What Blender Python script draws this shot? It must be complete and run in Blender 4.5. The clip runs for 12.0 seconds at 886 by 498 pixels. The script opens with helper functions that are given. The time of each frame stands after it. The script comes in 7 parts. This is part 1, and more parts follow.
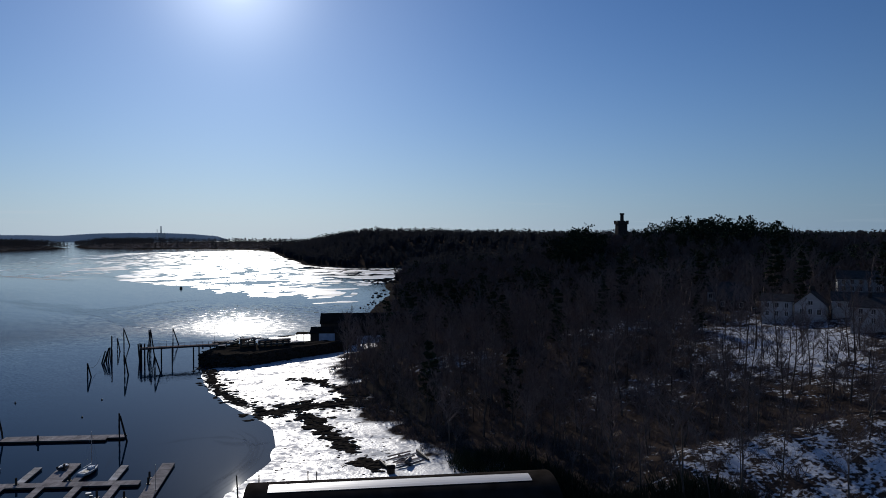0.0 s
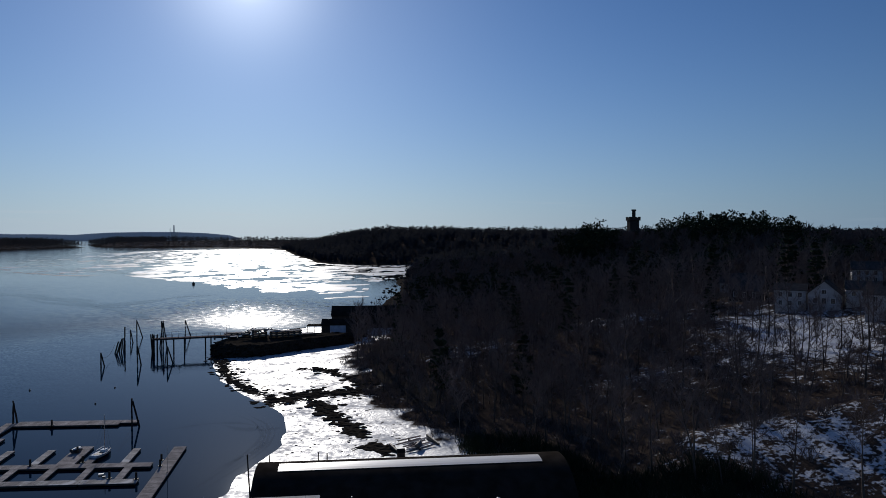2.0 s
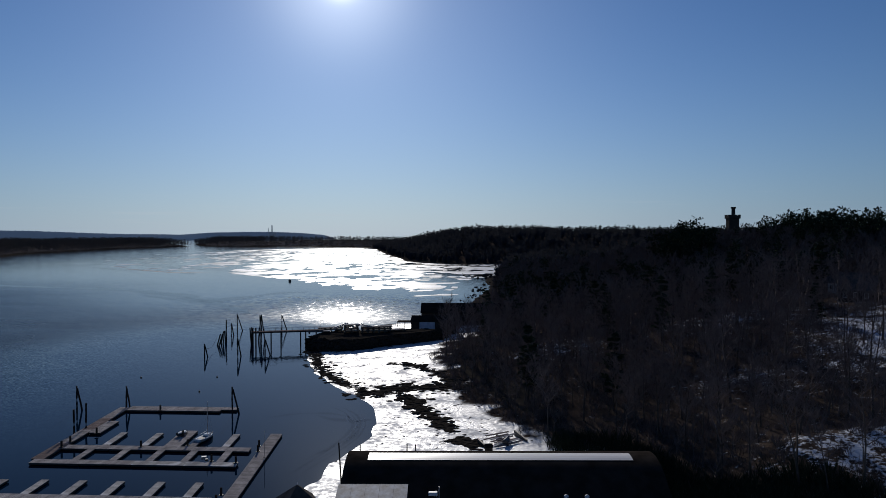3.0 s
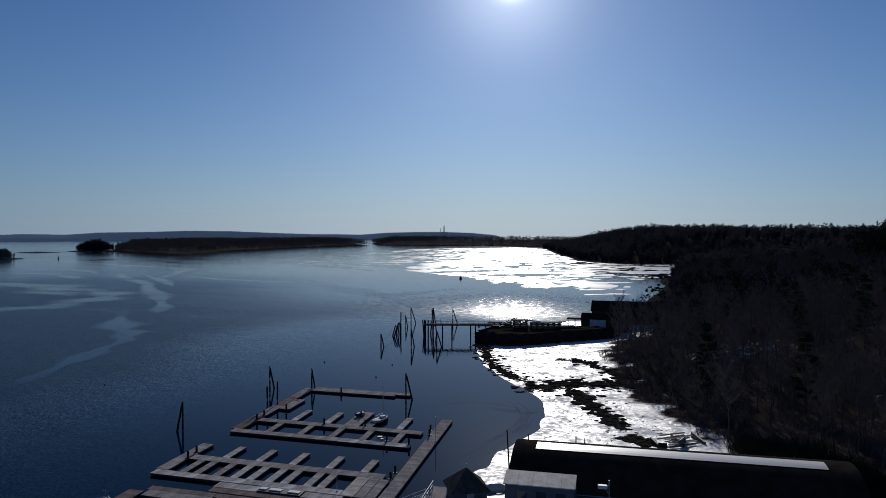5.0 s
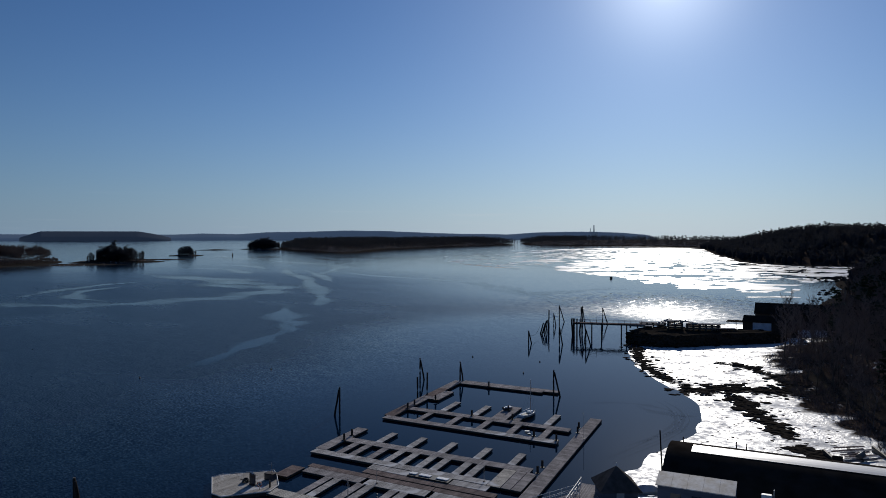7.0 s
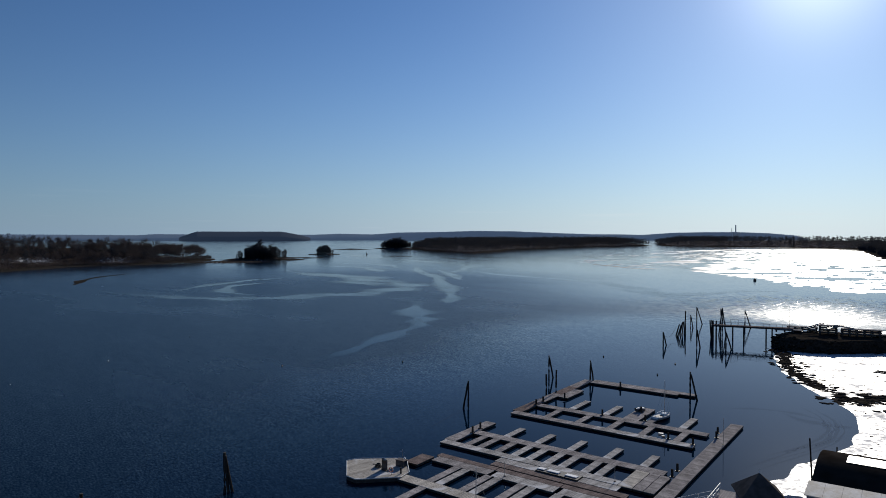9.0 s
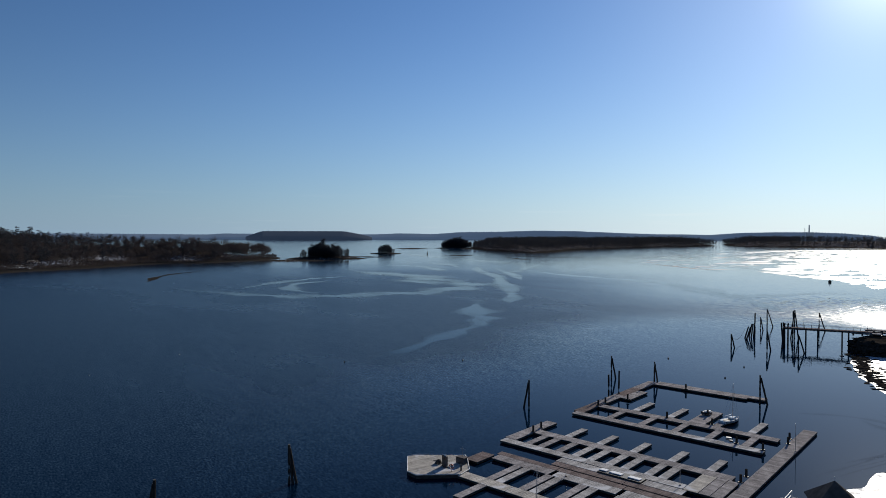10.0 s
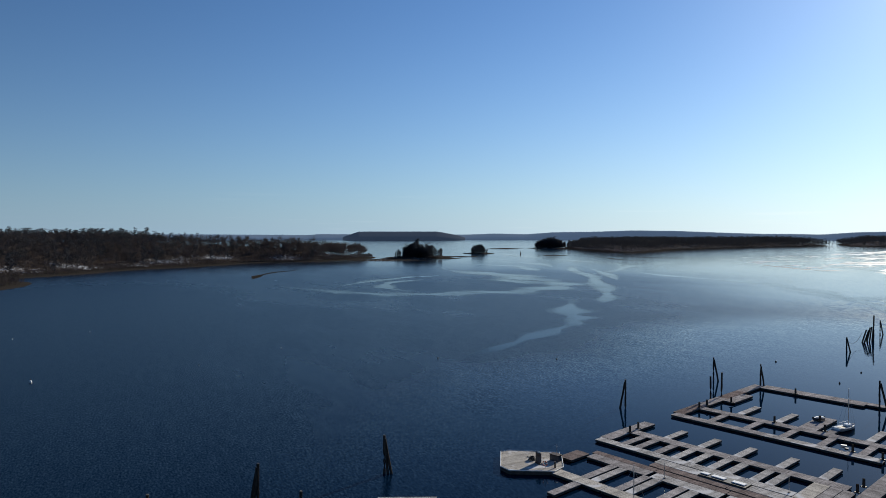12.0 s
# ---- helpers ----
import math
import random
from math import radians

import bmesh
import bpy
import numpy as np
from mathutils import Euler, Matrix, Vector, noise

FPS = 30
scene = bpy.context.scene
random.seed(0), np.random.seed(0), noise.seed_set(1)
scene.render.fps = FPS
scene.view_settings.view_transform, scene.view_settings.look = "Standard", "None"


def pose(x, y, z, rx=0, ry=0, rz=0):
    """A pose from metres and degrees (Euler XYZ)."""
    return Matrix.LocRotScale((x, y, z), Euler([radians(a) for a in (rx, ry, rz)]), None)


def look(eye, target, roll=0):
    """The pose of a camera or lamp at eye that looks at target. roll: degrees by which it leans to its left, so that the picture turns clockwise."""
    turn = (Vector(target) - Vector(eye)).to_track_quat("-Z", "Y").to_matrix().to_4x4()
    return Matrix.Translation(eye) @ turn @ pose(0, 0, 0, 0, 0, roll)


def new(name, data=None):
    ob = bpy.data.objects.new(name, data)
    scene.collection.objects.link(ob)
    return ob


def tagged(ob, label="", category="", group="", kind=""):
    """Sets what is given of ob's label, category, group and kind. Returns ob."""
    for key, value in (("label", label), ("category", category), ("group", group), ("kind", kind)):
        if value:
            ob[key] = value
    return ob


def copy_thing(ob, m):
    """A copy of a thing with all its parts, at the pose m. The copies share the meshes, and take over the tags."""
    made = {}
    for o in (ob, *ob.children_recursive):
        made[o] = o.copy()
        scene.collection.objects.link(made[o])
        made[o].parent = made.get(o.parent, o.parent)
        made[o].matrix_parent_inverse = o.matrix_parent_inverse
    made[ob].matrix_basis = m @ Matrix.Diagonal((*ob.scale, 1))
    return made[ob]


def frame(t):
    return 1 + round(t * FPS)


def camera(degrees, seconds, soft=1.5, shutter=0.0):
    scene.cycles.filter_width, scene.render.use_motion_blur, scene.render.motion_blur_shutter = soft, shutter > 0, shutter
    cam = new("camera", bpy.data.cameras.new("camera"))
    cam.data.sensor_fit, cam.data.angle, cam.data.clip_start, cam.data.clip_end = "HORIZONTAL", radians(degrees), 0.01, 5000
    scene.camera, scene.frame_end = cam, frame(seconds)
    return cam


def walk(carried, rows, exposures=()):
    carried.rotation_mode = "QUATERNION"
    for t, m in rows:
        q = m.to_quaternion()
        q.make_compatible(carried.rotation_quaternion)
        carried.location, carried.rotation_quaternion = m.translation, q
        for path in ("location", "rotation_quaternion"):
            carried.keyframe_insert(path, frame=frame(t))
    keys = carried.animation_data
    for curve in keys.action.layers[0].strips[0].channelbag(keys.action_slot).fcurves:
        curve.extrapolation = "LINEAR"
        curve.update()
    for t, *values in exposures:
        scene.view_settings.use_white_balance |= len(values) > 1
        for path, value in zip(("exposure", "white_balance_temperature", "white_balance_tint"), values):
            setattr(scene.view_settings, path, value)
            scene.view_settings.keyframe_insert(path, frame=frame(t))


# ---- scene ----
# ---- camera and its path ----
cam = camera(64.27, 12.0, soft=0.85)
walk(cam, [
    (0, pose(-0.40, 0.05, 43.00, 88.803, -0.021, 4.233)),
    (0.5, pose(-0.37, 0.08, 42.26, 88.768, 0.024, 4.118)),
    (1, pose(-0.33, 0.08, 41.49, 88.741, 0.032, 4.029)),
    (1.5, pose(-0.27, 0.01, 40.78, 88.750, 0.034, 3.924)),
    (2, pose(-0.20, 0.07, 40.27, 88.748, 0.009, 5.148)),
    (2.5, pose(-0.05, 0.08, 39.80, 88.751, 0.017, 8.458)),
    (3, pose(0.06, -0.03, 39.42, 88.733, 0.057, 12.401)),
    (5, pose(0.15, -0.07, 37.71, 88.771, 0.091, 26.109)),
    (5.5, pose(0.14, -0.02, 37.36, 88.789, 0.122, 29.107)),
    (6, pose(0.18, -0.07, 37.13, 88.805, 0.092, 32.118)),
    (6.5, pose(0.13, -0.04, 36.84, 88.806, 0.088, 35.095)),
    (7, pose(0.15, -0.07, 36.61, 88.779, 0.042, 38.101)),
    (9, pose(0.23, -0.14, 35.56, 88.820, -0.004, 48.560)),
    (9.5, pose(0.19, -0.18, 35.35, 88.820, -0.067, 51.005)),
    (10, pose(0.18, -0.23, 35.21, 88.797, -0.093, 53.454)),
    (10.5, pose(0.15, -0.23, 34.96, 88.804, -0.138, 55.920)),
    (11, pose(0.11, -0.21, 34.77, 88.802, -0.148, 58.048)),
    (11.5, pose(0.09, -0.14, 34.48, 88.818, -0.062, 59.732)),
    (12, pose(0.18, -0.27, 34.37, 88.821, 0.026, 61.001)),
], exposures=[(0.0, -0.12, 6500, 10), (3.0, -0.27, 6500, 10), (5.5, -0.36, 6450, 10), (7.0, -0.17, 6550, 9), (9.5, 0.36, 6950, 8), (12.0, 0.72, 7150, 6)])
# ---- daylight: a low winter sun ahead, clear sky ----
SUN_LEFT, SUN_UP = radians(20.6), radians(19.8)
SKY_POWER, SKY_TINT = 0.058, (0.85, 0.99, 1.15)
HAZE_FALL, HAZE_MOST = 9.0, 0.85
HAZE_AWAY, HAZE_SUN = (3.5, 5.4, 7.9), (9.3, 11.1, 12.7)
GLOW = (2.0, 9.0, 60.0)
world = bpy.data.worlds.new("sky")
scene.world = world
world.use_nodes = True
wt = world.node_tree
sky = wt.nodes.new("ShaderNodeTexSky")
sky.sky_type = "NISHITA"
sky.sun_disc = False
sky.sun_elevation, sky.sun_rotation = SUN_UP, -SUN_LEFT
sky.altitude, sky.air_density, sky.dust_density, sky.ozone_density = 400.0, 1.0, 0.2, 7.0
sun_dir = Vector((-math.sin(SUN_LEFT) * math.cos(SUN_UP), math.cos(SUN_LEFT) * math.cos(SUN_UP), math.sin(SUN_UP)))


def sky_node(op, a, b=None, clamp=False):
    n = wt.nodes.new("ShaderNodeMath")
    n.operation, n.use_clamp = op, clamp
    for k, v in enumerate((a, b)):
        if isinstance(v, (int, float)):
            n.inputs[k].default_value = v
        elif v is not None:
            wt.links.new(v, n.inputs[k])
    return n.outputs[0]


def sky_mix(kind, f, a, b):
    n = wt.nodes.new("ShaderNodeMix")
    n.data_type, n.blend_type, n.clamp_factor = "RGBA", kind, True
    for s, v in (("Factor", f), ("A", a), ("B", b)):
        if isinstance(v, tuple):
            n.inputs[s].default_value = (*v, 1)
        elif isinstance(v, (int, float)):
            n.inputs[s].default_value = v
        else:
            wt.links.new(v, n.inputs[s])
    return n.outputs["Result"]


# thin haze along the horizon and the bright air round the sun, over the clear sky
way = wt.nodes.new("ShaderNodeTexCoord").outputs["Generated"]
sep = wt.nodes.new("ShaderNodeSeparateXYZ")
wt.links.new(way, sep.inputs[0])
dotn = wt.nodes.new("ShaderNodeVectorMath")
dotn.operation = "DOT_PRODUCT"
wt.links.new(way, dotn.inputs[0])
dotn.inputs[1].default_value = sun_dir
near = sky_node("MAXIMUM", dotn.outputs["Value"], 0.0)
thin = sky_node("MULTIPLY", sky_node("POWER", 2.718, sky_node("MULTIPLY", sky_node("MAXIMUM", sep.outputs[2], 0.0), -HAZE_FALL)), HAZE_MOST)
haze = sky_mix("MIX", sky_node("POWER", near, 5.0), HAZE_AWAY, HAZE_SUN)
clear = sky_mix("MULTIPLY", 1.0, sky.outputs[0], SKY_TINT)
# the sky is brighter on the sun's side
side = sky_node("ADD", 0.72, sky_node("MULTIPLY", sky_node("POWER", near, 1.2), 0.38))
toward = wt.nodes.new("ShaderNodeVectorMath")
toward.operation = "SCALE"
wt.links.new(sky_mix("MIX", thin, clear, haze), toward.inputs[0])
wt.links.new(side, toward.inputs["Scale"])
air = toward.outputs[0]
# a few thin streaks of high cloud low over the land
flat = wt.nodes.new("ShaderNodeMapping")
flat.inputs["Scale"].default_value = (7, 7, 170)
wt.links.new(way, flat.inputs[0])
wisp = wt.nodes.new("ShaderNodeTexNoise")
wisp.inputs["Scale"].default_value, wisp.inputs["Detail"].default_value = 1.0, 5
wt.links.new(flat.outputs[0], wisp.inputs["Vector"])
low = sky_node("MULTIPLY", sky_node("MULTIPLY", sep.outputs[2], 60.0, True), sky_node("SUBTRACT", 1.0, sky_node("MULTIPLY", sep.outputs[2], 15.0), True), True)
cloud = sky_node("MULTIPLY", sky_node("MULTIPLY", sky_node("SUBTRACT", wisp.outputs[0], 0.6), 3.0, True), sky_node("MULTIPLY", low, sky_node("POWER", near, 2.5)), True)
air = sky_mix("MIX", cloud, air, (9.5, 10.6, 11.8))
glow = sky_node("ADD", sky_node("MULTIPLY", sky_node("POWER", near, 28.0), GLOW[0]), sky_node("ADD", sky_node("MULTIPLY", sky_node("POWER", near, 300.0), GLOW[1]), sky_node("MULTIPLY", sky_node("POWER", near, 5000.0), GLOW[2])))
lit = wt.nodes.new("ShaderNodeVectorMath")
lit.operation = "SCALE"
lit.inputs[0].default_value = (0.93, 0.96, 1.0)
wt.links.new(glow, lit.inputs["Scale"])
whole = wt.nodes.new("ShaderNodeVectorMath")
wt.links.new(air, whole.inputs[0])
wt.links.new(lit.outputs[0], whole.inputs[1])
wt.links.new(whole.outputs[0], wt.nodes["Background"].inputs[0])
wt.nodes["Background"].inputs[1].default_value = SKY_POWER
sun = new("sun", bpy.data.lights.new("sun", "SUN"))
sun.data.energy, sun.data.angle, sun.data.color = 3.2, radians(0.53), (1.0, 0.95, 0.89)
sun.matrix_world = look(sun_dir * 100, (0, 0, 0))
# ---- materials ----
def material(name, base=(0.5, 0.5, 0.5), rough=0.7, metal=0.0, second=None, scale=1.0, detail=6.0, stretch=(1, 1, 1),
             bump=0.0, bump_scale=12.0, contrast=(0.35, 0.65), spec=0.5, vary=0.0, coords="Object"):
    """A surface of two colours mixed by noise, with fine relief; vary: how far the brightness goes from one object to the next."""
    m = bpy.data.materials.new(name)
    m.use_nodes = True
    n, l = m.node_tree.nodes, m.node_tree.links
    b = n["Principled BSDF"]
    b.inputs["Roughness"].default_value, b.inputs["Metallic"].default_value = rough, metal
    b.inputs["Specular IOR Level"].default_value = spec if rough < 0.7 else 0.0
    tc, mp = n.new("ShaderNodeTexCoord"), n.new("ShaderNodeMapping")
    mp.inputs["Scale"].default_value = stretch
    l.new(tc.outputs[coords], mp.inputs[0])
    noise_a = n.new("ShaderNodeTexNoise")
    noise_a.inputs["Scale"].default_value, noise_a.inputs["Detail"].default_value = scale, detail
    l.new(mp.outputs[0], noise_a.inputs["Vector"])
    ramp = n.new("ShaderNodeValToRGB")
    ramp.color_ramp.elements[0].position, ramp.color_ramp.elements[1].position = contrast
    ramp.color_ramp.elements[0].color = (*base, 1)
    ramp.color_ramp.elements[1].color = (*(second or [c * 0.7 for c in base]), 1)
    l.new(noise_a.outputs[0], ramp.inputs[0])
    out = ramp.outputs[0]
    if vary:
        info, mul, hsv = n.new("ShaderNodeObjectInfo"), n.new("ShaderNodeMapRange"), n.new("ShaderNodeHueSaturation")
        mul.inputs["To Min"].default_value, mul.inputs["To Max"].default_value = 1 - vary, 1 + vary
        l.new(info.outputs["Random"], mul.inputs[0])
        l.new(mul.outputs[0], hsv.inputs["Value"])
        l.new(out, hsv.inputs["Color"])
        out = hsv.outputs[0]
    l.new(out, b.inputs["Base Color"])
    if bump:
        noise_b, bp = n.new("ShaderNodeTexNoise"), n.new("ShaderNodeBump")
        noise_b.inputs["Scale"].default_value, noise_b.inputs["Detail"].default_value = bump_scale, 4
        bp.inputs["Strength"].default_value, bp.inputs["Distance"].default_value = bump, 0.05
        l.new(mp.outputs[0], noise_b.inputs["Vector"])
        l.new(noise_b.outputs[0], bp.inputs["Height"])
        l.new(bp.outputs[0], b.inputs["Normal"])
    return m


def planked(name, base, second, board=0.14, axis=0, snow=0.0, vary=0.12, rough=0.75):
    """Weathered boards with dark joints across the object's x (axis 0) or y axis, bleached and stained, with frost left in patches."""
    m = material(name, base, rough, second=second, scale=0.9, stretch=(1, 1, 1), bump=0.2, bump_scale=5, vary=vary)
    n, l = m.node_tree.nodes, m.node_tree.links
    b = n["Principled BSDF"]
    colour = b.inputs["Base Color"].links[0].from_socket
    tc, sep = n.new("ShaderNodeTexCoord"), n.new("ShaderNodeSeparateXYZ")
    l.new(tc.outputs["Object"], sep.inputs[0])
    div, fl, wn = n.new("ShaderNodeMath"), n.new("ShaderNodeMath"), n.new("ShaderNodeTexWhiteNoise")
    div.operation, fl.operation, wn.noise_dimensions = "DIVIDE", "FLOOR", "1D"
    div.inputs[1].default_value = board
    l.new(sep.outputs[axis], div.inputs[0])
    l.new(div.outputs[0], fl.inputs[0])
    l.new(fl.outputs[0], wn.inputs["W"])
    tone, hsv = n.new("ShaderNodeMapRange"), n.new("ShaderNodeHueSaturation")
    tone.inputs["To Min"].default_value, tone.inputs["To Max"].default_value = 0.72, 1.2
    l.new(wn.outputs["Value"], tone.inputs[0])
    l.new(tone.outputs[0], hsv.inputs["Value"])
    l.new(colour, hsv.inputs["Color"])
    fr, gap, mix = n.new("ShaderNodeMath"), n.new("ShaderNodeMath"), n.new("ShaderNodeMix")
    fr.operation, gap.operation, mix.data_type = "FRACT", "LESS_THAN", "RGBA"
    gap.inputs[1].default_value = 0.1
    l.new(div.outputs[0], fr.inputs[0])
    l.new(fr.outputs[0], gap.inputs[0])
    l.new(gap.outputs[0], mix.inputs["Factor"])
    l.new(hsv.outputs[0], mix.inputs["A"])
    mix.inputs["B"].default_value = (0.02, 0.018, 0.016, 1)
    out = mix.outputs["Result"]
    if snow:
        ns, rs, mx = n.new("ShaderNodeTexNoise"), n.new("ShaderNodeValToRGB"), n.new("ShaderNodeMix")
        ns.inputs["Scale"].default_value, ns.inputs["Detail"].default_value = 0.5, 8
        l.new(tc.outputs["Object"], ns.inputs["Vector"])
        rs.color_ramp.elements[0].position, rs.color_ramp.elements[1].position = 0.62 - snow * 0.3, 0.72 - snow * 0.3
        l.new(ns.outputs[0], rs.inputs[0])
        mx.data_type = "RGBA"
        l.new(rs.outputs[0], mx.inputs["Factor"])
        l.new(out, mx.inputs["A"])
        mx.inputs["B"].default_value = (0.62, 0.62, 0.63, 1)
        out = mx.outputs["Result"]
    l.new(out, b.inputs["Base Color"])
    return m


def water_surface():
    """Dark sea water: its facets tilt with the wind, and lie still in the lee and in the frozen cove."""
    m = bpy.data.materials.new("sea_water")
    m.use_nodes = True
    n, l = m.node_tree.nodes, m.node_tree.links
    b = n["Principled BSDF"]
    b.inputs["IOR"].default_value = 1.14
    b.inputs["Base Color"].default_value = (0.0, 0.0076, 0.022, 1)
    place = n.new("ShaderNodeNewGeometry").outputs["Position"]

    def number(op, a, c, clamp=False):
        x = n.new("ShaderNodeMath")
        x.operation, x.use_clamp = op, clamp
        for k, v in enumerate((a, c)):
            if isinstance(v, (int, float)):
                x.inputs[k].default_value = v
            else:
                l.new(v, x.inputs[k])
        return x.outputs[0]

    def off(x, y, r0, r1):
        """0 within r0 metres of a place, 1 beyond r1."""
        d, mr = n.new("ShaderNodeVectorMath"), n.new("ShaderNodeMapRange")
        d.operation, mr.interpolation_type = "DISTANCE", "SMOOTHSTEP"
        d.inputs[1].default_value = (x, y, 0)
        l.new(place, d.inputs[0])
        l.new(d.outputs["Value"], mr.inputs[0])
        mr.inputs["From Min"].default_value, mr.inputs["From Max"].default_value = r0, r1
        return mr.outputs[0]

    def noise_of(turn, stretch, detail, colour=False, warp=0.0):
        t, mp = n.new("ShaderNodeTexNoise"), n.new("ShaderNodeMapping")
        mp.inputs["Rotation"].default_value, mp.inputs["Scale"].default_value = (0, 0, radians(turn)), stretch
        l.new(place, mp.inputs[0])
        l.new(mp.outputs[0], t.inputs["Vector"])
        t.inputs["Scale"].default_value, t.inputs["Detail"].default_value, t.inputs["Distortion"].default_value = 1.0, detail, warp
        return t.outputs[1 if colour else 0]

    gust = number("ADD", 0.45, number("ADD", number("MULTIPLY", noise_of(-20, (0.004, 0.009, 1), 5, warp=0.5), 0.8), number("MULTIPLY", noise_of(-35, (0.02, 0.08, 1), 4), 0.25)))
    beach = off(-54, 130, 38, 125)
    lee = number("MULTIPLY", number("MULTIPLY", beach, off(-112, 222, 35, 110)), number("MULTIPLY", off(-170, 470, 60, 260), off(-330, 860, 280, 520)))
    still = number("SUBTRACT", 1.0, number("MULTIPLY", off(0, 0, 380, 1000), 0.75))
    wind = number("MULTIPLY", number("ADD", number("MULTIPLY", beach, 0.03), number("MULTIPLY", lee, still)), gust, True)
    puff = number("SUBTRACT", 1.0, off(-138, 352, 16, 112))
    l.new(number("ADD", 0.014, number("ADD", number("MULTIPLY", wind, 0.28), number("MULTIPLY", puff, 0.06))), b.inputs["Roughness"])
    # slopes of the ripples: fine wavelets over longer waves
    fine, long = n.new("ShaderNodeVectorMath"), n.new("ShaderNodeVectorMath")
    both, tilt, up = n.new("ShaderNodeVectorMath"), n.new("ShaderNodeVectorMath"), n.new("ShaderNodeVectorMath")
    flat = n.new("ShaderNodeVectorMath")
    fine.operation = long.operation = "SUBTRACT"
    for node, source in ((fine, noise_of(20, (1.3, 3.4, 1), 4, True)), (long, noise_of(28, (0.16, 0.6, 1), 2, True))):
        l.new(source, node.inputs[0])
        node.inputs[1].default_value = (0.5, 0.5, 0.5)
    less = n.new("ShaderNodeVectorMath")
    less.operation = "SCALE"
    less.inputs["Scale"].default_value = 0.16
    l.new(long.outputs[0], less.inputs[0])
    l.new(fine.outputs[0], both.inputs[0])
    l.new(less.outputs[0], both.inputs[1])
    tilt.operation = "SCALE"
    l.new(both.outputs[0], tilt.inputs[0])
    l.new(number("ADD", number("MULTIPLY", beach, 0.11), number("MULTIPLY", wind, 0.34)), tilt.inputs["Scale"])
    flat.operation = "MULTIPLY"
    # short steep wavelets where the breeze meets the sun's path
    chop, steep, sum_of = n.new("ShaderNodeVectorMath"), n.new("ShaderNodeVectorMath"), n.new("ShaderNodeVectorMath")
    chop.operation, steep.operation = "SUBTRACT", "SCALE"
    l.new(noise_of(-20, (0.3, 0.42, 1), 3, True), chop.inputs[0])
    chop.inputs[1].default_value = (0.5, 0.5, 0.5)
    l.new(chop.outputs[0], steep.inputs[0])
    l.new(number("MULTIPLY", puff, 0.54), steep.inputs["Scale"])
    l.new(tilt.outputs[0], sum_of.inputs[0])
    l.new(steep.outputs[0], sum_of.inputs[1])
    l.new(sum_of.outputs[0], flat.inputs[0])
    flat.inputs[1].default_value = (1, 1, 0)
    l.new(flat.outputs[0], up.inputs[0])
    up.inputs[1].default_value = (0, 0, 1)
    unit = n.new("ShaderNodeVectorMath")
    unit.operation = "NORMALIZE"
    l.new(up.outputs[0], unit.inputs[0])
    l.new(unit.outputs[0], b.inputs["Normal"])
    return m


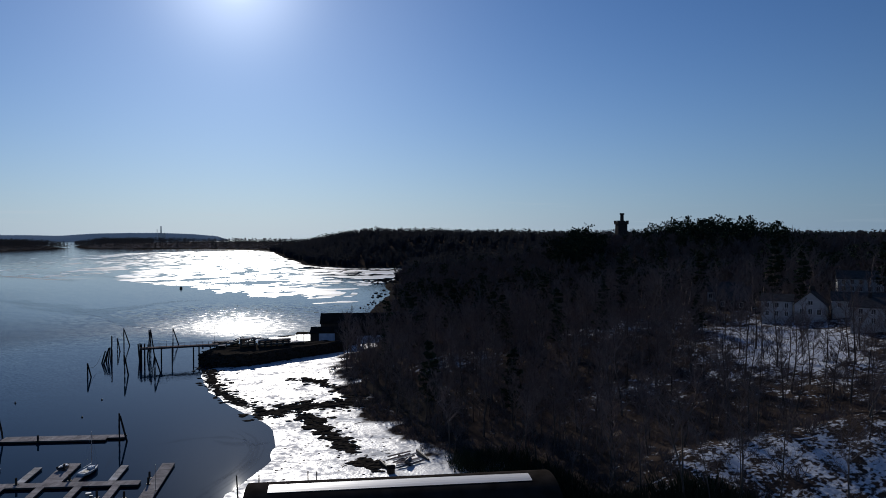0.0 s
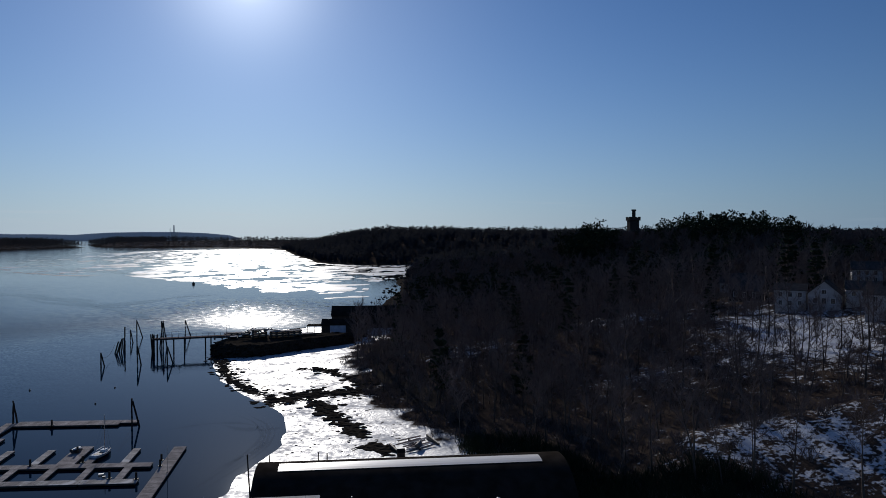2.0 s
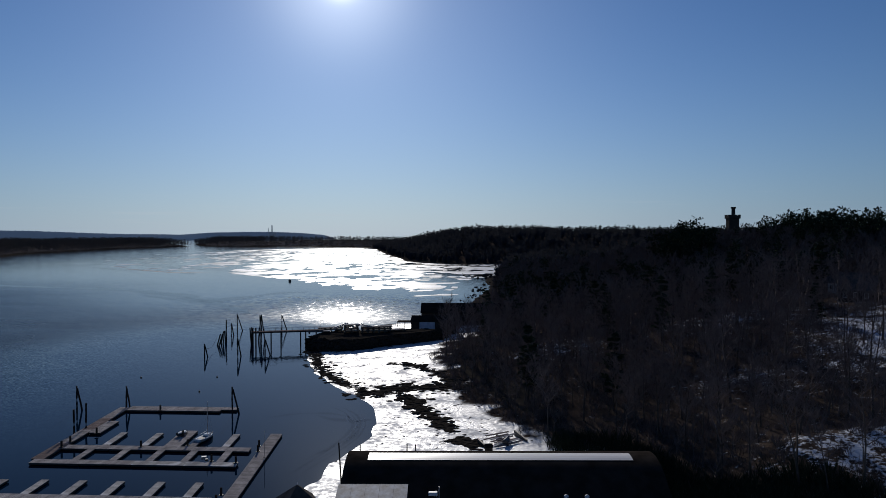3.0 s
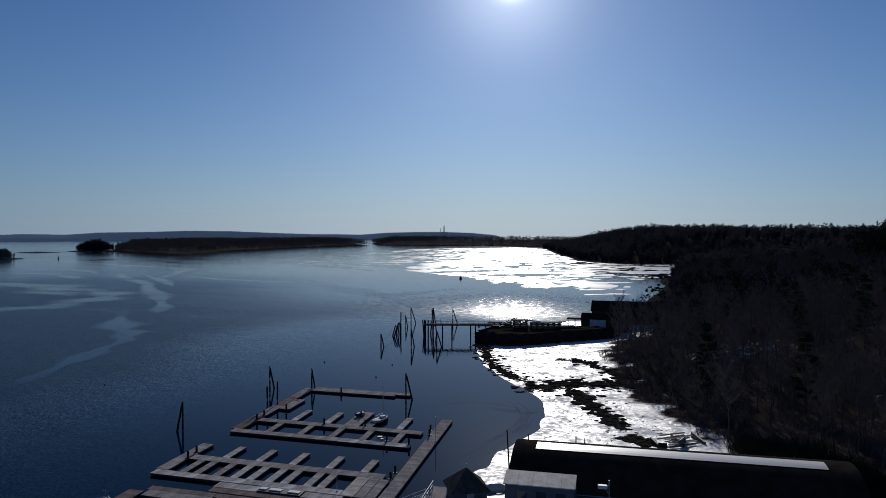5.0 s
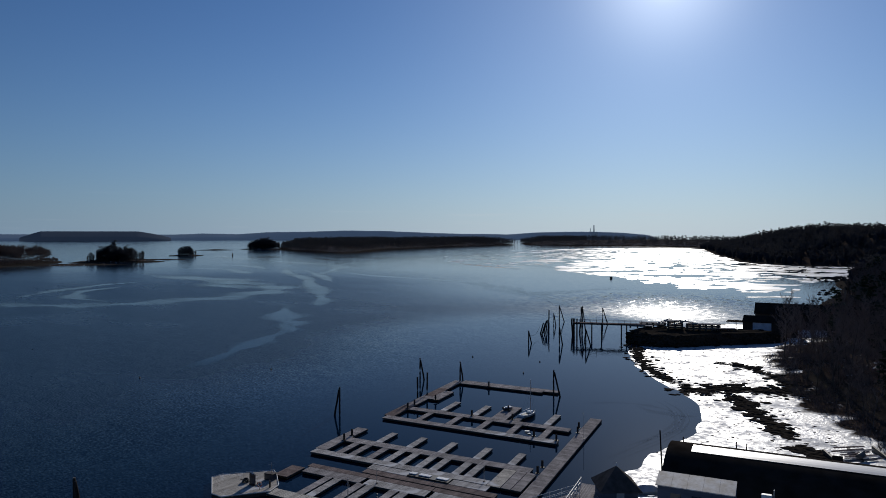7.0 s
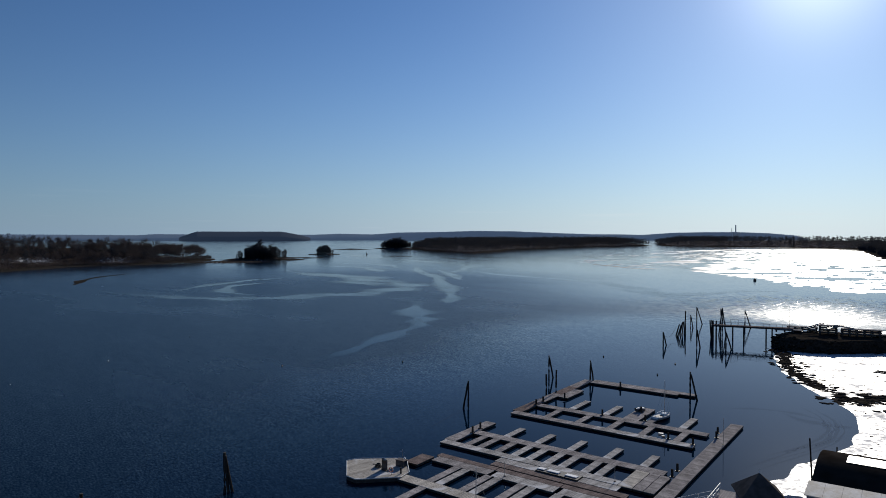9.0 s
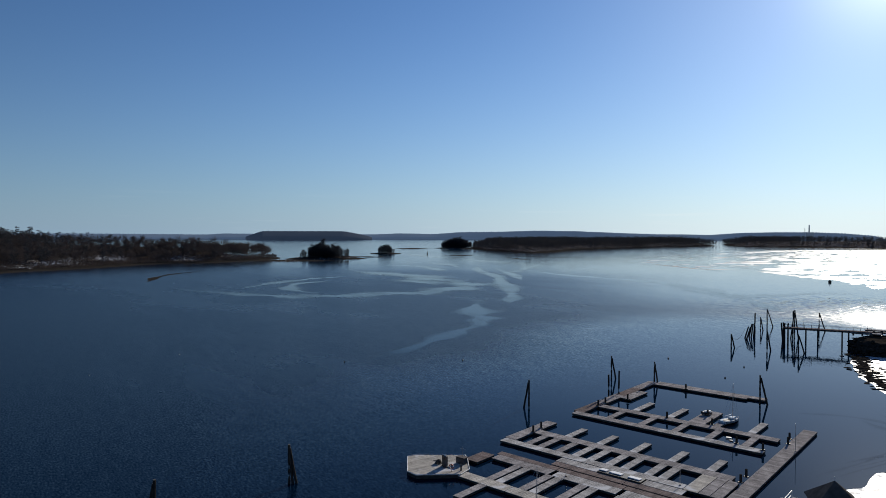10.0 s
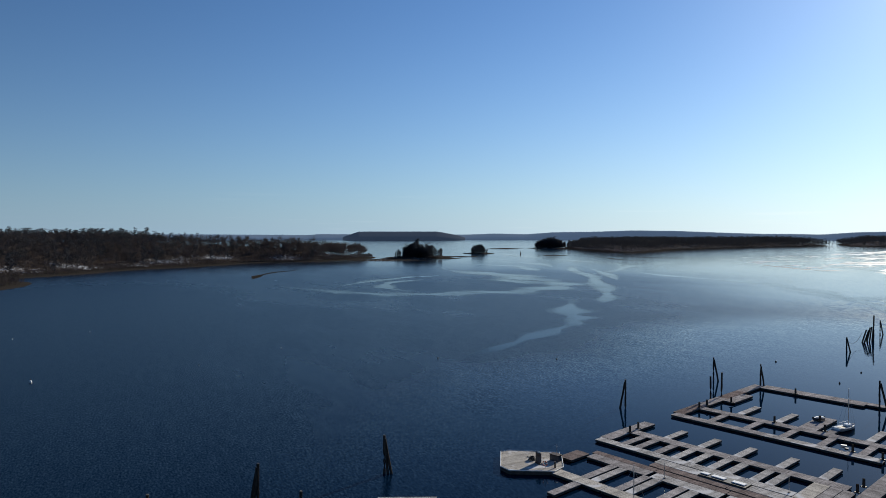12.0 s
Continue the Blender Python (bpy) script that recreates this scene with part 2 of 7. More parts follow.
def ground_surface():
    """Leaf litter, snow, shore rock and icy flats, laid out by the sheet's own attributes and broken up by noise."""
    m = bpy.data.materials.new("winter_ground")
    m.use_nodes = True
    n, l = m.node_tree.nodes, m.node_tree.links
    b = n["Principled BSDF"]
    geo = n.new("ShaderNodeNewGeometry")

    def attribute(name):
        a = n.new("ShaderNodeAttribute")
        a.attribute_name = name
        return a.outputs["Fac"]

    def noise_of(scale, detail=8, stretch=(1, 1, 1)):
        mp, t = n.new("ShaderNodeMapping"), n.new("ShaderNodeTexNoise")
        mp.inputs["Scale"].default_value = stretch
        l.new(geo.outputs["Position"], mp.inputs[0])
        l.new(mp.outputs[0], t.inputs["Vector"])
        t.inputs["Scale"].default_value, t.inputs["Detail"].default_value = scale, detail
        return t.outputs[0]

    def step(value, amount, soft=0.06):
        """1 where noise lies under the amount."""
        sub, mr = n.new("ShaderNodeMath"), n.new("ShaderNodeMapRange")
        sub.operation = "SUBTRACT"
        l.new(amount, sub.inputs[0])
        l.new(value, sub.inputs[1])
        mr.inputs["From Min"].default_value, mr.inputs["From Max"].default_value = -soft, soft
        l.new(sub.outputs[0], mr.inputs[0])
        return mr.outputs[0]

    def mix(f, a, c):
        x = n.new("ShaderNodeMix")
        x.data_type = "RGBA"
        l.new(f, x.inputs["Factor"])
        for sock, v in (("A", a), ("B", c)):
            if isinstance(v, tuple):
                x.inputs[sock].default_value = (*v, 1)
            else:
                l.new(v, x.inputs[sock])
        return x.outputs["Result"]

    def mean_of(a, c):
        x, y = n.new("ShaderNodeMath"), n.new("ShaderNodeMath")
        y.operation = "MULTIPLY"
        y.inputs[1].default_value = 0.5
        l.new(a, x.inputs[0])
        l.new(c, x.inputs[1])
        l.new(x.outputs[0], y.inputs[0])
        return y.outputs[0]

    litter = mix(noise_of(0.6), (0.034, 0.026, 0.022), (0.078, 0.06, 0.05))
    rock = mix(noise_of(1.3), (0.018, 0.016, 0.014), (0.065, 0.057, 0.05))
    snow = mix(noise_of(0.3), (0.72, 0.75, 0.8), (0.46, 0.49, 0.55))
    ice = mix(noise_of(0.25, 9), (0.80, 0.82, 0.85), (0.45, 0.46, 0.48))
    is_snow = step(mean_of(noise_of(0.35, 8), noise_of(1.7, 8)), attribute("snow"), 0.035)
    is_rock = step(mean_of(noise_of(0.22, 10), noise_of(0.9, 8)), attribute("rock"), 0.02)
    is_ice = step(noise_of(0.12, 10), attribute("ice"))
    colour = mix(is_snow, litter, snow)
    colour = mix(is_ice, colour, ice)
    colour = mix(is_rock, colour, rock)
    l.new(colour, b.inputs["Base Color"])
    wet, inv, rough = n.new("ShaderNodeMath"), n.new("ShaderNodeMath"), n.new("ShaderNodeMapRange")
    inv.operation, wet.operation = "SUBTRACT", "MULTIPLY"
    inv.inputs[0].default_value = 1
    l.new(is_rock, inv.inputs[1])
    glaze, glazed = n.new("ShaderNodeMapRange"), n.new("ShaderNodeMath")
    glaze.inputs["From Min"].default_value, glaze.inputs["From Max"].default_value, glaze.inputs["To Min"].default_value = 0.38, 0.56, 0.25
    l.new(mean_of(noise_of(0.16, 9), noise_of(0.8, 8)), glaze.inputs[0])
    glazed.operation = "MULTIPLY"
    l.new(is_ice, glazed.inputs[0])
    l.new(glaze.outputs[0], glazed.inputs[1])
    l.new(glazed.outputs[0], wet.inputs[0])
    l.new(inv.outputs[0], wet.inputs[1])
    rough.inputs["To Min"].default_value, rough.inputs["To Max"].default_value = 0.9, 0.4
    l.new(wet.outputs[0], rough.inputs[0])
    l.new(rough.outputs[0], b.inputs["Roughness"])
    gloss = n.new("ShaderNodeMapRange")
    gloss.inputs["To Min"].default_value, gloss.inputs["To Max"].default_value = 0.0, 0.36
    l.new(wet.outputs[0], gloss.inputs[0])
    l.new(gloss.outputs[0], b.inputs["Specular IOR Level"])
    bp = n.new("ShaderNodeBump")
    bp.inputs["Strength"].default_value, bp.inputs["Distance"].default_value = 0.6, 0.25
    l.new(noise_of(1.6, 8), bp.inputs["Height"])
    l.new(bp.outputs[0], b.inputs["Normal"])
    return m


WATER = water_surface()
GROUND = ground_surface()
FLAT_ICE = material("flat_ice", (0.7, 0.73, 0.77), 0.42, second=(0.09, 0.105, 0.12), scale=0.05, detail=12, stretch=(0.35, 1, 1), contrast=(0.44, 0.6), bump=0.5, bump_scale=0.4, spec=0.12)
MUD = material("tidal_mud", (0.10, 0.085, 0.065), 0.45, second=(0.05, 0.045, 0.04), scale=0.05, bump=0.3, bump_scale=1.0)
ROCK = material("seaweed_rock", (0.022, 0.019, 0.015), 0.85, second=(0.055, 0.047, 0.04), spec=0.1, scale=1.5, bump=0.5, bump_scale=3)
BARK = material("bark", (0.08, 0.068, 0.06), 0.9, second=(0.14, 0.12, 0.105), scale=3.0, stretch=(1, 1, 0.2), bump=0.4, bump_scale=9, vary=0.2)
TWIG = material("twigs", (0.165, 0.136, 0.13), 0.9, second=(0.235, 0.195, 0.185), scale=0.6, vary=0.2)
NEEDLE = material("pine_needles", (0.028, 0.04, 0.026), 0.8, second=(0.046, 0.06, 0.038), scale=0.7, vary=0.25)


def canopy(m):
    """Shades a far crown as a whole: shading normals are bent skyward to even its light."""
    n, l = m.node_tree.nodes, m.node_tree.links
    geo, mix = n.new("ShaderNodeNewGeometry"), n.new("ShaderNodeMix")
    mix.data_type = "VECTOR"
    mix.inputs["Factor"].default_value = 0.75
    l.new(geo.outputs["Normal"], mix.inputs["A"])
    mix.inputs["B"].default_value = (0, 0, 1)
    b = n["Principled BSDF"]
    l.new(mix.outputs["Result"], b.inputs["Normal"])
    # thin sprays and twigs let some of the light behind them through
    thin, both = n.new("ShaderNodeBsdfTranslucent"), n.new("ShaderNodeMixShader")
    both.inputs[0].default_value = 0.16
    l.new(b.inputs["Base Color"].links[0].from_socket, thin.inputs["Color"])
    l.new(b.outputs[0], both.inputs[1])
    l.new(thin.outputs[0], both.inputs[2])
    l.new(both.outputs[0], n["Material Output"].inputs["Surface"])
    return m


# paler and bluer than the near needles: haze of distance put into the colour
FAR_NEEDLE = canopy(material("hazed_far_woods", (0.046, 0.052, 0.064), 0.9, second=(0.07, 0.071, 0.078), scale=0.012, detail=10))
HAZED_WOODS = material("hazed_ridge_woods", (0.09, 0.115, 0.15), 0.95, second=(0.12, 0.145, 0.18), scale=0.006, detail=10)
HAZY = material("hazed_concrete", (0.2, 0.21, 0.22), 0.8, second=(0.16, 0.17, 0.18), scale=0.05)
HEAD_WOODS = material("hazed_headland_woods", (0.045, 0.052, 0.064), 0.95, second=(0.06, 0.066, 0.078), scale=0.006, detail=10)
# far backdrop, kilometres off: the air's haze painted in as bluish colour and emission
for m, c in ((HAZED_WOODS, (0.034, 0.054, 0.092)), (HAZY, (0.03, 0.045, 0.072)), (HEAD_WOODS, (0.012, 0.019, 0.034))):
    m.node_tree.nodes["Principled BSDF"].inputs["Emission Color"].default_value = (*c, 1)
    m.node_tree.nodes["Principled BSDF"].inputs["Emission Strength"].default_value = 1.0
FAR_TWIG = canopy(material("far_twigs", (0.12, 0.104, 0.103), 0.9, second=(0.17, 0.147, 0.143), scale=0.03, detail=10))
DECK = planked("dock_boards", (0.46, 0.43, 0.425), (0.3, 0.28, 0.278), snow=0.0)
DECK_FROST = planked("frosted_boards", (0.55, 0.53, 0.515), (0.4, 0.385, 0.375), snow=0.25)
DECK_BROWN = planked("brown_boards", (0.29, 0.235, 0.22), (0.2, 0.165, 0.155))
DECK_PALE = planked("pale_boards", (0.6, 0.56, 0.5), (0.46, 0.43, 0.39), snow=0.1)
FASCIA = material("wet_timber", (0.03, 0.026, 0.022), 0.6, second=(0.06, 0.05, 0.042), scale=2, bump=0.3, vary=0.2)
TUB = material("black_float_tub", (0.012, 0.012, 0.013), 0.5, second=(0.02, 0.02, 0.02), scale=3)
PILE = material("pile_wood", (0.028, 0.024, 0.02), 0.8, second=(0.06, 0.052, 0.045), scale=2, stretch=(2, 2, 0.3), bump=0.5, bump_scale=6, vary=0.25)
PILE_TOP = material("weathered_pile_end", (0.22, 0.2, 0.18), 0.8, second=(0.12, 0.11, 0.1), scale=6)
IRON = material("rusty_iron", (0.05, 0.04, 0.035), 0.6, 0.4, second=(0.09, 0.06, 0.045), scale=5)
STEEL = material("galvanised_steel", (0.42, 0.43, 0.44), 0.4, 0.9, second=(0.32, 0.33, 0.34), scale=4)
ROOFING = material("dark_roofing", (0.024, 0.02, 0.017), 0.8, spec=0.2, second=(0.04, 0.034, 0.03), scale=0.5, detail=9, bump=0.15, bump_scale=4)
SKYLIGHT = material("white_ridge_panel", (0.9, 0.86, 0.79), 0.4, spec=0.8, second=(0.8, 0.75, 0.67), scale=0.35, detail=9, stretch=(0.3, 2, 1))
TIN = material("stained_tin", (0.74, 0.71, 0.66), 0.45, 0.0, spec=0.8, second=(0.3, 0.25, 0.21), scale=0.9, detail=9)
SIDING = material("blue_grey_siding", (0.12, 0.14, 0.18), 0.7, second=(0.09, 0.1, 0.13), scale=0.6, stretch=(0.3, 0.3, 4), bump=0.2)
CLAP = material("white_clapboard", (0.48, 0.48, 0.48), 0.6, second=(0.36, 0.36, 0.37), scale=0.5, stretch=(0.3, 0.3, 6), bump=0.2, bump_scale=3)
DARKWALL = material("dark_barn_boards", (0.045, 0.037, 0.031), 0.8, second=(0.07, 0.058, 0.048), scale=0.8, stretch=(4, 4, 0.3), bump=0.3)
BLUEPAINT = material("faded_blue_paint", (0.58, 0.64, 0.73), 0.6, second=(0.4, 0.45, 0.53), scale=0.6)
SHINGLE = material("asphalt_shingle", (0.07, 0.064, 0.06), 0.85, second=(0.11, 0.10, 0.095), scale=1.2, bump=0.3, bump_scale=5)
GLASS = material("window_glass", (0.02, 0.025, 0.03), 0.08, second=(0.03, 0.035, 0.04), scale=0.5, spec=0.8)
TRIM = material("white_trim", (0.75, 0.75, 0.74), 0.5, second=(0.65, 0.65, 0.64), scale=2)
STONE = material("grey_stone", (0.07, 0.064, 0.06), 0.85, second=(0.045, 0.042, 0.04), scale=0.8, bump=0.5)
HULL = material("white_hull", (0.78, 0.78, 0.77), 0.25, second=(0.68, 0.68, 0.66), scale=1.5)
HULL_DARK = material("dark_hull", (0.03, 0.035, 0.045), 0.3, second=(0.045, 0.05, 0.06), scale=1.5)
ALLOY = material("mast_alloy", (0.6, 0.6, 0.6), 0.35, 0.8, second=(0.5, 0.5, 0.5), scale=3)
ORANGE = material("life_ring_orange", (0.45, 0.08, 0.03), 0.5, second=(0.38, 0.07, 0.03), scale=8)
SNOWCAP = material("old_snow", (0.78, 0.8, 0.84), 0.6, second=(0.62, 0.64, 0.68), scale=1.2, bump=0.3, bump_scale=3)


def soft_edged(m, scale, start=0.02, end=0.85, most=0.85):
    """Lets a streak thin out towards its edges, ragged by noise."""
    n, l = m.node_tree.nodes, m.node_tree.links
    a, t, add, mr = n.new("ShaderNodeAttribute"), n.new("ShaderNodeTexNoise"), n.new("ShaderNodeMath"), n.new("ShaderNodeMapRange")
    a.attribute_name = "core"
    tc, mp = n.new("ShaderNodeTexCoord"), n.new("ShaderNodeMapping")
    mp.inputs["Rotation"].default_value, mp.inputs["Scale"].default_value = (0, 0, radians(-45)), (0.35, 1, 1)
    l.new(tc.outputs["Object"], mp.inputs[0])
    l.new(mp.outputs[0], t.inputs["Vector"])
    t.inputs["Scale"].default_value, t.inputs["Detail"].default_value = scale, 8
    add.operation = "MULTIPLY"
    l.new(a.outputs["Fac"], add.inputs[0])
    plus = n.new("ShaderNodeMath")
    plus.operation, plus.use_clamp = "MULTIPLY_ADD", True
    plus.inputs[1].default_value, plus.inputs[2].default_value = 2.2, -0.25
    l.new(t.outputs[0], plus.inputs[0])
    l.new(plus.outputs[0], add.inputs[1])
    mr.interpolation_type = "SMOOTHSTEP"
    mr.inputs["From Min"].default_value, mr.inputs["From Max"].default_value, mr.inputs["To Max"].default_value = start, end, most
    l.new(add.outputs[0], mr.inputs[0])
    l.new(mr.outputs[0], n["Principled BSDF"].inputs["Alpha"])
    return m


SLICK_MAT = soft_edged(material("still_water", (0.004, 0.012, 0.02), 0.06, second=(0.008, 0.02, 0.03), scale=0.02, bump=0.02, bump_scale=0.2), 0.05, 0.0, 1.0, 0.7)
SLICK_MAT.node_tree.nodes["Principled BSDF"].inputs["IOR"].default_value = 1.19
ICE_STREAK = soft_edged(material("thin_slush", (0.1, 0.12, 0.15), 0.85, second=(0.035, 0.045, 0.06), scale=0.02, contrast=(0.3, 0.7)), 0.9, 0.0, 0.9, 0.1)
# ---- building blocks ----
def mesh_of(name, bm, mats, smooth=False):
    me = bpy.data.meshes.new(name)
    bm.normal_update()
    bm.to_mesh(me)
    bm.free()
    for m in mats if isinstance(mats, (list, tuple)) else [mats]:
        me.materials.append(m)
    if smooth:
        me.polygons.foreach_set("use_smooth", [True] * len(me.polygons))
    return me


def part(name, bm, mats, parent=None, label="", m=None, smooth=False):
    """Links a bmesh as one mesh object, under a thing or a part of one."""
    ob = new(name, mesh_of(name, bm, mats, smooth))
    if parent is not None:
        ob.parent = parent
    if m is not None:
        ob.matrix_basis = m
    if label:
        ob["label"] = label
    return ob


def thing(name, label, category, m=None, group="", kind=""):
    ob = tagged(new(name), label, category, group, kind)
    if m is not None:
        ob.matrix_basis = m
    return ob


def raw(name, verts, faces, mats):
    me = bpy.data.meshes.new(name)
    me.from_pydata([tuple(map(float, v)) for v in verts], [], faces)
    for m in mats if isinstance(mats, (list, tuple)) else [mats]:
        me.materials.append(m)
    me.update()
    return me


def box(bm, x0, x1, y0, y1, z0, z1, mat=0, m=None, bevel=0.0):
    vs = [bm.verts.new((x, y, z)) for z in (z0, z1) for y in (y0, y1) for x in (x0, x1)]
    fs = [bm.faces.new([vs[i] for i in f]) for f in
          ((0, 2, 3, 1), (4, 5, 7, 6), (0, 1, 5, 4), (2, 6, 7, 3), (0, 4, 6, 2), (1, 3, 7, 5))]
    for f in fs:
        f.material_index = mat
    if bevel:
        r = bmesh.ops.bevel(bm, geom=list({e for f in fs for e in f.edges}), offset=bevel, segments=1, affect="EDGES")
        vs = list({v for f in r["faces"] for v in f.verts} | {v for v in vs if v.is_valid})
    if m is not None:
        bmesh.ops.transform(bm, matrix=m, verts=vs)
    return vs


def rod(bm, a, b, r0, r1=None, sides=6, mat=0, cap=True):
    """A tapered round bar from a to b."""
    a, b = Vector(a), Vector(b)
    r1 = r0 if r1 is None else r1
    q = (b - a).to_track_quat("Z", "Y")
    rings = []
    for p, r in ((a, r0), (b, r1)):
        rings.append([bm.verts.new(p + q @ Vector((r * math.cos(k * math.tau / sides), r * math.sin(k * math.tau / sides), 0))) for k in range(sides)])
    for k in range(sides):
        f = bm.faces.new((rings[0][k], rings[0][(k + 1) % sides], rings[1][(k + 1) % sides], rings[1][k]))
        f.material_index = mat
    if cap:
        bm.faces.new(rings[1]).material_index = mat
        bm.faces.new(rings[0][::-1]).material_index = mat


def slab(bm, pts, z0, z1, mat=0):
    """A flat plate with the outline pts, counter-clockwise."""
    lo, hi = [bm.verts.new((x, y, z0)) for x, y in pts], [bm.verts.new((x, y, z1)) for x, y in pts]
    n = len(pts)
    for f in [bm.faces.new(hi), bm.faces.new(lo[::-1])] + [bm.faces.new((lo[i], lo[(i + 1) % n], hi[(i + 1) % n], hi[i])) for i in range(n)]:
        f.material_index = mat


# ---- the land: coastlines in metres, camera over the origin ----
MAIN = [(-38, 20), (-36, 70), (-43, 98), (-45, 113), (-42, 128), (-44, 136), (-47, 146), (-51, 154), (-61, 166), (-69, 174), (-78, 184),
        (-87, 204), (-92, 218), (-82, 228), (-72, 240), (-66, 252), (-92, 262), (-96, 285), (-70, 310), (-64, 350), (-72, 408), (-76, 506), (-94, 590),
        (-98, 709), (-105, 900), (-170, 871), (-218, 902), (-262, 956), (-296, 1048), (-400, 1300), (-525, 1640), (-600, 1800), (-300, 2500),
        (-100, 4950), (4950, 4950), (4950, -4950), (-300, -4950), (-120, -300), (-60, -60)]
CENTRE = [(-1180, 985), (-1036, 929), (-951, 916), (-1010, 1050), (-1082, 1160), (-1126, 1320), (-1214, 1600), (-1240, 1990), (-1600, 2300), (-1900, 1800), (-1600, 1300), (-1330, 1060)]
RIGHT = [(-1228, 2015), (-1184, 1959), (-1008, 1935), (-902, 2020), (-640, 1900), (-560, 1800), (-330, 2560), (-700, 3300), (-1100, 3200), (-1560, 2500)]
LEFT = [(-509, -28), (-571, -10), (-640, -30), (-678, 15), (-746, 71), (-778, 134), (-852, 212), (-852, 283), (-882, 347), (-940, 410), (-1010, 440),
        (-1060, 330), (-1120, 180), (-1250, -100), (-1300, -500), (-700, -700), (-450, -300)]
ISLES = [((-905, 462), 52, 26, 0.55), ((-1086, 676), 26, 15, 0.6), ((-1386, 1070), 62, 34, 0.6), ((-912, 711), 22, 7, 0.7), ((-965, 528), 60, 12, 0.7), ((-862, 380), 70, 10, 0.6), ((-1400, 960), 60, 10, 0.4)]


def ellipse(c, a, b, turn, n=18, seed=1):
    rng = random.Random(seed)
    ks = [(k * math.tau / n, rng.uniform(0.82, 1.15)) for k in range(n)]
    return [(c[0] + a * s * math.cos(t) * math.sin(turn) - b * s * math.sin(t) * math.cos(turn),
             c[1] + a * s * math.cos(t) * math.cos(turn) + b * s * math.sin(t) * math.sin(turn)) for t, s in ks]


ISLE_SHAPES = [ellipse(c, a, b, t, seed=i) for i, (c, a, b, t) in enumerate(ISLES)]


def inside_distance(px, py, poly):
    """Signed distance to a coastline, positive on land."""
    d = np.full(px.shape, 1e9)
    inside = np.zeros(px.shape, bool)
    for (x0, y0), (x1, y1) in zip(poly, poly[1:] + poly[:1]):
        ex, ey = x1 - x0, y1 - y0
        t = np.clip(((px - x0) * ex + (py - y0) * ey) / (ex * ex + ey * ey), 0, 1)
        d = np.minimum(d, np.hypot(px - x0 - t * ex, py - y0 - t * ey))
        if y0 != y1:
            inside ^= ((y0 > py) != (y1 > py)) & (px < x0 + (py - y0) * ex / ey)
    return np.where(inside, d, -d)


def ramp(x, a, b):
    t = np.clip((x - a) / (b - a), 0, 1)
    return t * t * (3 - 2 * t)


def wobble(x, y, s, seed=0):
    """Smooth unevenness from -1 to 1, with a wavelength of about s metres."""
    x, y = x / s * math.tau, y / s * math.tau
    return (np.sin(x + 1.3 * np.sin(0.7 * y + seed)) + np.sin(0.83 * y + 1.7 * np.sin(0.6 * x + 2 * seed)) + np.sin(0.6 * (x + y) + seed * 3)) / 3


TREE_EDGE = [(-51, 244), (-47, 209), (-37, 181), (-26, 160), (-14, 140), (-8, 128), (8, 116), (14, 104), (28, 84), (60, 60), (400, 40), (400, 900), (-96, 900), (-88, 700), (-84, 590), (-66, 500), (-60, 410), (-52, 330), (-40, 300), (-44, 266)]


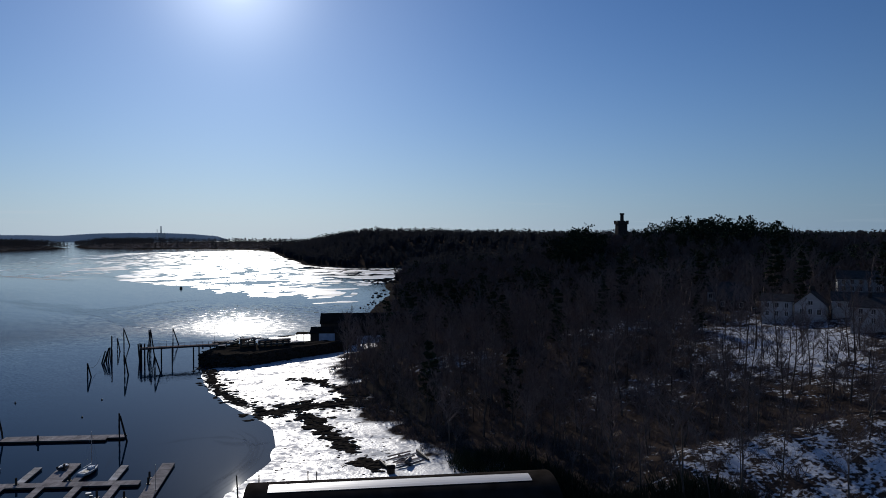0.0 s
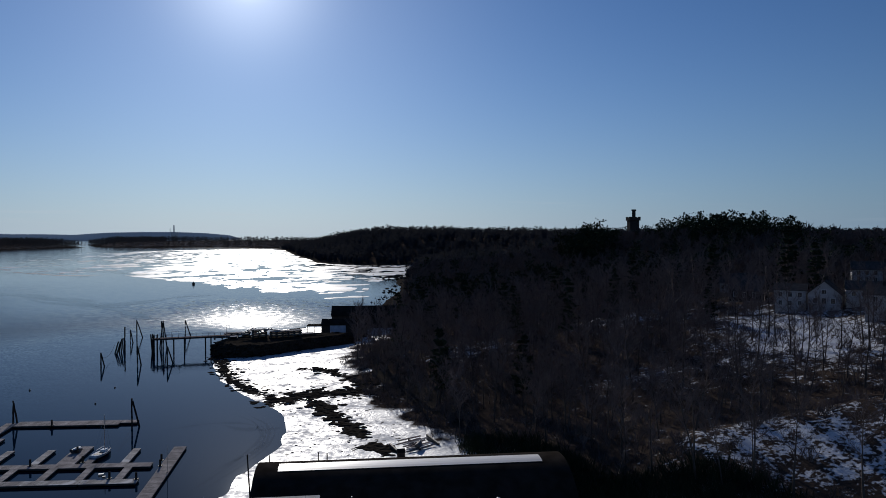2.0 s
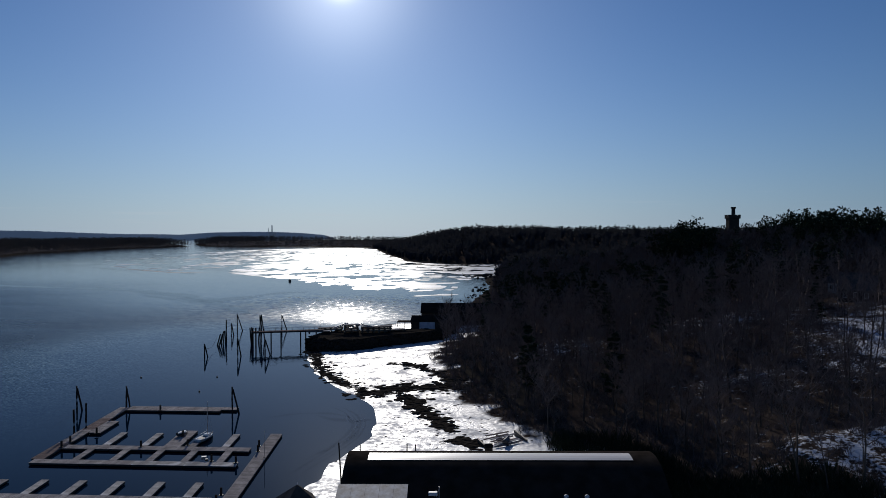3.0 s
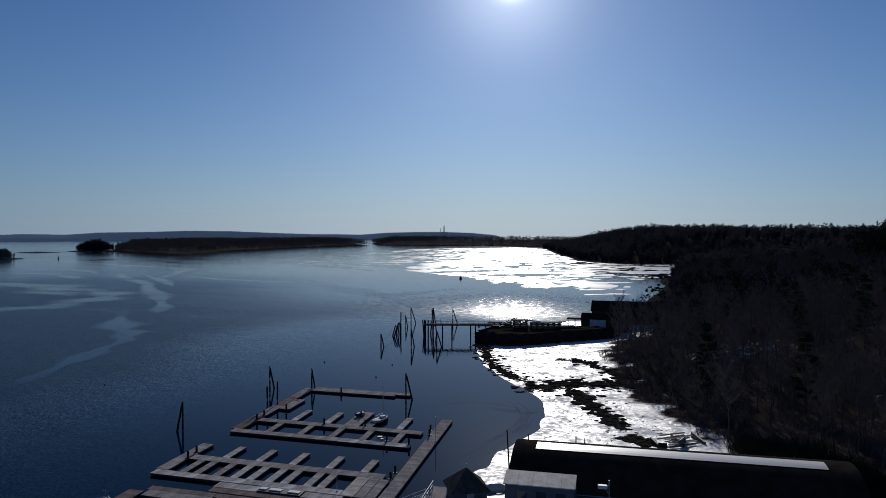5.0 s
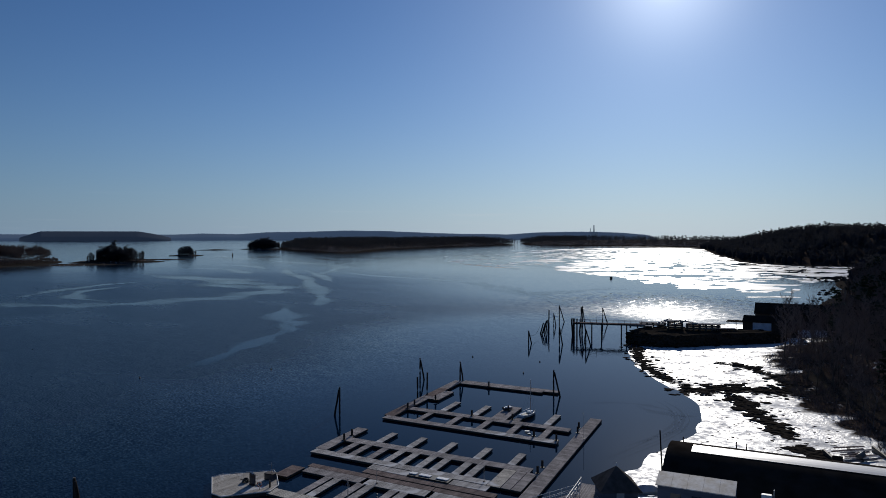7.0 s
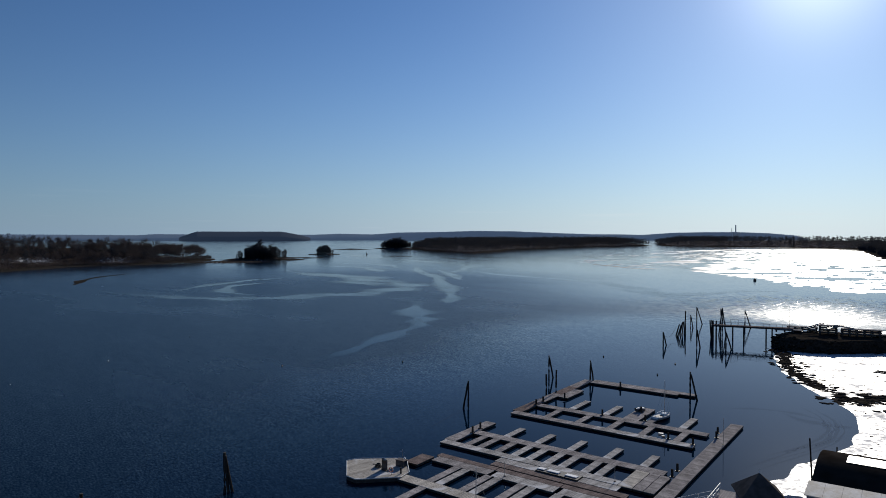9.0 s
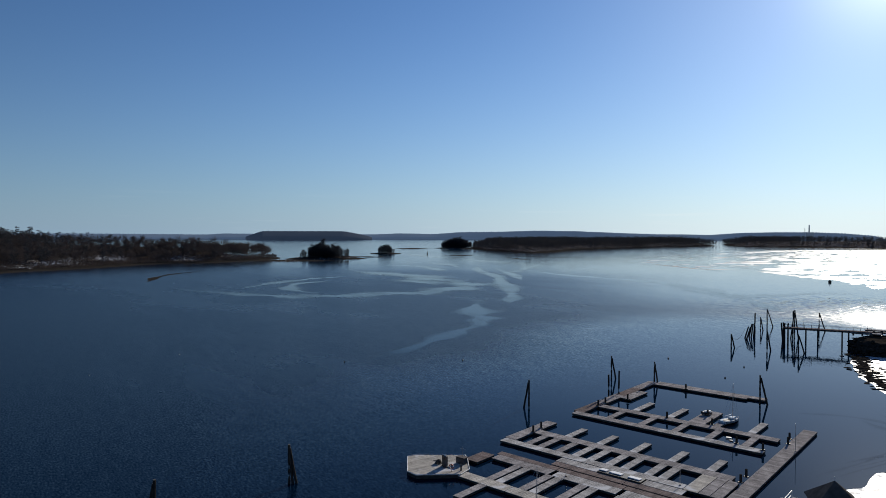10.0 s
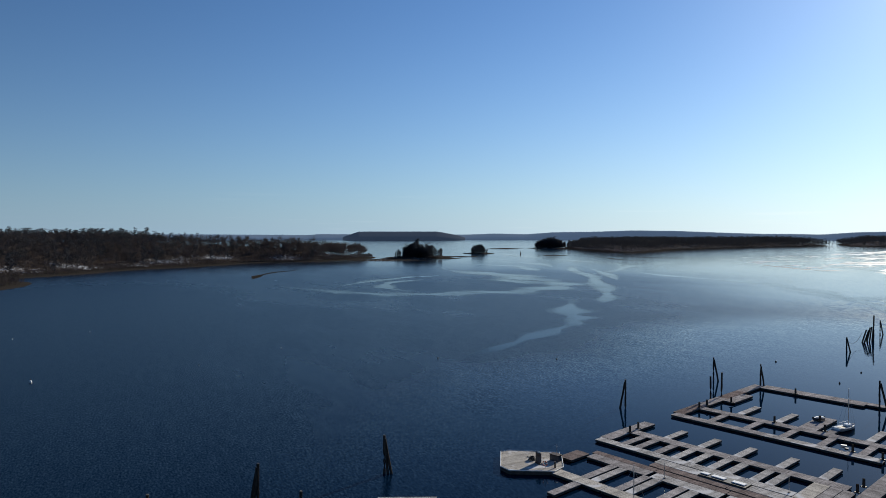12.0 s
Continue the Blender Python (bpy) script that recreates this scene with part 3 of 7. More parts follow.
def land_height(x, y):
    """Height of the ground over the water, and the distances to the coasts that rule it."""
    d_main = inside_distance(x, y, MAIN) + 1.2 * wobble(x, y, 23) + 0.6 * wobble(x, y, 7, 3)
    d_wood = inside_distance(x, y, TREE_EDGE)
    z = np.full(x.shape, -3.0)
    flat = np.clip(d_main * 0.03, -3, 0.9)
    slope = np.interp(d_main, [0, 22, 35, 55, 90, 105, 135, 183, 260], [0, 0, 0.8, 4.2, 11.2, 14.5, 19.4, 23.2, 26])
    inland = 1 - 0.45 * ramp(y, 225, 320) - 0.3 * ramp(y, 650, 850)
    yard = 1 - (1 - ramp(y, 104, 122)) * (1 - ramp(x, 12, 30))
    hill = 17 * np.exp(-(((x - 150) / 150) ** 2 + ((y - 540) / 150) ** 2)) + 3 * np.exp(-(((x - 280) / 180) ** 2 + ((y - 420) / 160) ** 2))
    hill = hill + 7.5 * np.exp(-(((x - 58) / 27) ** 2 + ((y - 500) / 60) ** 2)) + 2.6 * np.exp(-(((x - 92) / 15) ** 2 + ((y - 172) / 14) ** 2))
    far = ramp(y, 780, 1000) * ramp(d_main, 0, 200) * (24 + 9 * np.exp(-(((x + 250) / 260) ** 2 + ((y - 1500) / 400) ** 2)))
    quay = 2.0 * ramp(d_main, 1.0, 2.5) * np.maximum(ramp(118 - y, 0, 10) * ramp(x, -38, -34), ramp(93 - y, 0, 4))
    uneven = (0.35 * wobble(x, y, 17, 5) + 0.2 * wobble(x, y, 8, 6)) * ramp(d_wood, 0, 30)
    main = np.where(d_main > 0, flat + slope * inland * yard + hill * ramp(d_main, 60, 200) + far + quay + uneven, flat)
    main = main - np.where(d_main > 0, 8.5 * (1 - ramp(y, 68, 118)) * ramp(x, 20, 36), 0)
    z = np.maximum(z, main)
    for poly, top, reach in ((CENTRE, 9, 60), (RIGHT, 11, 90), (LEFT, 25, 170)):
        d = inside_distance(x, y, poly) + 4 * wobble(x, y, 60, 2)
        z = np.maximum(z, np.where(d > 0, 0.6 * ramp(d, 0, 10) + 2.0 * ramp(d, 12, 30) + (top - 2.6) * ramp(d, 20, reach), np.clip(d * 0.03, -3, 0)))
    for poly in ISLE_SHAPES:
        d = inside_distance(x, y, poly)
        z = np.maximum(z, np.where(d > -6, 0.5 + d * 0.16 + 0.5 * wobble(x, y, 9, 4), -3))
    return z, d_main, d_wood


# ledges of weed-dark rock on the flats: a line and a half width each
REEFS = [([(-56, 162), (-50, 169), (-43, 172), (-34, 172)], 6.0), ([(-42, 156), (-38, 151), (-33, 144), (-28, 135)], 2.0), ([(-26, 130), (-21, 126)], 1.8),
         ([(-60, 200), (-54, 199), (-44, 190), (-36, 178)], 2.2), ([(-46, 163), (-40, 158)], 2.5)]


def line_distance(x, y, line):
    d = np.full(x.shape, 1e9)
    for (x0, y0), (x1, y1) in zip(line, line[1:]):
        ex, ey = x1 - x0, y1 - y0
        t = np.clip(((x - x0) * ex + (y - y0) * ey) / (ex * ex + ey * ey), 0, 1)
        d = np.minimum(d, np.hypot(x - x0 - t * ex, y - y0 - t * ey))
    return d


def build_ground():
    az = np.radians(np.r_[np.arange(-40, 105, 0.3), np.arange(105, 320, 5.0)])
    rr = np.r_[0.0, np.geomspace(25, 4960, 262)]
    a, r = np.meshgrid(az, rr, indexing="ij")
    x, y = -np.sin(a) * r, np.cos(a) * r
    z, d_main, d_wood = land_height(x, y)
    na, nr = a.shape
    idx = np.arange(na * nr).reshape(na, nr)
    nxt = np.roll(idx, -1, axis=0)
    quads = np.stack([idx[:, :-1], nxt[:, :-1], nxt[:, 1:], idx[:, 1:]], -1).reshape(-1, 4)
    me = raw("ground", np.stack([x, y, z], -1).reshape(-1, 3), [], GROUND)
    me.clear_geometry()
    me.from_pydata(np.stack([x, y, z], -1).reshape(-1, 3).tolist(), [], [tuple(q) for q in quads.tolist()])
    # snow lies in the clearings and thins under the trees; the shore below the woods is icy, with weed-covered rock
    clearing = np.exp(-(((x - 67) / 20) ** 2 + ((y - 170) / 36) ** 2)) + 0.62 * np.exp(-(((x - 36) / 13) ** 2 + ((y - 107) / 9) ** 2)) + 0.58 * np.exp(-(((x - 52) / 14) ** 2 + ((y - 96) / 12) ** 2)) + 0.5 * np.exp(-(((x + 12) / 14) ** 2 + ((y - 204) / 12) ** 2)) + 0.6 * np.exp(-(((x - 35) / 14) ** 2 + ((y - 213) / 12) ** 2)) + 0.45 * np.exp(-(((x - 28) / 12) ** 2 + ((y - 155) / 9) ** 2))
    snow = np.where(d_main > 0, 0.35 + 0.25 * np.clip(clearing, 0, 1.2), 0.42)
    snow = np.where((d_main < 0) | (y > 600), np.where((x < -400) & (np.hypot(x, y) < 3000), 0.42, 0.22), snow)
    d_left = inside_distance(x, y, LEFT)
    snow = np.where((d_left > 22) & (d_left < 75), 0.41 + 0.13 * wobble(x, y, 70, 3), np.where(d_left > 0, 0.3, snow))
    flats = (d_main > -1) & (d_wood < 4) & (y < 330)
    ice = np.where(flats, 0.88 - 0.55 * ramp(d_wood, -11, 3), 0.0)
    band = np.exp(-((d_main - 2.5) / 3.0) ** 2) * ramp(y, 150, 170) * 0.6
    reef = np.zeros(x.shape)
    for line, w in REEFS:
        reef = np.maximum(reef, 0.6 * np.exp(-(line_distance(x, y, line) / w) ** 4))
    rock = np.where(flats, np.maximum(np.maximum(band, reef), 0.36), 0.0)
    rock = np.where((~flats) & (z < 2.2) & (z > -1), 0.8, rock)
    rock = np.where((d_left > 0) & (d_left < 24), 0.72, rock)
    for key, v in (("snow", snow), ("ice", ice), ("rock", rock)):
        me.attributes.new(key, "FLOAT", "POINT").data.foreach_set("value", v.reshape(-1).astype(np.float32))
    me.materials.clear()
    me.materials.append(GROUND)
    me.polygons.foreach_set("use_smooth", [True] * len(me.polygons))
    ob = new("ground", me)
    return tagged(ob, "snow-patched wooded land with icy tidal flats", "ground", kind="structure")


build_ground()


def height_at(x, y):
    z, _, _ = land_height(np.array([float(x)]), np.array([float(y)]))
    return float(z[0])


bm = bmesh.new()
ring = [bm.verts.new((4970 * math.cos(k * math.tau / 96), 4970 * math.sin(k * math.tau / 96), 0)) for k in range(96)]
bm.faces.new(ring)
tagged(part("water", bm, WATER), "calm dark blue harbour water with light ripples", "water", kind="structure")
# ---- the floating docks ----
DOCK_O, DOCK_V = Vector((-62.02, 126.10, 0)), Vector((0.2425, -0.9702, 0))
DOCK_U = Vector((-DOCK_V.y, DOCK_V.x, 0))
SHEAR = 0.085


def dock_xy(u, s):
    p = DOCK_O + DOCK_U * u + DOCK_V * (s + SHEAR * u)
    return p.x, p.y


DECK_Z = 0.45


def dock(u0, u1, s0, s1, mat, label, along="u", z=DECK_Z, tubs=True):
    """One floating section: planked deck, timber sides, floats in the water under it."""
    c = [dock_xy(u0, s0), dock_xy(u1, s0), dock_xy(u1, s1), dock_xy(u0, s1)]
    cx, cy = sum(p[0] for p in c) / 4, sum(p[1] for p in c) / 4
    ax = Vector(c[1]) - Vector(c[0]) if along == "u" else Vector(c[3]) - Vector(c[0])
    ang = math.atan2(ax.y, ax.x)
    rot = Matrix.Rotation(-ang, 2)
    loc = [rot @ (Vector(p) - Vector((cx, cy))) for p in c]
    if sum(a.x * b.y - b.x * a.y for a, b in zip(loc, loc[1:] + loc[:1])) < 0:
        loc = loc[::-1]
    t = thing("floating_dock", label, "dock", pose(cx, cy, 0, 0, 0, math.degrees(ang)), "floating docks of the marina")
    bm = bmesh.new()
    slab(bm, [p * 1.0 for p in loc], z - 0.06, z)
    part("deck", bm, mat, t)
    bm = bmesh.new()
    slab(bm, [p * 0.985 for p in loc], z - 0.36, z - 0.062)
    part("side_frame", bm, FASCIA, t)
    xs, ys = [p.x for p in loc], [p.y for p in loc]
    L, Wd = max(xs) - min(xs), max(ys) - min(ys)
    if tubs:
        n = max(2, int(L / 2.4))
        for k in range(n):
            bm = bmesh.new()
            x = -L / 2 + L * (k + 0.5) / n
            w = min(Wd, abs(u1 - u0) if along != "u" else Wd) * 0.36
            box(bm, x - L / n * 0.38, x + L / n * 0.38, -w, w, -0.3, z - 0.36, bevel=0.05)
            part("float_tub", bm, TUB, t)
    return t


GREY = "weathered grey timber floating dock on the water"
FROST = "frosted pale timber floating dock on the water"
BROWN = "brown timber floating dock on the water"
FINGER = "narrow grey timber finger dock on the water"

# the long pier float
for k in range(8):
    dock(0.0, 2.25, k * 8.0, k * 8.0 + 7.96, DECK, "long wide grey timber pier float with planks", along="v")
# outer enclosure
for k in range(4):
    dock(-38.4, -36.1, -19 + k * 9.05, -19 + k * 9.05 + 9.0, DECK_BROWN if k % 2 else DECK, GREY, along="v")
dock(-36.0, -33.6, -7.6, 1.0, DECK, GREY, along="v")
for a, b in ((-36.0, -28.6), (-28.55, -21.6), (-21.55, -15.0)):
    dock(a, b, -20.2, -16.6, DECK, GREY)
dock(-14.95, -11.6, -20.2, -18.0, DECK, GREY)
# second row
for a, b in ((-36.0, -27.4), (-27.35, -18.6), (-18.55, -9.8), (-9.75, -1.6)):
    dock(a, b, 9.0, 11.2, DECK, GREY)
for a, b in ((-37.6, -28.8), (-28.75, -19.8), (-19.75, -10.8), (-10.75, -1.8)):
    dock(a, b, 17.3, 19.4, DECK_FROST if a > -25 else DECK, GREY)
for u in (-29.6, -22.4, -7.2):
    dock(u, u + 1.35, 0.6, 8.95, DECK_FROST, FINGER, along="v")
dock(-13.4, -12.1, 2.6, 8.95, DECK, FINGER, along="v")
for u in (-31.1, -24.5, -18.1, -12.0, -5.8):
    dock(u, u + 1.3, 11.25, 17.25, DECK, FINGER, along="v")
dock(-18.0, -14.9, -1.4, 8.9, DECK, "wide grey work float with a snowy bundle on it", along="v", z=0.42)
# third row
for a, b in ((-36.0, -27.4), (-27.35, -18.6), (-18.55, -9.8), (-9.75, -1.6)):
    dock(a, b, 33.3, 35.5, DECK, GREY)
dock(-38.4, -36.1, 27.4, 34.2, DECK, GREY, along="v")
dock(-38.4, -36.1, 34.25, 41.2, DECK, GREY, along="v")
for a, b in ((-38.0, -29.6), (-29.55, -21.2), (-21.15, -12.8), (-12.75, -5.8)):
    dock(a, b, 41.4, 43.3, DECK_FROST, FROST)
for u in (-30.9, -24.7, -18.6, -12.1, -6.0):
    dock(u, u + 1.3, 27.2, 33.25, DECK_FROST, FINGER, along="v")
for u in (-34.0, -31.5, -28.0, -24.8, -22.0, -18.8, -16.2, -12.4, -10.2):
    dock(u, u + 1.3, 35.55, 41.35, DECK if u < -26 else DECK_FROST, FINGER, along="v")
for u in (-5.7, -3.5, -1.9):
    dock(u, u + (2.1 if u < -5 else 1.5), 35.6, 43.4, DECK_PALE if u < -5 else DECK, GREY, along="v")
# stored floats and fourth row
for k, (a, b, m, l) in enumerate(((-25.2, -18.0, DECK_FROST, FROST), (-17.9, -11.0, TUB, "black float hull heaped with snow"), (-10.9, -5.0, DECK_FROST, FROST))):
    dock(a, b, 43.6, 45.6, m, l, z=0.62 if m is TUB else DECK_Z)
for a, b in ((-25.0, -13.0), (-12.9, -3.0)):
    dock(a, b, 45.8, 47.4, DECK_BROWN, BROWN)
for a, b in ((-34.2, -23.0), (-22.9, -12.0), (-11.9, -3.0)):
    dock(a, b, 47.8, 49.2, DECK_BROWN, BROWN)
    dock(a + 0.6, b, 49.3, 51.5, DECK_FROST if a > -30 else DECK, GREY)
dock(-36.6, -34.1, 50.0, 54.6, DECK_BROWN, BROWN, along="v")
for u in (-29.0, -27.3, -23.2, -21.5, -17.5, -15.8, -11.5):
    dock(u, u + 1.3, 51.6, 58.9, DECK if u in (-29.0, -23.2, -17.5) else DECK_FROST, FINGER, along="v")
for a, b in ((-32.6, -24.0), (-23.9, -14.0), (-13.9, -2.0)):
    dock(a, b, 59.0, 61.2, DECK_PALE, "pale yellowish timber floating walkway", z=0.47)
for u in (-28.4, -20.0):
    dock(u, u + 1.35, 61.3, 67.2, DECK, FINGER, along="v")
# ---- piles and dolphins ----
def tube(bm, pts, radii, sides=8):
    """A round bar through several points, closed at both ends."""
    rings = []
    for k, (p, r) in enumerate(zip(pts, radii)):
        d = (Vector(pts[min(k + 1, len(pts) - 1)]) - Vector(pts[max(k - 1, 0)])).to_track_quat("Z", "Y")
        rings.append([bm.verts.new(Vector(p) + d @ Vector((r * math.cos(j * math.tau / sides), r * math.sin(j * math.tau / sides), 0))) for j in range(sides)])
    for a, b in zip(rings, rings[1:]):
        for j in range(sides):
            bm.faces.new((a[j], a[(j + 1) % sides], b[(j + 1) % sides], b[j]))
    bm.faces.new(rings[-1])
    bm.faces.new(rings[0][::-1])


def pile(x, y, top, lean=(0, 0), r=0.17, group="harbour piles"):
    """A pile whose head stands lean metres off its foot at the waterline."""
    t = thing("pile", "dark weathered timber pile standing in the water", "pile", pose(x, y, 0), group)
    bm = bmesh.new()
    rng = random.Random(int(x * 7 + y * 13))
    zs = [-2.0 + (top + 2.0) * k / 6 for k in range(7)]
    tube(bm, [(lean[0] * z / top + rng.uniform(-0.03, 0.03), lean[1] * z / top + rng.uniform(-0.03, 0.03), z) for z in zs], [r * (1.12 - 0.035 * k) * rng.uniform(0.93, 1.06) for k in range(7)])
    part("shaft", bm, PILE, t)
    bm = bmesh.new()
    rod(bm, (lean[0], lean[1], top - 0.02), (lean[0], lean[1], top + 0.06), r * 0.9, r * 0.7, 8)
    part("pile_cap", bm, PILE_TOP, t, "bleached pile end")
    return t


def dolphin(x, y, top, feet, r=0.2, group="harbour piles"):
    """An upright pile with raking piles that lean against its head; feet: where those stand, off the upright."""
    pile(x, y, top, (0, 0), r, group)
    for fx, fy in feet:
        f = 0.94 - 0.25 * r / math.hypot(fx, fy)
        pile(x + fx, y + fy, top * 0.92, (-fx * f, -fy * f), r * 0.95, group)


for x, y, top, feet in ((-104.0, 98.8, 5.6, [(-0.56, -0.83)]), (-113.1, 135, 5.5, [(0.6, 0.85)]), (-103.1, 138.4, 5.2, [(0.45, 0.65)]), (-77.7, 139.5, 6.0, [(1.25, 0.7)]),
                        (-92.1, 41.2, 5.5, [(0.5, 0.9), (0.3, 0.4)]), (-88.7, 22.2, 5.4, [(-0.45, -0.85), (-0.2, -0.5)])):
    dolphin(x, y, top, feet)
for x, y, top in ((-100, 118.5, 5.0), (-100.2, 122.1, 5.4), (-76.7, 24.0, 5.4), (-84.0, 8.7, 5.4)):
    pile(x, y, top, (0, 0), 0.2)


def dock_at(u, v):
    p = DOCK_O + DOCK_U * u + DOCK_V * v
    return p.x, p.y


# ---- the fuel float and what stands on it ----
octagon = [dock_at(u, v) for u, v in ((-43.9, 56.7), (-43.4, 55.0), (-37.5, 50.4), (-35.7, 52.0), (-32.8, 55.4), (-32.4, 57.9), (-37.2, 62.3), (-39.2, 61.9))]
ocx, ocy = sum(p[0] for p in octagon) / 8, sum(p[1] for p in octagon) / 8
oct_local = [(x - ocx, y - ocy) for x, y in octagon]
if sum(a[0] * b[1] - b[0] * a[1] for a, b in zip(oct_local, oct_local[1:] + oct_local[:1])) < 0:
    oct_local = oct_local[::-1]
t = thing("fuel_float", "pale eight-sided timber float with a white edge", "dock", pose(ocx, ocy, 0))
bm = bmesh.new()
slab(bm, oct_local, 0.5, 0.58)
part("deck", bm, DECK_PALE, t)
bm = bmesh.new()
slab(bm, [(x * 0.985, y * 0.985) for x, y in oct_local], 0.0, 0.498)
part("side_frame", bm, FASCIA, t)
for k in range(8):
    a, b = oct_local[k], oct_local[(k + 1) % 8]
    bm = bmesh.new()
    rod(bm, (*a, 0.62), (*b, 0.62), 0.06, sides=5)
    part("edge_rail", bm, TRIM, t, "white edge board")


def on_oct(u, v, turn=0):
    x, y = dock_at(u, v)
    return pose(x, y, 0.58, 0, 0, turn)


def dispenser(m):
    t = thing("fuel_dispenser", "dark upright fuel dispenser on a float", "fuel pump", m)
    bm = bmesh.new()
    box(bm, -0.35, 0.35, -0.25, 0.25, 0, 0.15, bevel=0.03)
    part("base", bm, IRON, t)
    bm = bmesh.new()
    box(bm, -0.3, 0.3, -0.2, 0.2, 0.15, 1.7, bevel=0.06)
    part("cabinet", bm, HULL_DARK, t)
    bm = bmesh.new()
    box(bm, -0.24, 0.24, -0.215, -0.202, 1.1, 1.5)
    part("panel", bm, IRON, t)
    return t


dispenser(on_oct(-36.6, 56.6, 20))
dispenser(on_oct(-36.1, 56.9, 20))
t = thing("equipment_box", "dark storage box with a whip aerial on the float", "box", on_oct(-35.4, 53.9, 15))
bm = bmesh.new()
box(bm, -0.75, 0.75, -0.5, 0.5, 0, 0.9, bevel=0.05)
part("body", bm, HULL_DARK, t)
bm = bmesh.new()
box(bm, -0.8, 0.8, -0.55, 0.55, 0.905, 1.0, bevel=0.03)
part("lid", bm, IRON, t)
bm = bmesh.new()
rod(bm, (0.2, 0, 1.0), (0.2, 0, 2.6), 0.025)
rod(bm, (-0.3, 0, 2.2), (0.7, 0, 2.2), 0.02)
part("aerial", bm, STEEL, t)
t = thing("hose_reel", "coiled dark hose heap on the float deck", "hose", on_oct(-38.0, 56.2, 0))
bm = bmesh.new()
for k in range(5):
    ring_r, z = 0.55 - 0.05 * k, 0.07 + 0.1 * k
    for j in range(14):
        a0, a1 = j * math.tau / 14, (j + 1) * math.tau / 14
        rod(bm, (ring_r * math.cos(a0), ring_r * math.sin(a0), z), (ring_r * math.cos(a1), ring_r * math.sin(a1), z), 0.05, sides=5, cap=False)
rod(bm, (0.5, 0.2, 0.1), (-0.9, 0.5, 0.06), 0.05, sides=5)
rod(bm, (-0.9, 0.5, 0.06), (-1.5, 0.1, 0.06), 0.05, sides=5)
part("coil", bm, TUB, t)
t = thing("life_ring", "orange life ring on a short post", "life ring", on_oct(-34.2, 57.9, 30))
bm = bmesh.new()
rod(bm, (0, 0.08, 0), (0, 0.08, 1.0), 0.04)
part("post", bm, IRON, t)
bm = bmesh.new()
for j in range(16):
    a0, a1 = j * math.tau / 16, (j + 1) * math.tau / 16
    rod(bm, (0.32 * math.cos(a0), 0, 0.75 + 0.32 * math.sin(a0)), (0.32 * math.cos(a1), 0, 0.75 + 0.32 * math.sin(a1)), 0.07, sides=6, cap=False, mat=1 if j % 4 == 0 else 0)
part("ring", bm, [ORANGE, TRIM], t)
t = thing("mooring_post", "short dark mooring post on the float", "bollard", on_oct(-33.4, 56.6, 0))
bm = bmesh.new()
rod(bm, (0, 0, 0), (0, 0, 0.95), 0.13, 0.12, 8)
part("shaft", bm, FASCIA, t)


def pile_guide(x, y):
    """The dark hoop and stub by which a float rides on its pile."""
    t = thing("pile_guide", "short dark iron pile guide on a dock", "bollard", pose(x, y, DECK_Z), "pile guides on the docks")
    bm = bmesh.new()
    rod(bm, (0, 0, 0), (0, 0, 1.15), 0.2, 0.18, 8)
    part("stub", bm, PILE, t)
    bm = bmesh.new()
    box(bm, -0.32, 0.32, -0.32, 0.32, 0.0, 0.12, bevel=0.03)
    part("plate", bm, IRON, t)
    return t


for x, y in ((-94.1, 137.7), (-95.4, 119.1), (-95.5, 110.0), (-96.2, 113.0), (-81.4, 113.2), (-77.7, 120.8), (-73.5, 115.7), (-64.4, 108.5), (-59.9, 108.6), (-59.2, 115.2), (-60.4, 118.0),
             (-53.8, 91.8), (-54.6, 94.6), (-89.4, 86.0), (-90.4, 88.9)):
    pile_guide(x, y)


def lamp_post(x, y, h, z=DECK_Z):
    t = thing("dock_post", "thin grey steel service post on a dock", "post", pose(x, y, z))
    bm = bmesh.new()
    rod(bm, (0, 0, 0), (0, 0, h), 0.05, 0.035)
    part("pole", bm, STEEL, t)
    bm = bmesh.new()
    box(bm, -0.12, 0.12, -0.12, 0.12, 0, 0.1)
    part("foot", bm, IRON, t)


lamp_post(*dock_xy(2.0, 14.5), 4.5)
lamp_post(*dock_xy(-20.5, 50.4), 2.2)
lamp_post(*dock_xy(-6.5, 42.3), 2.4)


def hull_mesh(bm, L, B, H, mats=(0, 1)):
    """An open boat's hull, keel along x, with its deck edge; bow towards +x."""
    n, rows = 12, []
    for i in range(n + 1):
        t = i / n
        x = L * (t - 0.5)
        w = B / 2 * (1 - max(0, (t - 0.35) / 0.65) ** 2.2) * (0.82 + 0.18 * min(1, t / 0.3))
        sheer = H * (0.85 + 0.25 * (t - 0.4) ** 2 * 3)
        w = max(w, 0.03)
        rows.append([bm.verts.new(p) for p in ((x, -w, sheer), (x, -w * 0.9, H * 0.35), (x, -w * 0.45, -0.05), (x, 0, -0.18), (x, w * 0.45, -0.05), (x, w * 0.9, H * 0.35), (x, w, sheer))])
    for r, q in zip(rows, rows[1:]):
        for k in range(6):
            bm.faces.new((r[k], r[k + 1], q[k + 1], q[k])).material_index = mats[1] if k in (2, 3) else mats[0]
    bm.faces.new(rows[0])
    return rows


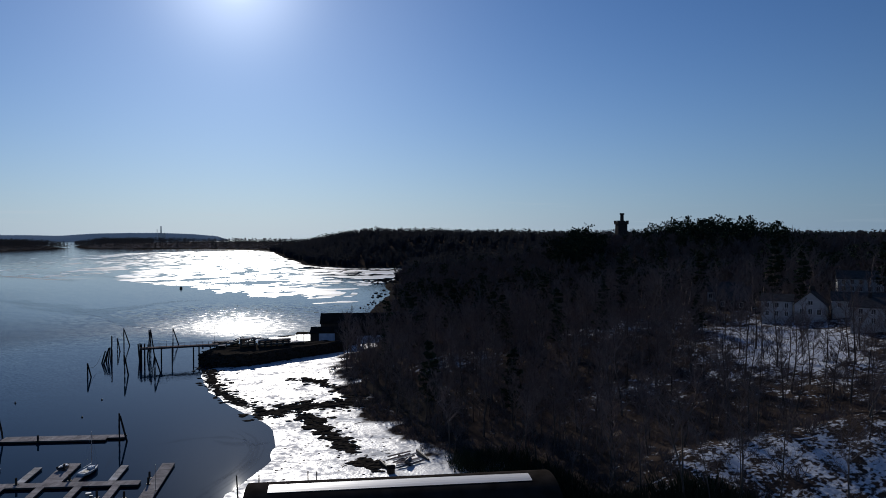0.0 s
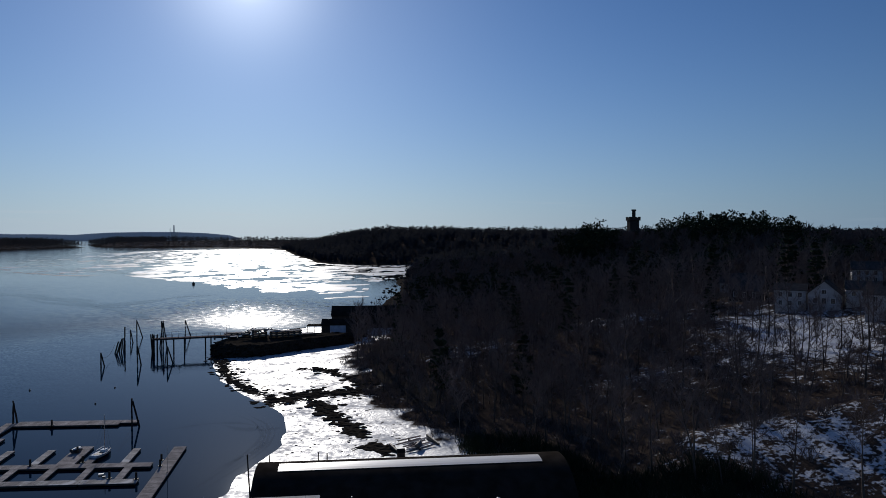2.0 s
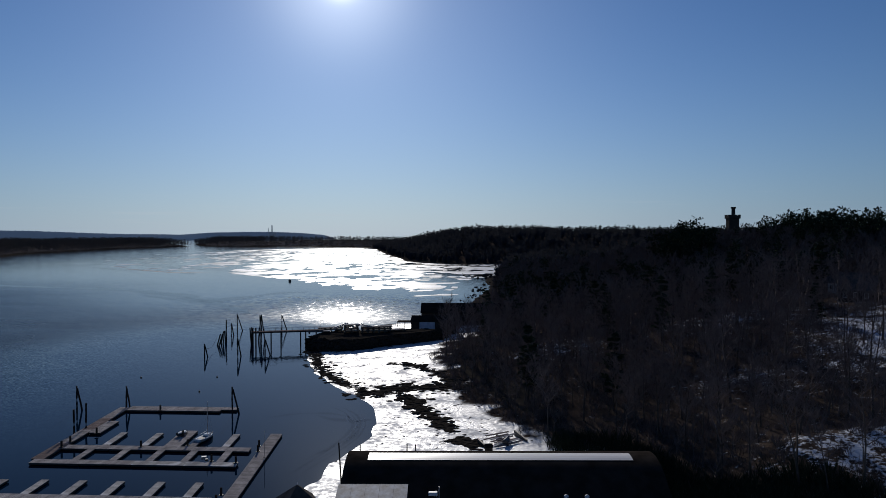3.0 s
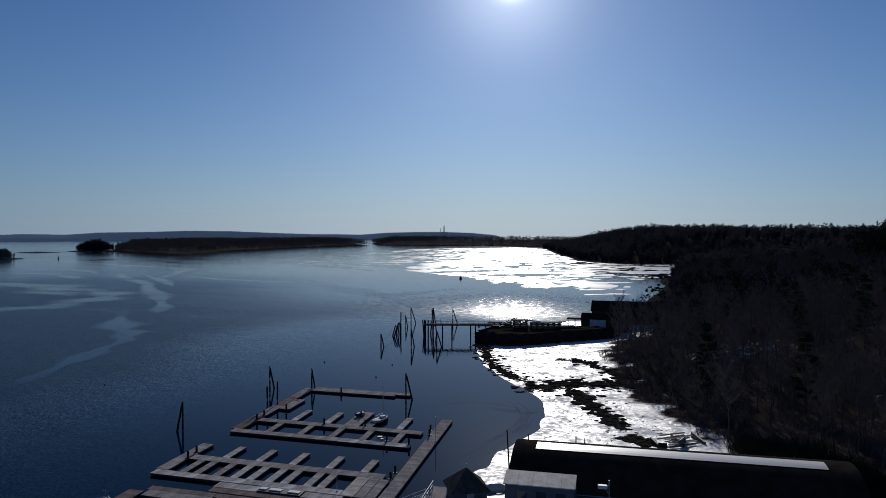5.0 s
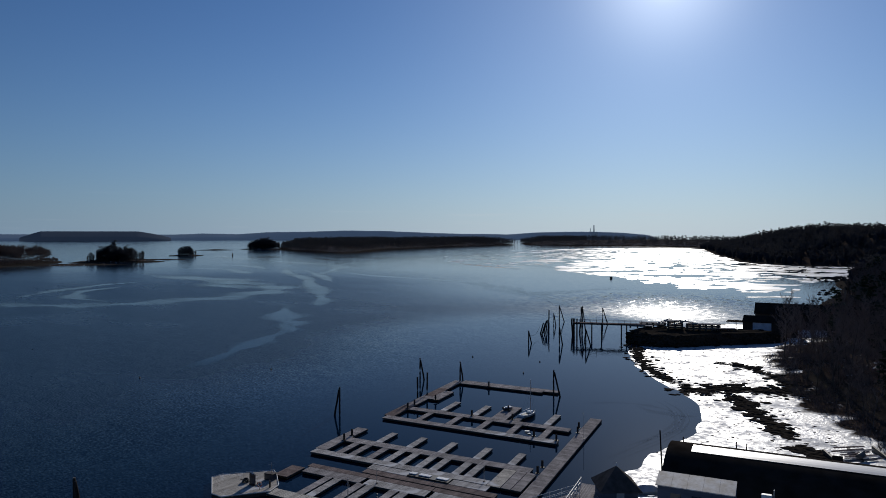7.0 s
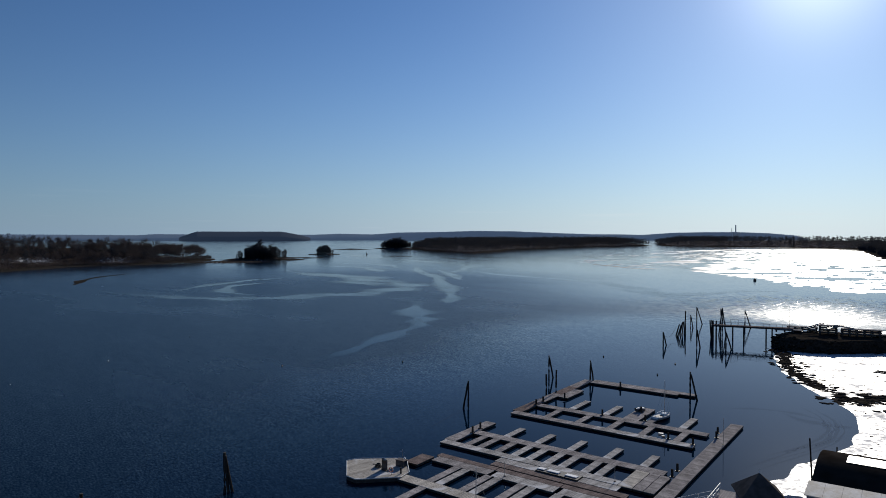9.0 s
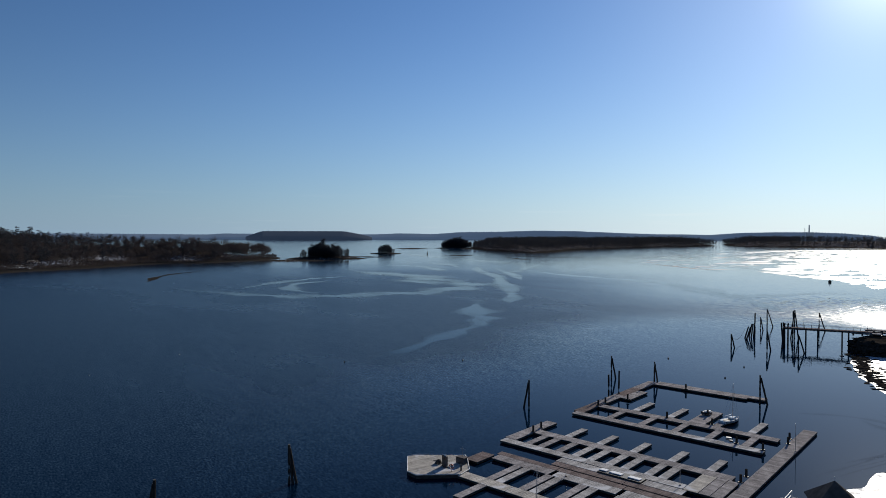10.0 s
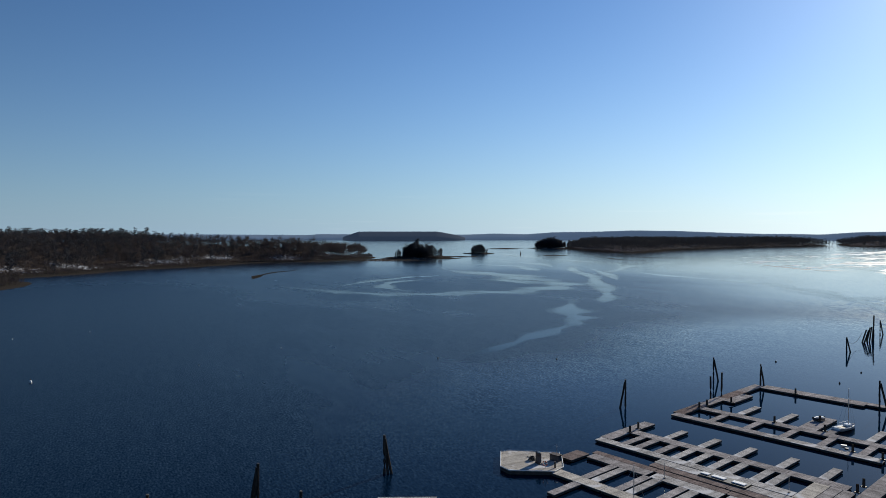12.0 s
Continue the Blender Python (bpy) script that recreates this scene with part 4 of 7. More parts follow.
def sailboat(m, L, B, mast, label, boom=True):
    t = thing("sailboat", label, "boat", m)
    bm = bmesh.new()
    rows = hull_mesh(bm, L, B, 0.75)
    part("hull", bm, [HULL, HULL_DARK], t, smooth=True)
    bm = bmesh.new()
    for r, q in zip(rows_of(L, B, 0.62), rows_of(L, B, 0.62)[1:]):
        vs = [bm.verts.new(p) for p in (r[0], r[1], q[1], q[0])]
        bm.faces.new(vs)
    part("deck", bm, HULL, t)
    bm = bmesh.new()
    box(bm, -L * 0.02, L * 0.24, -B * 0.26, B * 0.26, 0.6, 0.98, bevel=0.1)
    part("cabin", bm, HULL, t)
    bm = bmesh.new()
    box(bm, -L * 0.36, -L * 0.06, -B * 0.28, B * 0.28, 0.625, 0.66, bevel=0.01)
    part("cockpit", bm, FASCIA, t, "dark open cockpit")
    bm = bmesh.new()
    rod(bm, (L * 0.14, 0, 0.6), (L * 0.14, 0, mast), 0.07, 0.045, 8)
    part("mast", bm, ALLOY, t)
    if boom:
        bm = bmesh.new()
        rod(bm, (L * 0.14, 0, 1.5), (-L * 0.34, 0, 1.4), 0.06, 0.05, 6)
        part("boom", bm, ALLOY, t)
    for a, b in (((L * 0.14, 0, mast * 0.97), (L * 0.48, 0, 0.8)), ((L * 0.14, 0, mast * 0.97), (-L * 0.48, 0, 0.75)),
                 ((L * 0.14, 0, mast * 0.75), (L * 0.1, B * 0.47, 0.75)), ((L * 0.14, 0, mast * 0.75), (L * 0.1, -B * 0.47, 0.75))):
        bm = bmesh.new()
        rod(bm, a, b, 0.012, sides=3)
        part("stay", bm, STEEL, t)
    return t


def rows_of(L, B, z):
    out = []
    for i in range(13):
        t = i / 12
        w = max(B / 2 * 0.98 * (1 - max(0, (t - 0.35) / 0.65) ** 2.2) * (0.82 + 0.18 * min(1, t / 0.3)), 0.03)
        out.append(((L * (t - 0.5), -w, z), (L * (t - 0.5), w, z)))
    return out


sailboat(pose(-73.1, 121.0, 0.12, 0, 0, 88), 5.2, 2.0, 7.2, "small white sailboat with a bare mast beside a dock")
sailboat(pose(-56.6, 53.5, 0.15, 0, 0, 70), 8.5, 2.7, 9.3, "white sailboat with a bare alloy mast at the docks")
# bundle and bits on the docks
t = thing("covered_dinghy", "small dinghy under a snowy white cover on a float", "boat", pose(-78.3, 121.6, 0.43, 0, 0, 75))
bm = bmesh.new()
hull_mesh(bm, 2.4, 1.2, 0.5)
bmesh.ops.translate(bm, vec=(0, 0, 0.18), verts=bm.verts)
part("hull", bm, [HULL_DARK, HULL_DARK], t)
bm = bmesh.new()
for k, (w, z) in enumerate(((1.0, 0.62), (0.75, 0.74), (0.35, 0.82))):
    slab(bm, [(1.1 * w * math.cos(j * math.tau / 10), 0.55 * w * math.sin(j * math.tau / 10)) for j in range(10)], z - 0.1, z)
part("cover", bm, SNOWCAP, t, "snow-white cover")
t = thing("white_skiff", "small white upturned skiff afloat beside a brown float", "boat", pose(-84.4, 68.6, -0.05, 0, 0, 62))
bm = bmesh.new()
box(bm, -1.1, 1.1, -0.5, 0.5, 0, 0.35, bevel=0.15)
part("hull", bm, HULL, t)


def crate(x, y, s, mat, label, z=DECK_Z):
    t = thing("gear_crate", label, "crate", pose(x, y, z, 0, 0, 25))
    bm = bmesh.new()
    box(bm, -s, s, -s * 0.7, s * 0.7, 0, s * 1.1, bevel=0.04)
    part("body", bm, mat, t)
    bm = bmesh.new()
    box(bm, -s * 1.05, s * 1.05, -s * 0.75, s * 0.75, s * 1.105, s * 1.25, bevel=0.02)
    part("lid", bm, TRIM, t)


crate(-66.3, 109.3, 0.4, STEEL, "pale gear crate on a dock corner")
crate(-65.5, 108.7, 0.25, IRON, "small rusty gear crate on a dock")
for k, (u0, u1) in enumerate(((-16.2, -14.2), (-13.2, -11.3), (-17.8, -16.6))):
    x, y = dock_xy((u0 + u1) / 2, 44.7)
    t = thing("snow_heap", "oblong cake of old snow on a dark float", "snow", pose(x, y, 0.62, 0, 0, math.degrees(math.atan2(DOCK_U.y, DOCK_U.x)) - 5))
    bm = bmesh.new()
    box(bm, -(u1 - u0) / 2, (u1 - u0) / 2, -0.45, 0.45, 0, 0.14, bevel=0.06)
    part("cake", bm, SNOWCAP, t)


# grey float lying off the docks
dock_float = thing("floating_dock", "grey timber float lying apart on the water", "dock", pose(-80.2, 39.2, 0, 0, 0, 62), "floating docks of the marina")
bm = bmesh.new()
box(bm, -4, 3.6, -1.1, 1.1, 0.36, 0.45, bevel=0.02)
part("deck", bm, DECK, dock_float)
bm = bmesh.new()
box(bm, -3.95, 3.55, -1.05, 1.05, -0.1, 0.355)
part("side_frame", bm, FASCIA, dock_float)

# ---- the long shed with the rounded roof ----
SHED = Matrix.LocRotScale((-31.3, 93.3, 0), Euler((0, 0, math.atan2(0.207, 0.978))), None)
# along local x; local y runs away from the docks; crest at y = 2.6
A0, A1, CREST_Y, CREST_Z, ARCH_R, HALF = -3.1, 40.6, 2.1, 7.92, 10.95, 8.3


def arch_z(off):
    return CREST_Z - (ARCH_R - math.sqrt(ARCH_R**2 - off**2))


shed = thing("boat_shed", "long dark boat shed, rounded roof with a white ridge panel", "building", SHED)
N_ARC = 22
offs = [-HALF + 2 * HALF * k / N_ARC for k in range(N_ARC + 1)]
bm = bmesh.new()
for z_in, flip in ((0.0, False), (-0.25, True)):
    rows = []
    for k in range(23):
        x = A0 + (A1 - A0) * k / 22
        rows.append([bm.verts.new((x, CREST_Y - o, arch_z(o) + z_in)) for o in offs])
    for r, q in zip(rows, rows[1:]):
        for k in range(N_ARC):
            f = (r[k], q[k], q[k + 1], r[k + 1])
            bm.faces.new(f if not flip else f[::-1])
part("roof", bm, ROOFING, shed, smooth=True)
for x, name in ((A0, "end_wall"), (A1 - 0.25, "end_wall")):
    bm = bmesh.new()
    a = [(CREST_Y - o, arch_z(o) - 0.02) for o in offs] + [(CREST_Y - HALF, 1.6), (CREST_Y + HALF, 1.6)]
    lo, hi = [bm.verts.new((x, y, z)) for y, z in a], [bm.verts.new((x + 0.25, y, z)) for y, z in a]
    bm.faces.new(lo)
    bm.faces.new(hi[::-1])
    for i in range(len(a)):
        bm.faces.new((lo[i], hi[i], hi[(i + 1) % len(a)], lo[(i + 1) % len(a)]))
    part(name, bm, SIDING, shed)
for y in (CREST_Y - HALF + 0.1, CREST_Y + HALF - 0.35):
    bm = bmesh.new()
    box(bm, A0 + 0.3, A1 - 0.3, y, y + 0.25, 1.4, arch_z(HALF) - 0.1)
    part("side_wall", bm, SIDING, shed)
n_panel = 12
for k in range(n_panel):
    x0, x1 = 37.1 * k / n_panel + 0.003, 37.1 * (k + 1) / n_panel
    bm = bmesh.new()
    prev = None
    for j in range(5):
        o = -0.55 + 2.6 * j / 4
        row = [bm.verts.new((x, CREST_Y - o, arch_z(o) + 0.05)) for x in (x0, x1)]
        low = [bm.verts.new((x, CREST_Y - o, arch_z(o) - 0.02)) for x in (x0, x1)]
        if prev:
            bm.faces.new((prev[0][0], row[0], row[1], prev[0][1]))
            bm.faces.new((prev[0][0], prev[1][0], low[0], row[0]))
            bm.faces.new((prev[0][1], row[1], low[1], prev[1][1]))
        prev = (row, low)
    part("ridge_panel", bm, SKYLIGHT, shed)
bm = bmesh.new()
rod(bm, (A0, CREST_Y - HALF - 0.08, arch_z(HALF) - 0.05), (A1, CREST_Y - HALF - 0.08, arch_z(HALF) - 0.05), 0.09, sides=6)
part("gutter", bm, STEEL, shed)
# tall lean-to with a tin roof at one corner
leanto = thing("lean_to", "tall blue-grey lean-to with a stained tin roof", "building", SHED)
bm = bmesh.new()
box(bm, -2.5, 6.0, -11.2, -6.5, 1.5, 6.5)
part("walls", bm, SIDING, leanto)
for k in range(5):
    bm = bmesh.new()
    x0, x1 = -2.7 + 8.9 * k / 5, -2.7 + 8.9 * (k + 1) / 5 - 0.02
    vs = [bm.verts.new(p) for p in ((x0, -11.5, 6.55), (x1, -11.5, 6.55), (x1, -8.6, 7.35), (x0, -8.6, 7.35), (x0, -11.5, 6.66), (x1, -11.5, 6.66), (x1, -8.6, 7.46), (x0, -8.6, 7.46))]
    for f in ((0, 3, 2, 1), (4, 5, 6, 7), (0, 1, 5, 4), (1, 2, 6, 5), (2, 3, 7, 6), (3, 0, 4, 7)):
        bm.faces.new([vs[i] for i in f])
    part("roof_sheet", bm, TIN, leanto)
bm = bmesh.new()
vs = [bm.verts.new(p) for p in ((-2.7, -8.6, 7.34), (6.2, -8.6, 7.34), (6.2, -6.0, 6.4), (-2.7, -6.0, 6.4), (-2.7, -8.6, 6.5), (6.2, -8.6, 6.5), (6.2, -6.0, 6.3), (-2.7, -6.0, 6.3))]
for f in ((3, 2, 1, 0), (0, 1, 5, 4), (1, 2, 6, 5), (2, 3, 7, 6), (3, 0, 4, 7)):
    bm.faces.new([vs[i] for i in f])
part("back_roof", bm, ROOFING, leanto)
for x in (-1.0, 1.4, 3.8):
    bm = bmesh.new()
    box(bm, x, x + 1.2, -11.24, -11.205, 4.6, 5.8)
    part("window", bm, GLASS, leanto)
# lower roof along the front
low = thing("shed_annex", "low dark annex roof along the boat shed", "building", SHED)
bm = bmesh.new()
box(bm, 20.5, 41.6, -10.2, -6.1, 1.5, 4.2)
part("walls", bm, SIDING, low)
bm = bmesh.new()
box(bm, 20.2, 42.0, -10.6, -6.05, 4.2, 4.42, bevel=0.04)
part("roof", bm, ROOFING, low)
for x in (26.6, 29.3):
    t = thing("roof_vent", "round white vent cap on a short pipe", "vent", SHED @ pose(x, -6.9, 4.42), "round roof vents")
    bm = bmesh.new()
    rod(bm, (0, 0, 0), (0, 0, 0.7), 0.12, sides=8)
    part("pipe", bm, STEEL, t)
    bm = bmesh.new()
    bmesh.ops.create_uvsphere(bm, u_segments=12, v_segments=8, radius=0.32)
    bmesh.ops.scale(bm, vec=(1, 1, 0.75), verts=bm.verts)
    bmesh.ops.translate(bm, vec=(0, 0, 0.85), verts=bm.verts)
    part("cap", bm, TRIM, t, smooth=True)
t = thing("yard_light", "white floodlight box on a leaning grey pole", "lamp", SHED @ pose(9.6, -6.9, 3.1))
bm = bmesh.new()
rod(bm, (0.5, 0, -3.2), (0.5, 0, 3.4), 0.07)
rod(bm, (0.5, 0, 1.6), (-0.1, 0, 2.5), 0.04)
part("pole", bm, STEEL, t)
bm = bmesh.new()
box(bm, -0.9, 0.3, -0.35, 0.35, 2.3, 2.75, bevel=0.08)
part("lamp_head", bm, TRIM, t)
for x, y, h, ln in ((-36.2, 96.5, 8.9, -0.6), (-36.7, 105.7, 5.9, 0), (-29.6, 107.9, 5.9, 0), (-28.3, 108.3, 5.7, 0)):
    t = thing("mooring_pole", "thin dark pole standing behind the boat shed", "pole", pose(x, y, -0.5))
    bm = bmesh.new()
    rod(bm, (0, 0, 0), (ln, 0.1, h + 0.5), 0.13, 0.09)
    part("shaft", bm, PILE, t)

# ---- the hut, its landing and the gangway ----
HUT = pose(-39.2, 87.4, 1.5, 0, 0, 38)
hut = thing("dock_hut", "small dark hut with a pointed shingled roof", "building", HUT)
bm = bmesh.new()
box(bm, -2.3, 2.3, -2.3, 2.3, 0, 1.9)
part("walls", bm, SIDING, hut)
for k in range(4):
    bm = bmesh.new()
    a, b = k * math.tau / 4 + math.pi / 4, (k + 1) * math.tau / 4 + math.pi / 4
    r = 2.75 * math.sqrt(2)
    vs = [bm.verts.new(p) for p in ((r * math.cos(a), r * math.sin(a), 1.75), (r * math.cos(b), r * math.sin(b), 1.75), (0, 0, 4.3),
                                    (r * math.cos(a), r * math.sin(a), 1.6), (r * math.cos(b), r * math.sin(b), 1.6), (0, 0, 4.1))]
    for f in ((0, 1, 2), (5, 4, 3), (0, 3, 4, 1)):
        bm.faces.new([vs[i] for i in f])
    part("roof_slope", bm, SHINGLE, hut)
bm = bmesh.new()
rod(bm, (0, 0, 4.2), (0, 0, 4.75), 0.07, 0.02)
part("finial", bm, TRIM, hut)
bm = bmesh.new()
box(bm, -0.5, 0.5, -2.34, -2.305, 0.1, 1.75)
part("door", bm, CLAP, hut)
landing = thing("quay_landing", "timber quay landing on dark posts by the hut", "pier", pose(-41, 84.5, 0, 0, 0, 14))
bm = bmesh.new()
box(bm, -3.0, 6, -5, 6.0, 1.3, 1.5, bevel=0.02)
part("deck", bm, DECK, landing)
for x in (-2.7, 1, 5.5):
    for y in (-4.6, 0, 5.6):
        bm = bmesh.new()
        rod(bm, (x, y, -2), (x, y, 1.3), 0.16)
        part("post", bm, PILE, landing)
gang = thing("gangway", "white-railed gangway from the quay to the float", "gangway", None)
g0, g1 = Vector((-43.8, 85.0, 1.55)), Vector((-48.2, 76.5, 0.62))
gd = (g1 - g0).normalized()
gs = Vector((-gd.y, gd.x, 0)).normalized() * 0.7
bm = bmesh.new()
vs = [bm.verts.new(p) for p in (g0 - gs, g0 + gs, g1 + gs, g1 - gs)] + [bm.verts.new(p - Vector((0, 0, 0.12))) for p in (g0 - gs, g0 + gs, g1 + gs, g1 - gs)]
for f in ((0, 1, 2, 3), (7, 6, 5, 4), (0, 4, 5, 1), (1, 5, 6, 2), (2, 6, 7, 3), (3, 7, 4, 0)):
    bm.faces.new([vs[i] for i in f])
part("deck", bm, DECK, gang)
for s in (-1, 1):
    for h in (0.55, 1.05):
        bm = bmesh.new()
        rod(bm, g0 + gs * s + Vector((0, 0, h)), g1 + gs * s + Vector((0, 0, h)), 0.045, sides=5)
        part("rail", bm, TRIM, gang)
    for k in range(6):
        p = g0.lerp(g1, k / 5) + gs * s
        bm = bmesh.new()
        rod(bm, p, p + Vector((0, 0, 1.08)), 0.04, sides=5)
        part("stanchion", bm, TRIM, gang)
rail = thing("landing_rail", "white timber railing round the quay landing", "railing", pose(-41, 84.5, 1.5, 0, 0, 14))
for k in range(6):
    bm = bmesh.new()
    rod(bm, (-2.9, -4.8 + 2 * k, 0), (-2.9, -4.8 + 2 * k, 1.1), 0.05, sides=5)
    part("post", bm, TRIM, rail)
for h in (0.55, 1.08):
    bm = bmesh.new()
    rod(bm, (-2.9, -4.8, h), (-2.9, 5.3, h), 0.045, sides=5)
    part("rail", bm, TRIM, rail)

t = thing("covered_boat", "small boat under a white winter cover between hut and shed", "boat", pose(-36.3, 90.4, max(0.6, height_at(-36.3, 90.4)), 0, 0, 40))
bm = bmesh.new()
hull_mesh(bm, 3.6, 1.7, 0.7)
bmesh.ops.translate(bm, vec=(0, 0, 0.18), verts=bm.verts)
part("hull", bm, [HULL, HULL_DARK], t)
bm = bmesh.new()
ridge_line = [(1.7, 0.95), (0.9, 1.35), (-0.6, 1.45), (-1.75, 1.05)]
for (x0, z0), (x1, z1) in zip(ridge_line, ridge_line[1:]):
    for side in (-1, 1):
        vs = [bm.verts.new(p) for p in ((x0, 0, z0), (x1, 0, z1), (x1, side * (0.92 if x1 < 0.9 else 0.7), 0.75), (x0, side * (0.92 if x0 < 0.9 else 0.12 if x0 > 1.5 else 0.7), 0.75))]
        bm.faces.new(vs)
part("cover", bm, SNOWCAP, t, "white winter cover")

# ---- the ruined wharf: old piles, trestle, rubble head with stored floats ----
for x, y, top, feet in ((-122.1, 202.1, 4.3, [(0.55, 0.85)]), (-112.5, 205.6, 6.1, [(0.65, 0.95)]), (-142.2, 259.7, 6.9, [(1.3, 1.9)]), (-124.6, 263.6, 6.6, [(1.3, 1.9)]),
                        (-104.6, 208.8, 5.6, [(1.0, 1.5)]), (-120.6, 238.0, 9.6, [(0.75, 1.1), (-0.75, -1.1)]), (-138.0, 247.5, 4.9, [(0.5, 0.8)])):
    dolphin(x, y, top, feet, 0.22, "old wharf piles")
for x, y, top, lx, ly in ((-131.0, 225.1, 3.9, 0.7, 1.0), (-129.8, 224.2, 4.0, 0.75, 1.0), (-131.4, 228.4, 4.4, 0.5, 0.8), (-130.4, 228.0, 4.7, 0.35, 0.5), (-130.8, 230.2, 4.9, 0.2, 0.3), (-132.2, 233.5, 7.9, 0, 0),
                          (-122.9, 241.4, 9.0, 0, 0), (-119.4, 228.6, 6.2, -0.2, 0), (-120.5, 230.0, 5.9, -0.4, -0.2)):
    pile(x, y, top, (lx, ly), 0.24, "old wharf piles")
t = thing("mooring_line", "weedy mooring line sagging between old piles", "rope", None)
bm = bmesh.new()
tube(bm, [(-121.9 - 9 * k / 8, 202.3 + 22.5 * k / 8, 3.0 - 1.6 * math.sin(math.pi * k / 8)) for k in range(9)], [0.04] * 9, 5)
part("line", bm, PILE, t)
TRES = Matrix.LocRotScale((-118.2, 226.8, 0), Euler((0, 0, math.atan2(7.6, 16.4))), None)
tres = thing("trestle", "narrow timber trestle walkway on dark piles", "pier", TRES)
bm = bmesh.new()
box(bm, -0.5, 24.5, -1.2, 1.2, 4.85, 5.05, bevel=0.02)
part("deck", bm, DECK_BROWN, tres)
for y in (-1.1, 1.0):
    bm = bmesh.new()
    box(bm, -0.4, 24.4, y, y + 0.16, 4.45, 4.845)
    part("beam", bm, FASCIA, tres)
for x in (0, 1.0, 6.2, 9.6, 16.4, 18.2):
    for y in (-1.0, 1.0):
        bm = bmesh.new()
        rod(bm, (x, y, -2.5), (x, y, 5.05 + (1.2 if x < 2 else 0)), 0.22, 0.19, 8)
        part("pile", bm, PILE, tres)
for y in (-1.1, 1.1):
    bm = bmesh.new()
    rod(bm, (0, y, 6.0), (24.4, y, 6.0), 0.04, sides=4)
    part("handrail", bm, STEEL, tres)
    for k in range(13):
        bm = bmesh.new()
        rod(bm, (k * 1.94, y, 5.0), (k * 1.94, y, 6.0), 0.035, sides=4)
        part("rail_post", bm, IRON, tres)
t = thing("wharf_frame", "small steel arch frame on the trestle", "frame", TRES @ pose(5.5, 0, 5.05))
bm = bmesh.new()
for a, b in (((0, 0, 0), (0, 0, 2.0)), ((2.4, 0, 0), (2.4, 0, 2.0)), ((0, 0, 2.0), (2.4, 0, 2.0))):
    rod(bm, a, b, 0.05, sides=5)
part("tube", bm, STEEL, t)
t = thing("flag_pole", "thin bare pole at the wharf head", "pole", pose(-97.0, 236.5, 3.6))
bm = bmesh.new()
rod(bm, (0, 0, 0), (0, 0, 8.5), 0.06, 0.03)
part("shaft", bm, STEEL, t)


b = bmesh.new()
bmesh.ops.create_icosphere(b, subdivisions=1, radius=1)
BOULDER = [v.co.copy() for v in b.verts], [[v.index for v in f.verts] for f in b.faces]
b.free()


def rubble(rng, cx, cy, z, s, flat=1.0):
    """One weed-dark boulder as vertices and faces."""
    q = Euler((rng.uniform(0, 6), rng.uniform(0, 6), rng.uniform(0, 6))).to_matrix()
    sc = Vector((rng.uniform(0.7, 1.3) / flat, rng.uniform(0.6, 1.1) / flat, rng.uniform(0.4, 0.7) * flat)) * s
    out = []
    for v in BOULDER[0]:
        p = q @ (v * rng.uniform(0.8, 1.2))
        out.append((cx + p.x * sc.x, cy + p.y * sc.y, z + p.z * sc.z))
    return out, BOULDER[1]


def rocks(name, label, places, mat, flat=1.0):
    rng = random.Random(len(places))
    vs, fs = [], []
    for x, y, z, s in places:
        v, f = rubble(rng, x, y, z, s, flat)
        fs += [[i + len(vs) for i in t] for t in f]
        vs += v
    ob = new(name, raw(name, vs, fs, mat))
    return tagged(ob, label, "rocks", kind="stuff")


WHARF = [(-99.5, 231), (-95.5, 225), (-89, 221), (-80, 224), (-71, 236), (-58, 250), (-55, 258), (-66, 256), (-78, 250), (-92, 248), (-98, 241)]
bm = bmesh.new()
wc = Vector((sum(p[0] for p in WHARF) / len(WHARF), sum(p[1] for p in WHARF) / len(WHARF)))
fine = []
for (x0, y0), (x1, y1) in zip(WHARF, WHARF[1:] + WHARF[:1]):
    fine += [(x0 + (x1 - x0) * k / 4, y0 + (y1 - y0) * k / 4) for k in range(4)]
rng = random.Random(3)
levels = []
for f, z in ((1.03, -1.2), (1.0, 1.0), (0.96, 2.9), (0.9, 3.8), (0.7, 3.7), (0.3, 3.7)):
    levels.append([bm.verts.new((wc.x + (x - wc.x) * f + rng.uniform(-0.4, 0.4), wc.y + (y - wc.y) * f + rng.uniform(-0.4, 0.4), z + rng.uniform(-0.2, 0.2))) for x, y in fine])
for a, b in zip(levels, levels[1:]):
    for k in range(len(fine)):
        j = (k + 1) % len(fine)
        bm.faces.new((a[k], a[j], b[j], b[k]))
bm.faces.new(levels[-1])
wharf = tagged(part("wharf_head", bm, ROCK), "dark rubble wharf head above the icy flats", "wharf", kind="structure")
rng = random.Random(5)
places = []
for k in range(260):
    i = rng.randrange(len(fine))
    f = rng.uniform(0.9, 1.05)
    x, y = wc.x + (fine[i][0] - wc.x) * f + rng.uniform(-0.8, 0.8), wc.y + (fine[i][1] - wc.y) * f + rng.uniform(-0.8, 0.8)
    places.append((x, y, 3.8 - (f - 0.9) * 26 + rng.uniform(-0.3, 0.2), rng.uniform(0.4, 1.1)))
rocks("wharf_rubble", "tumbled dark weed-covered stones round the wharf", places, ROCK)


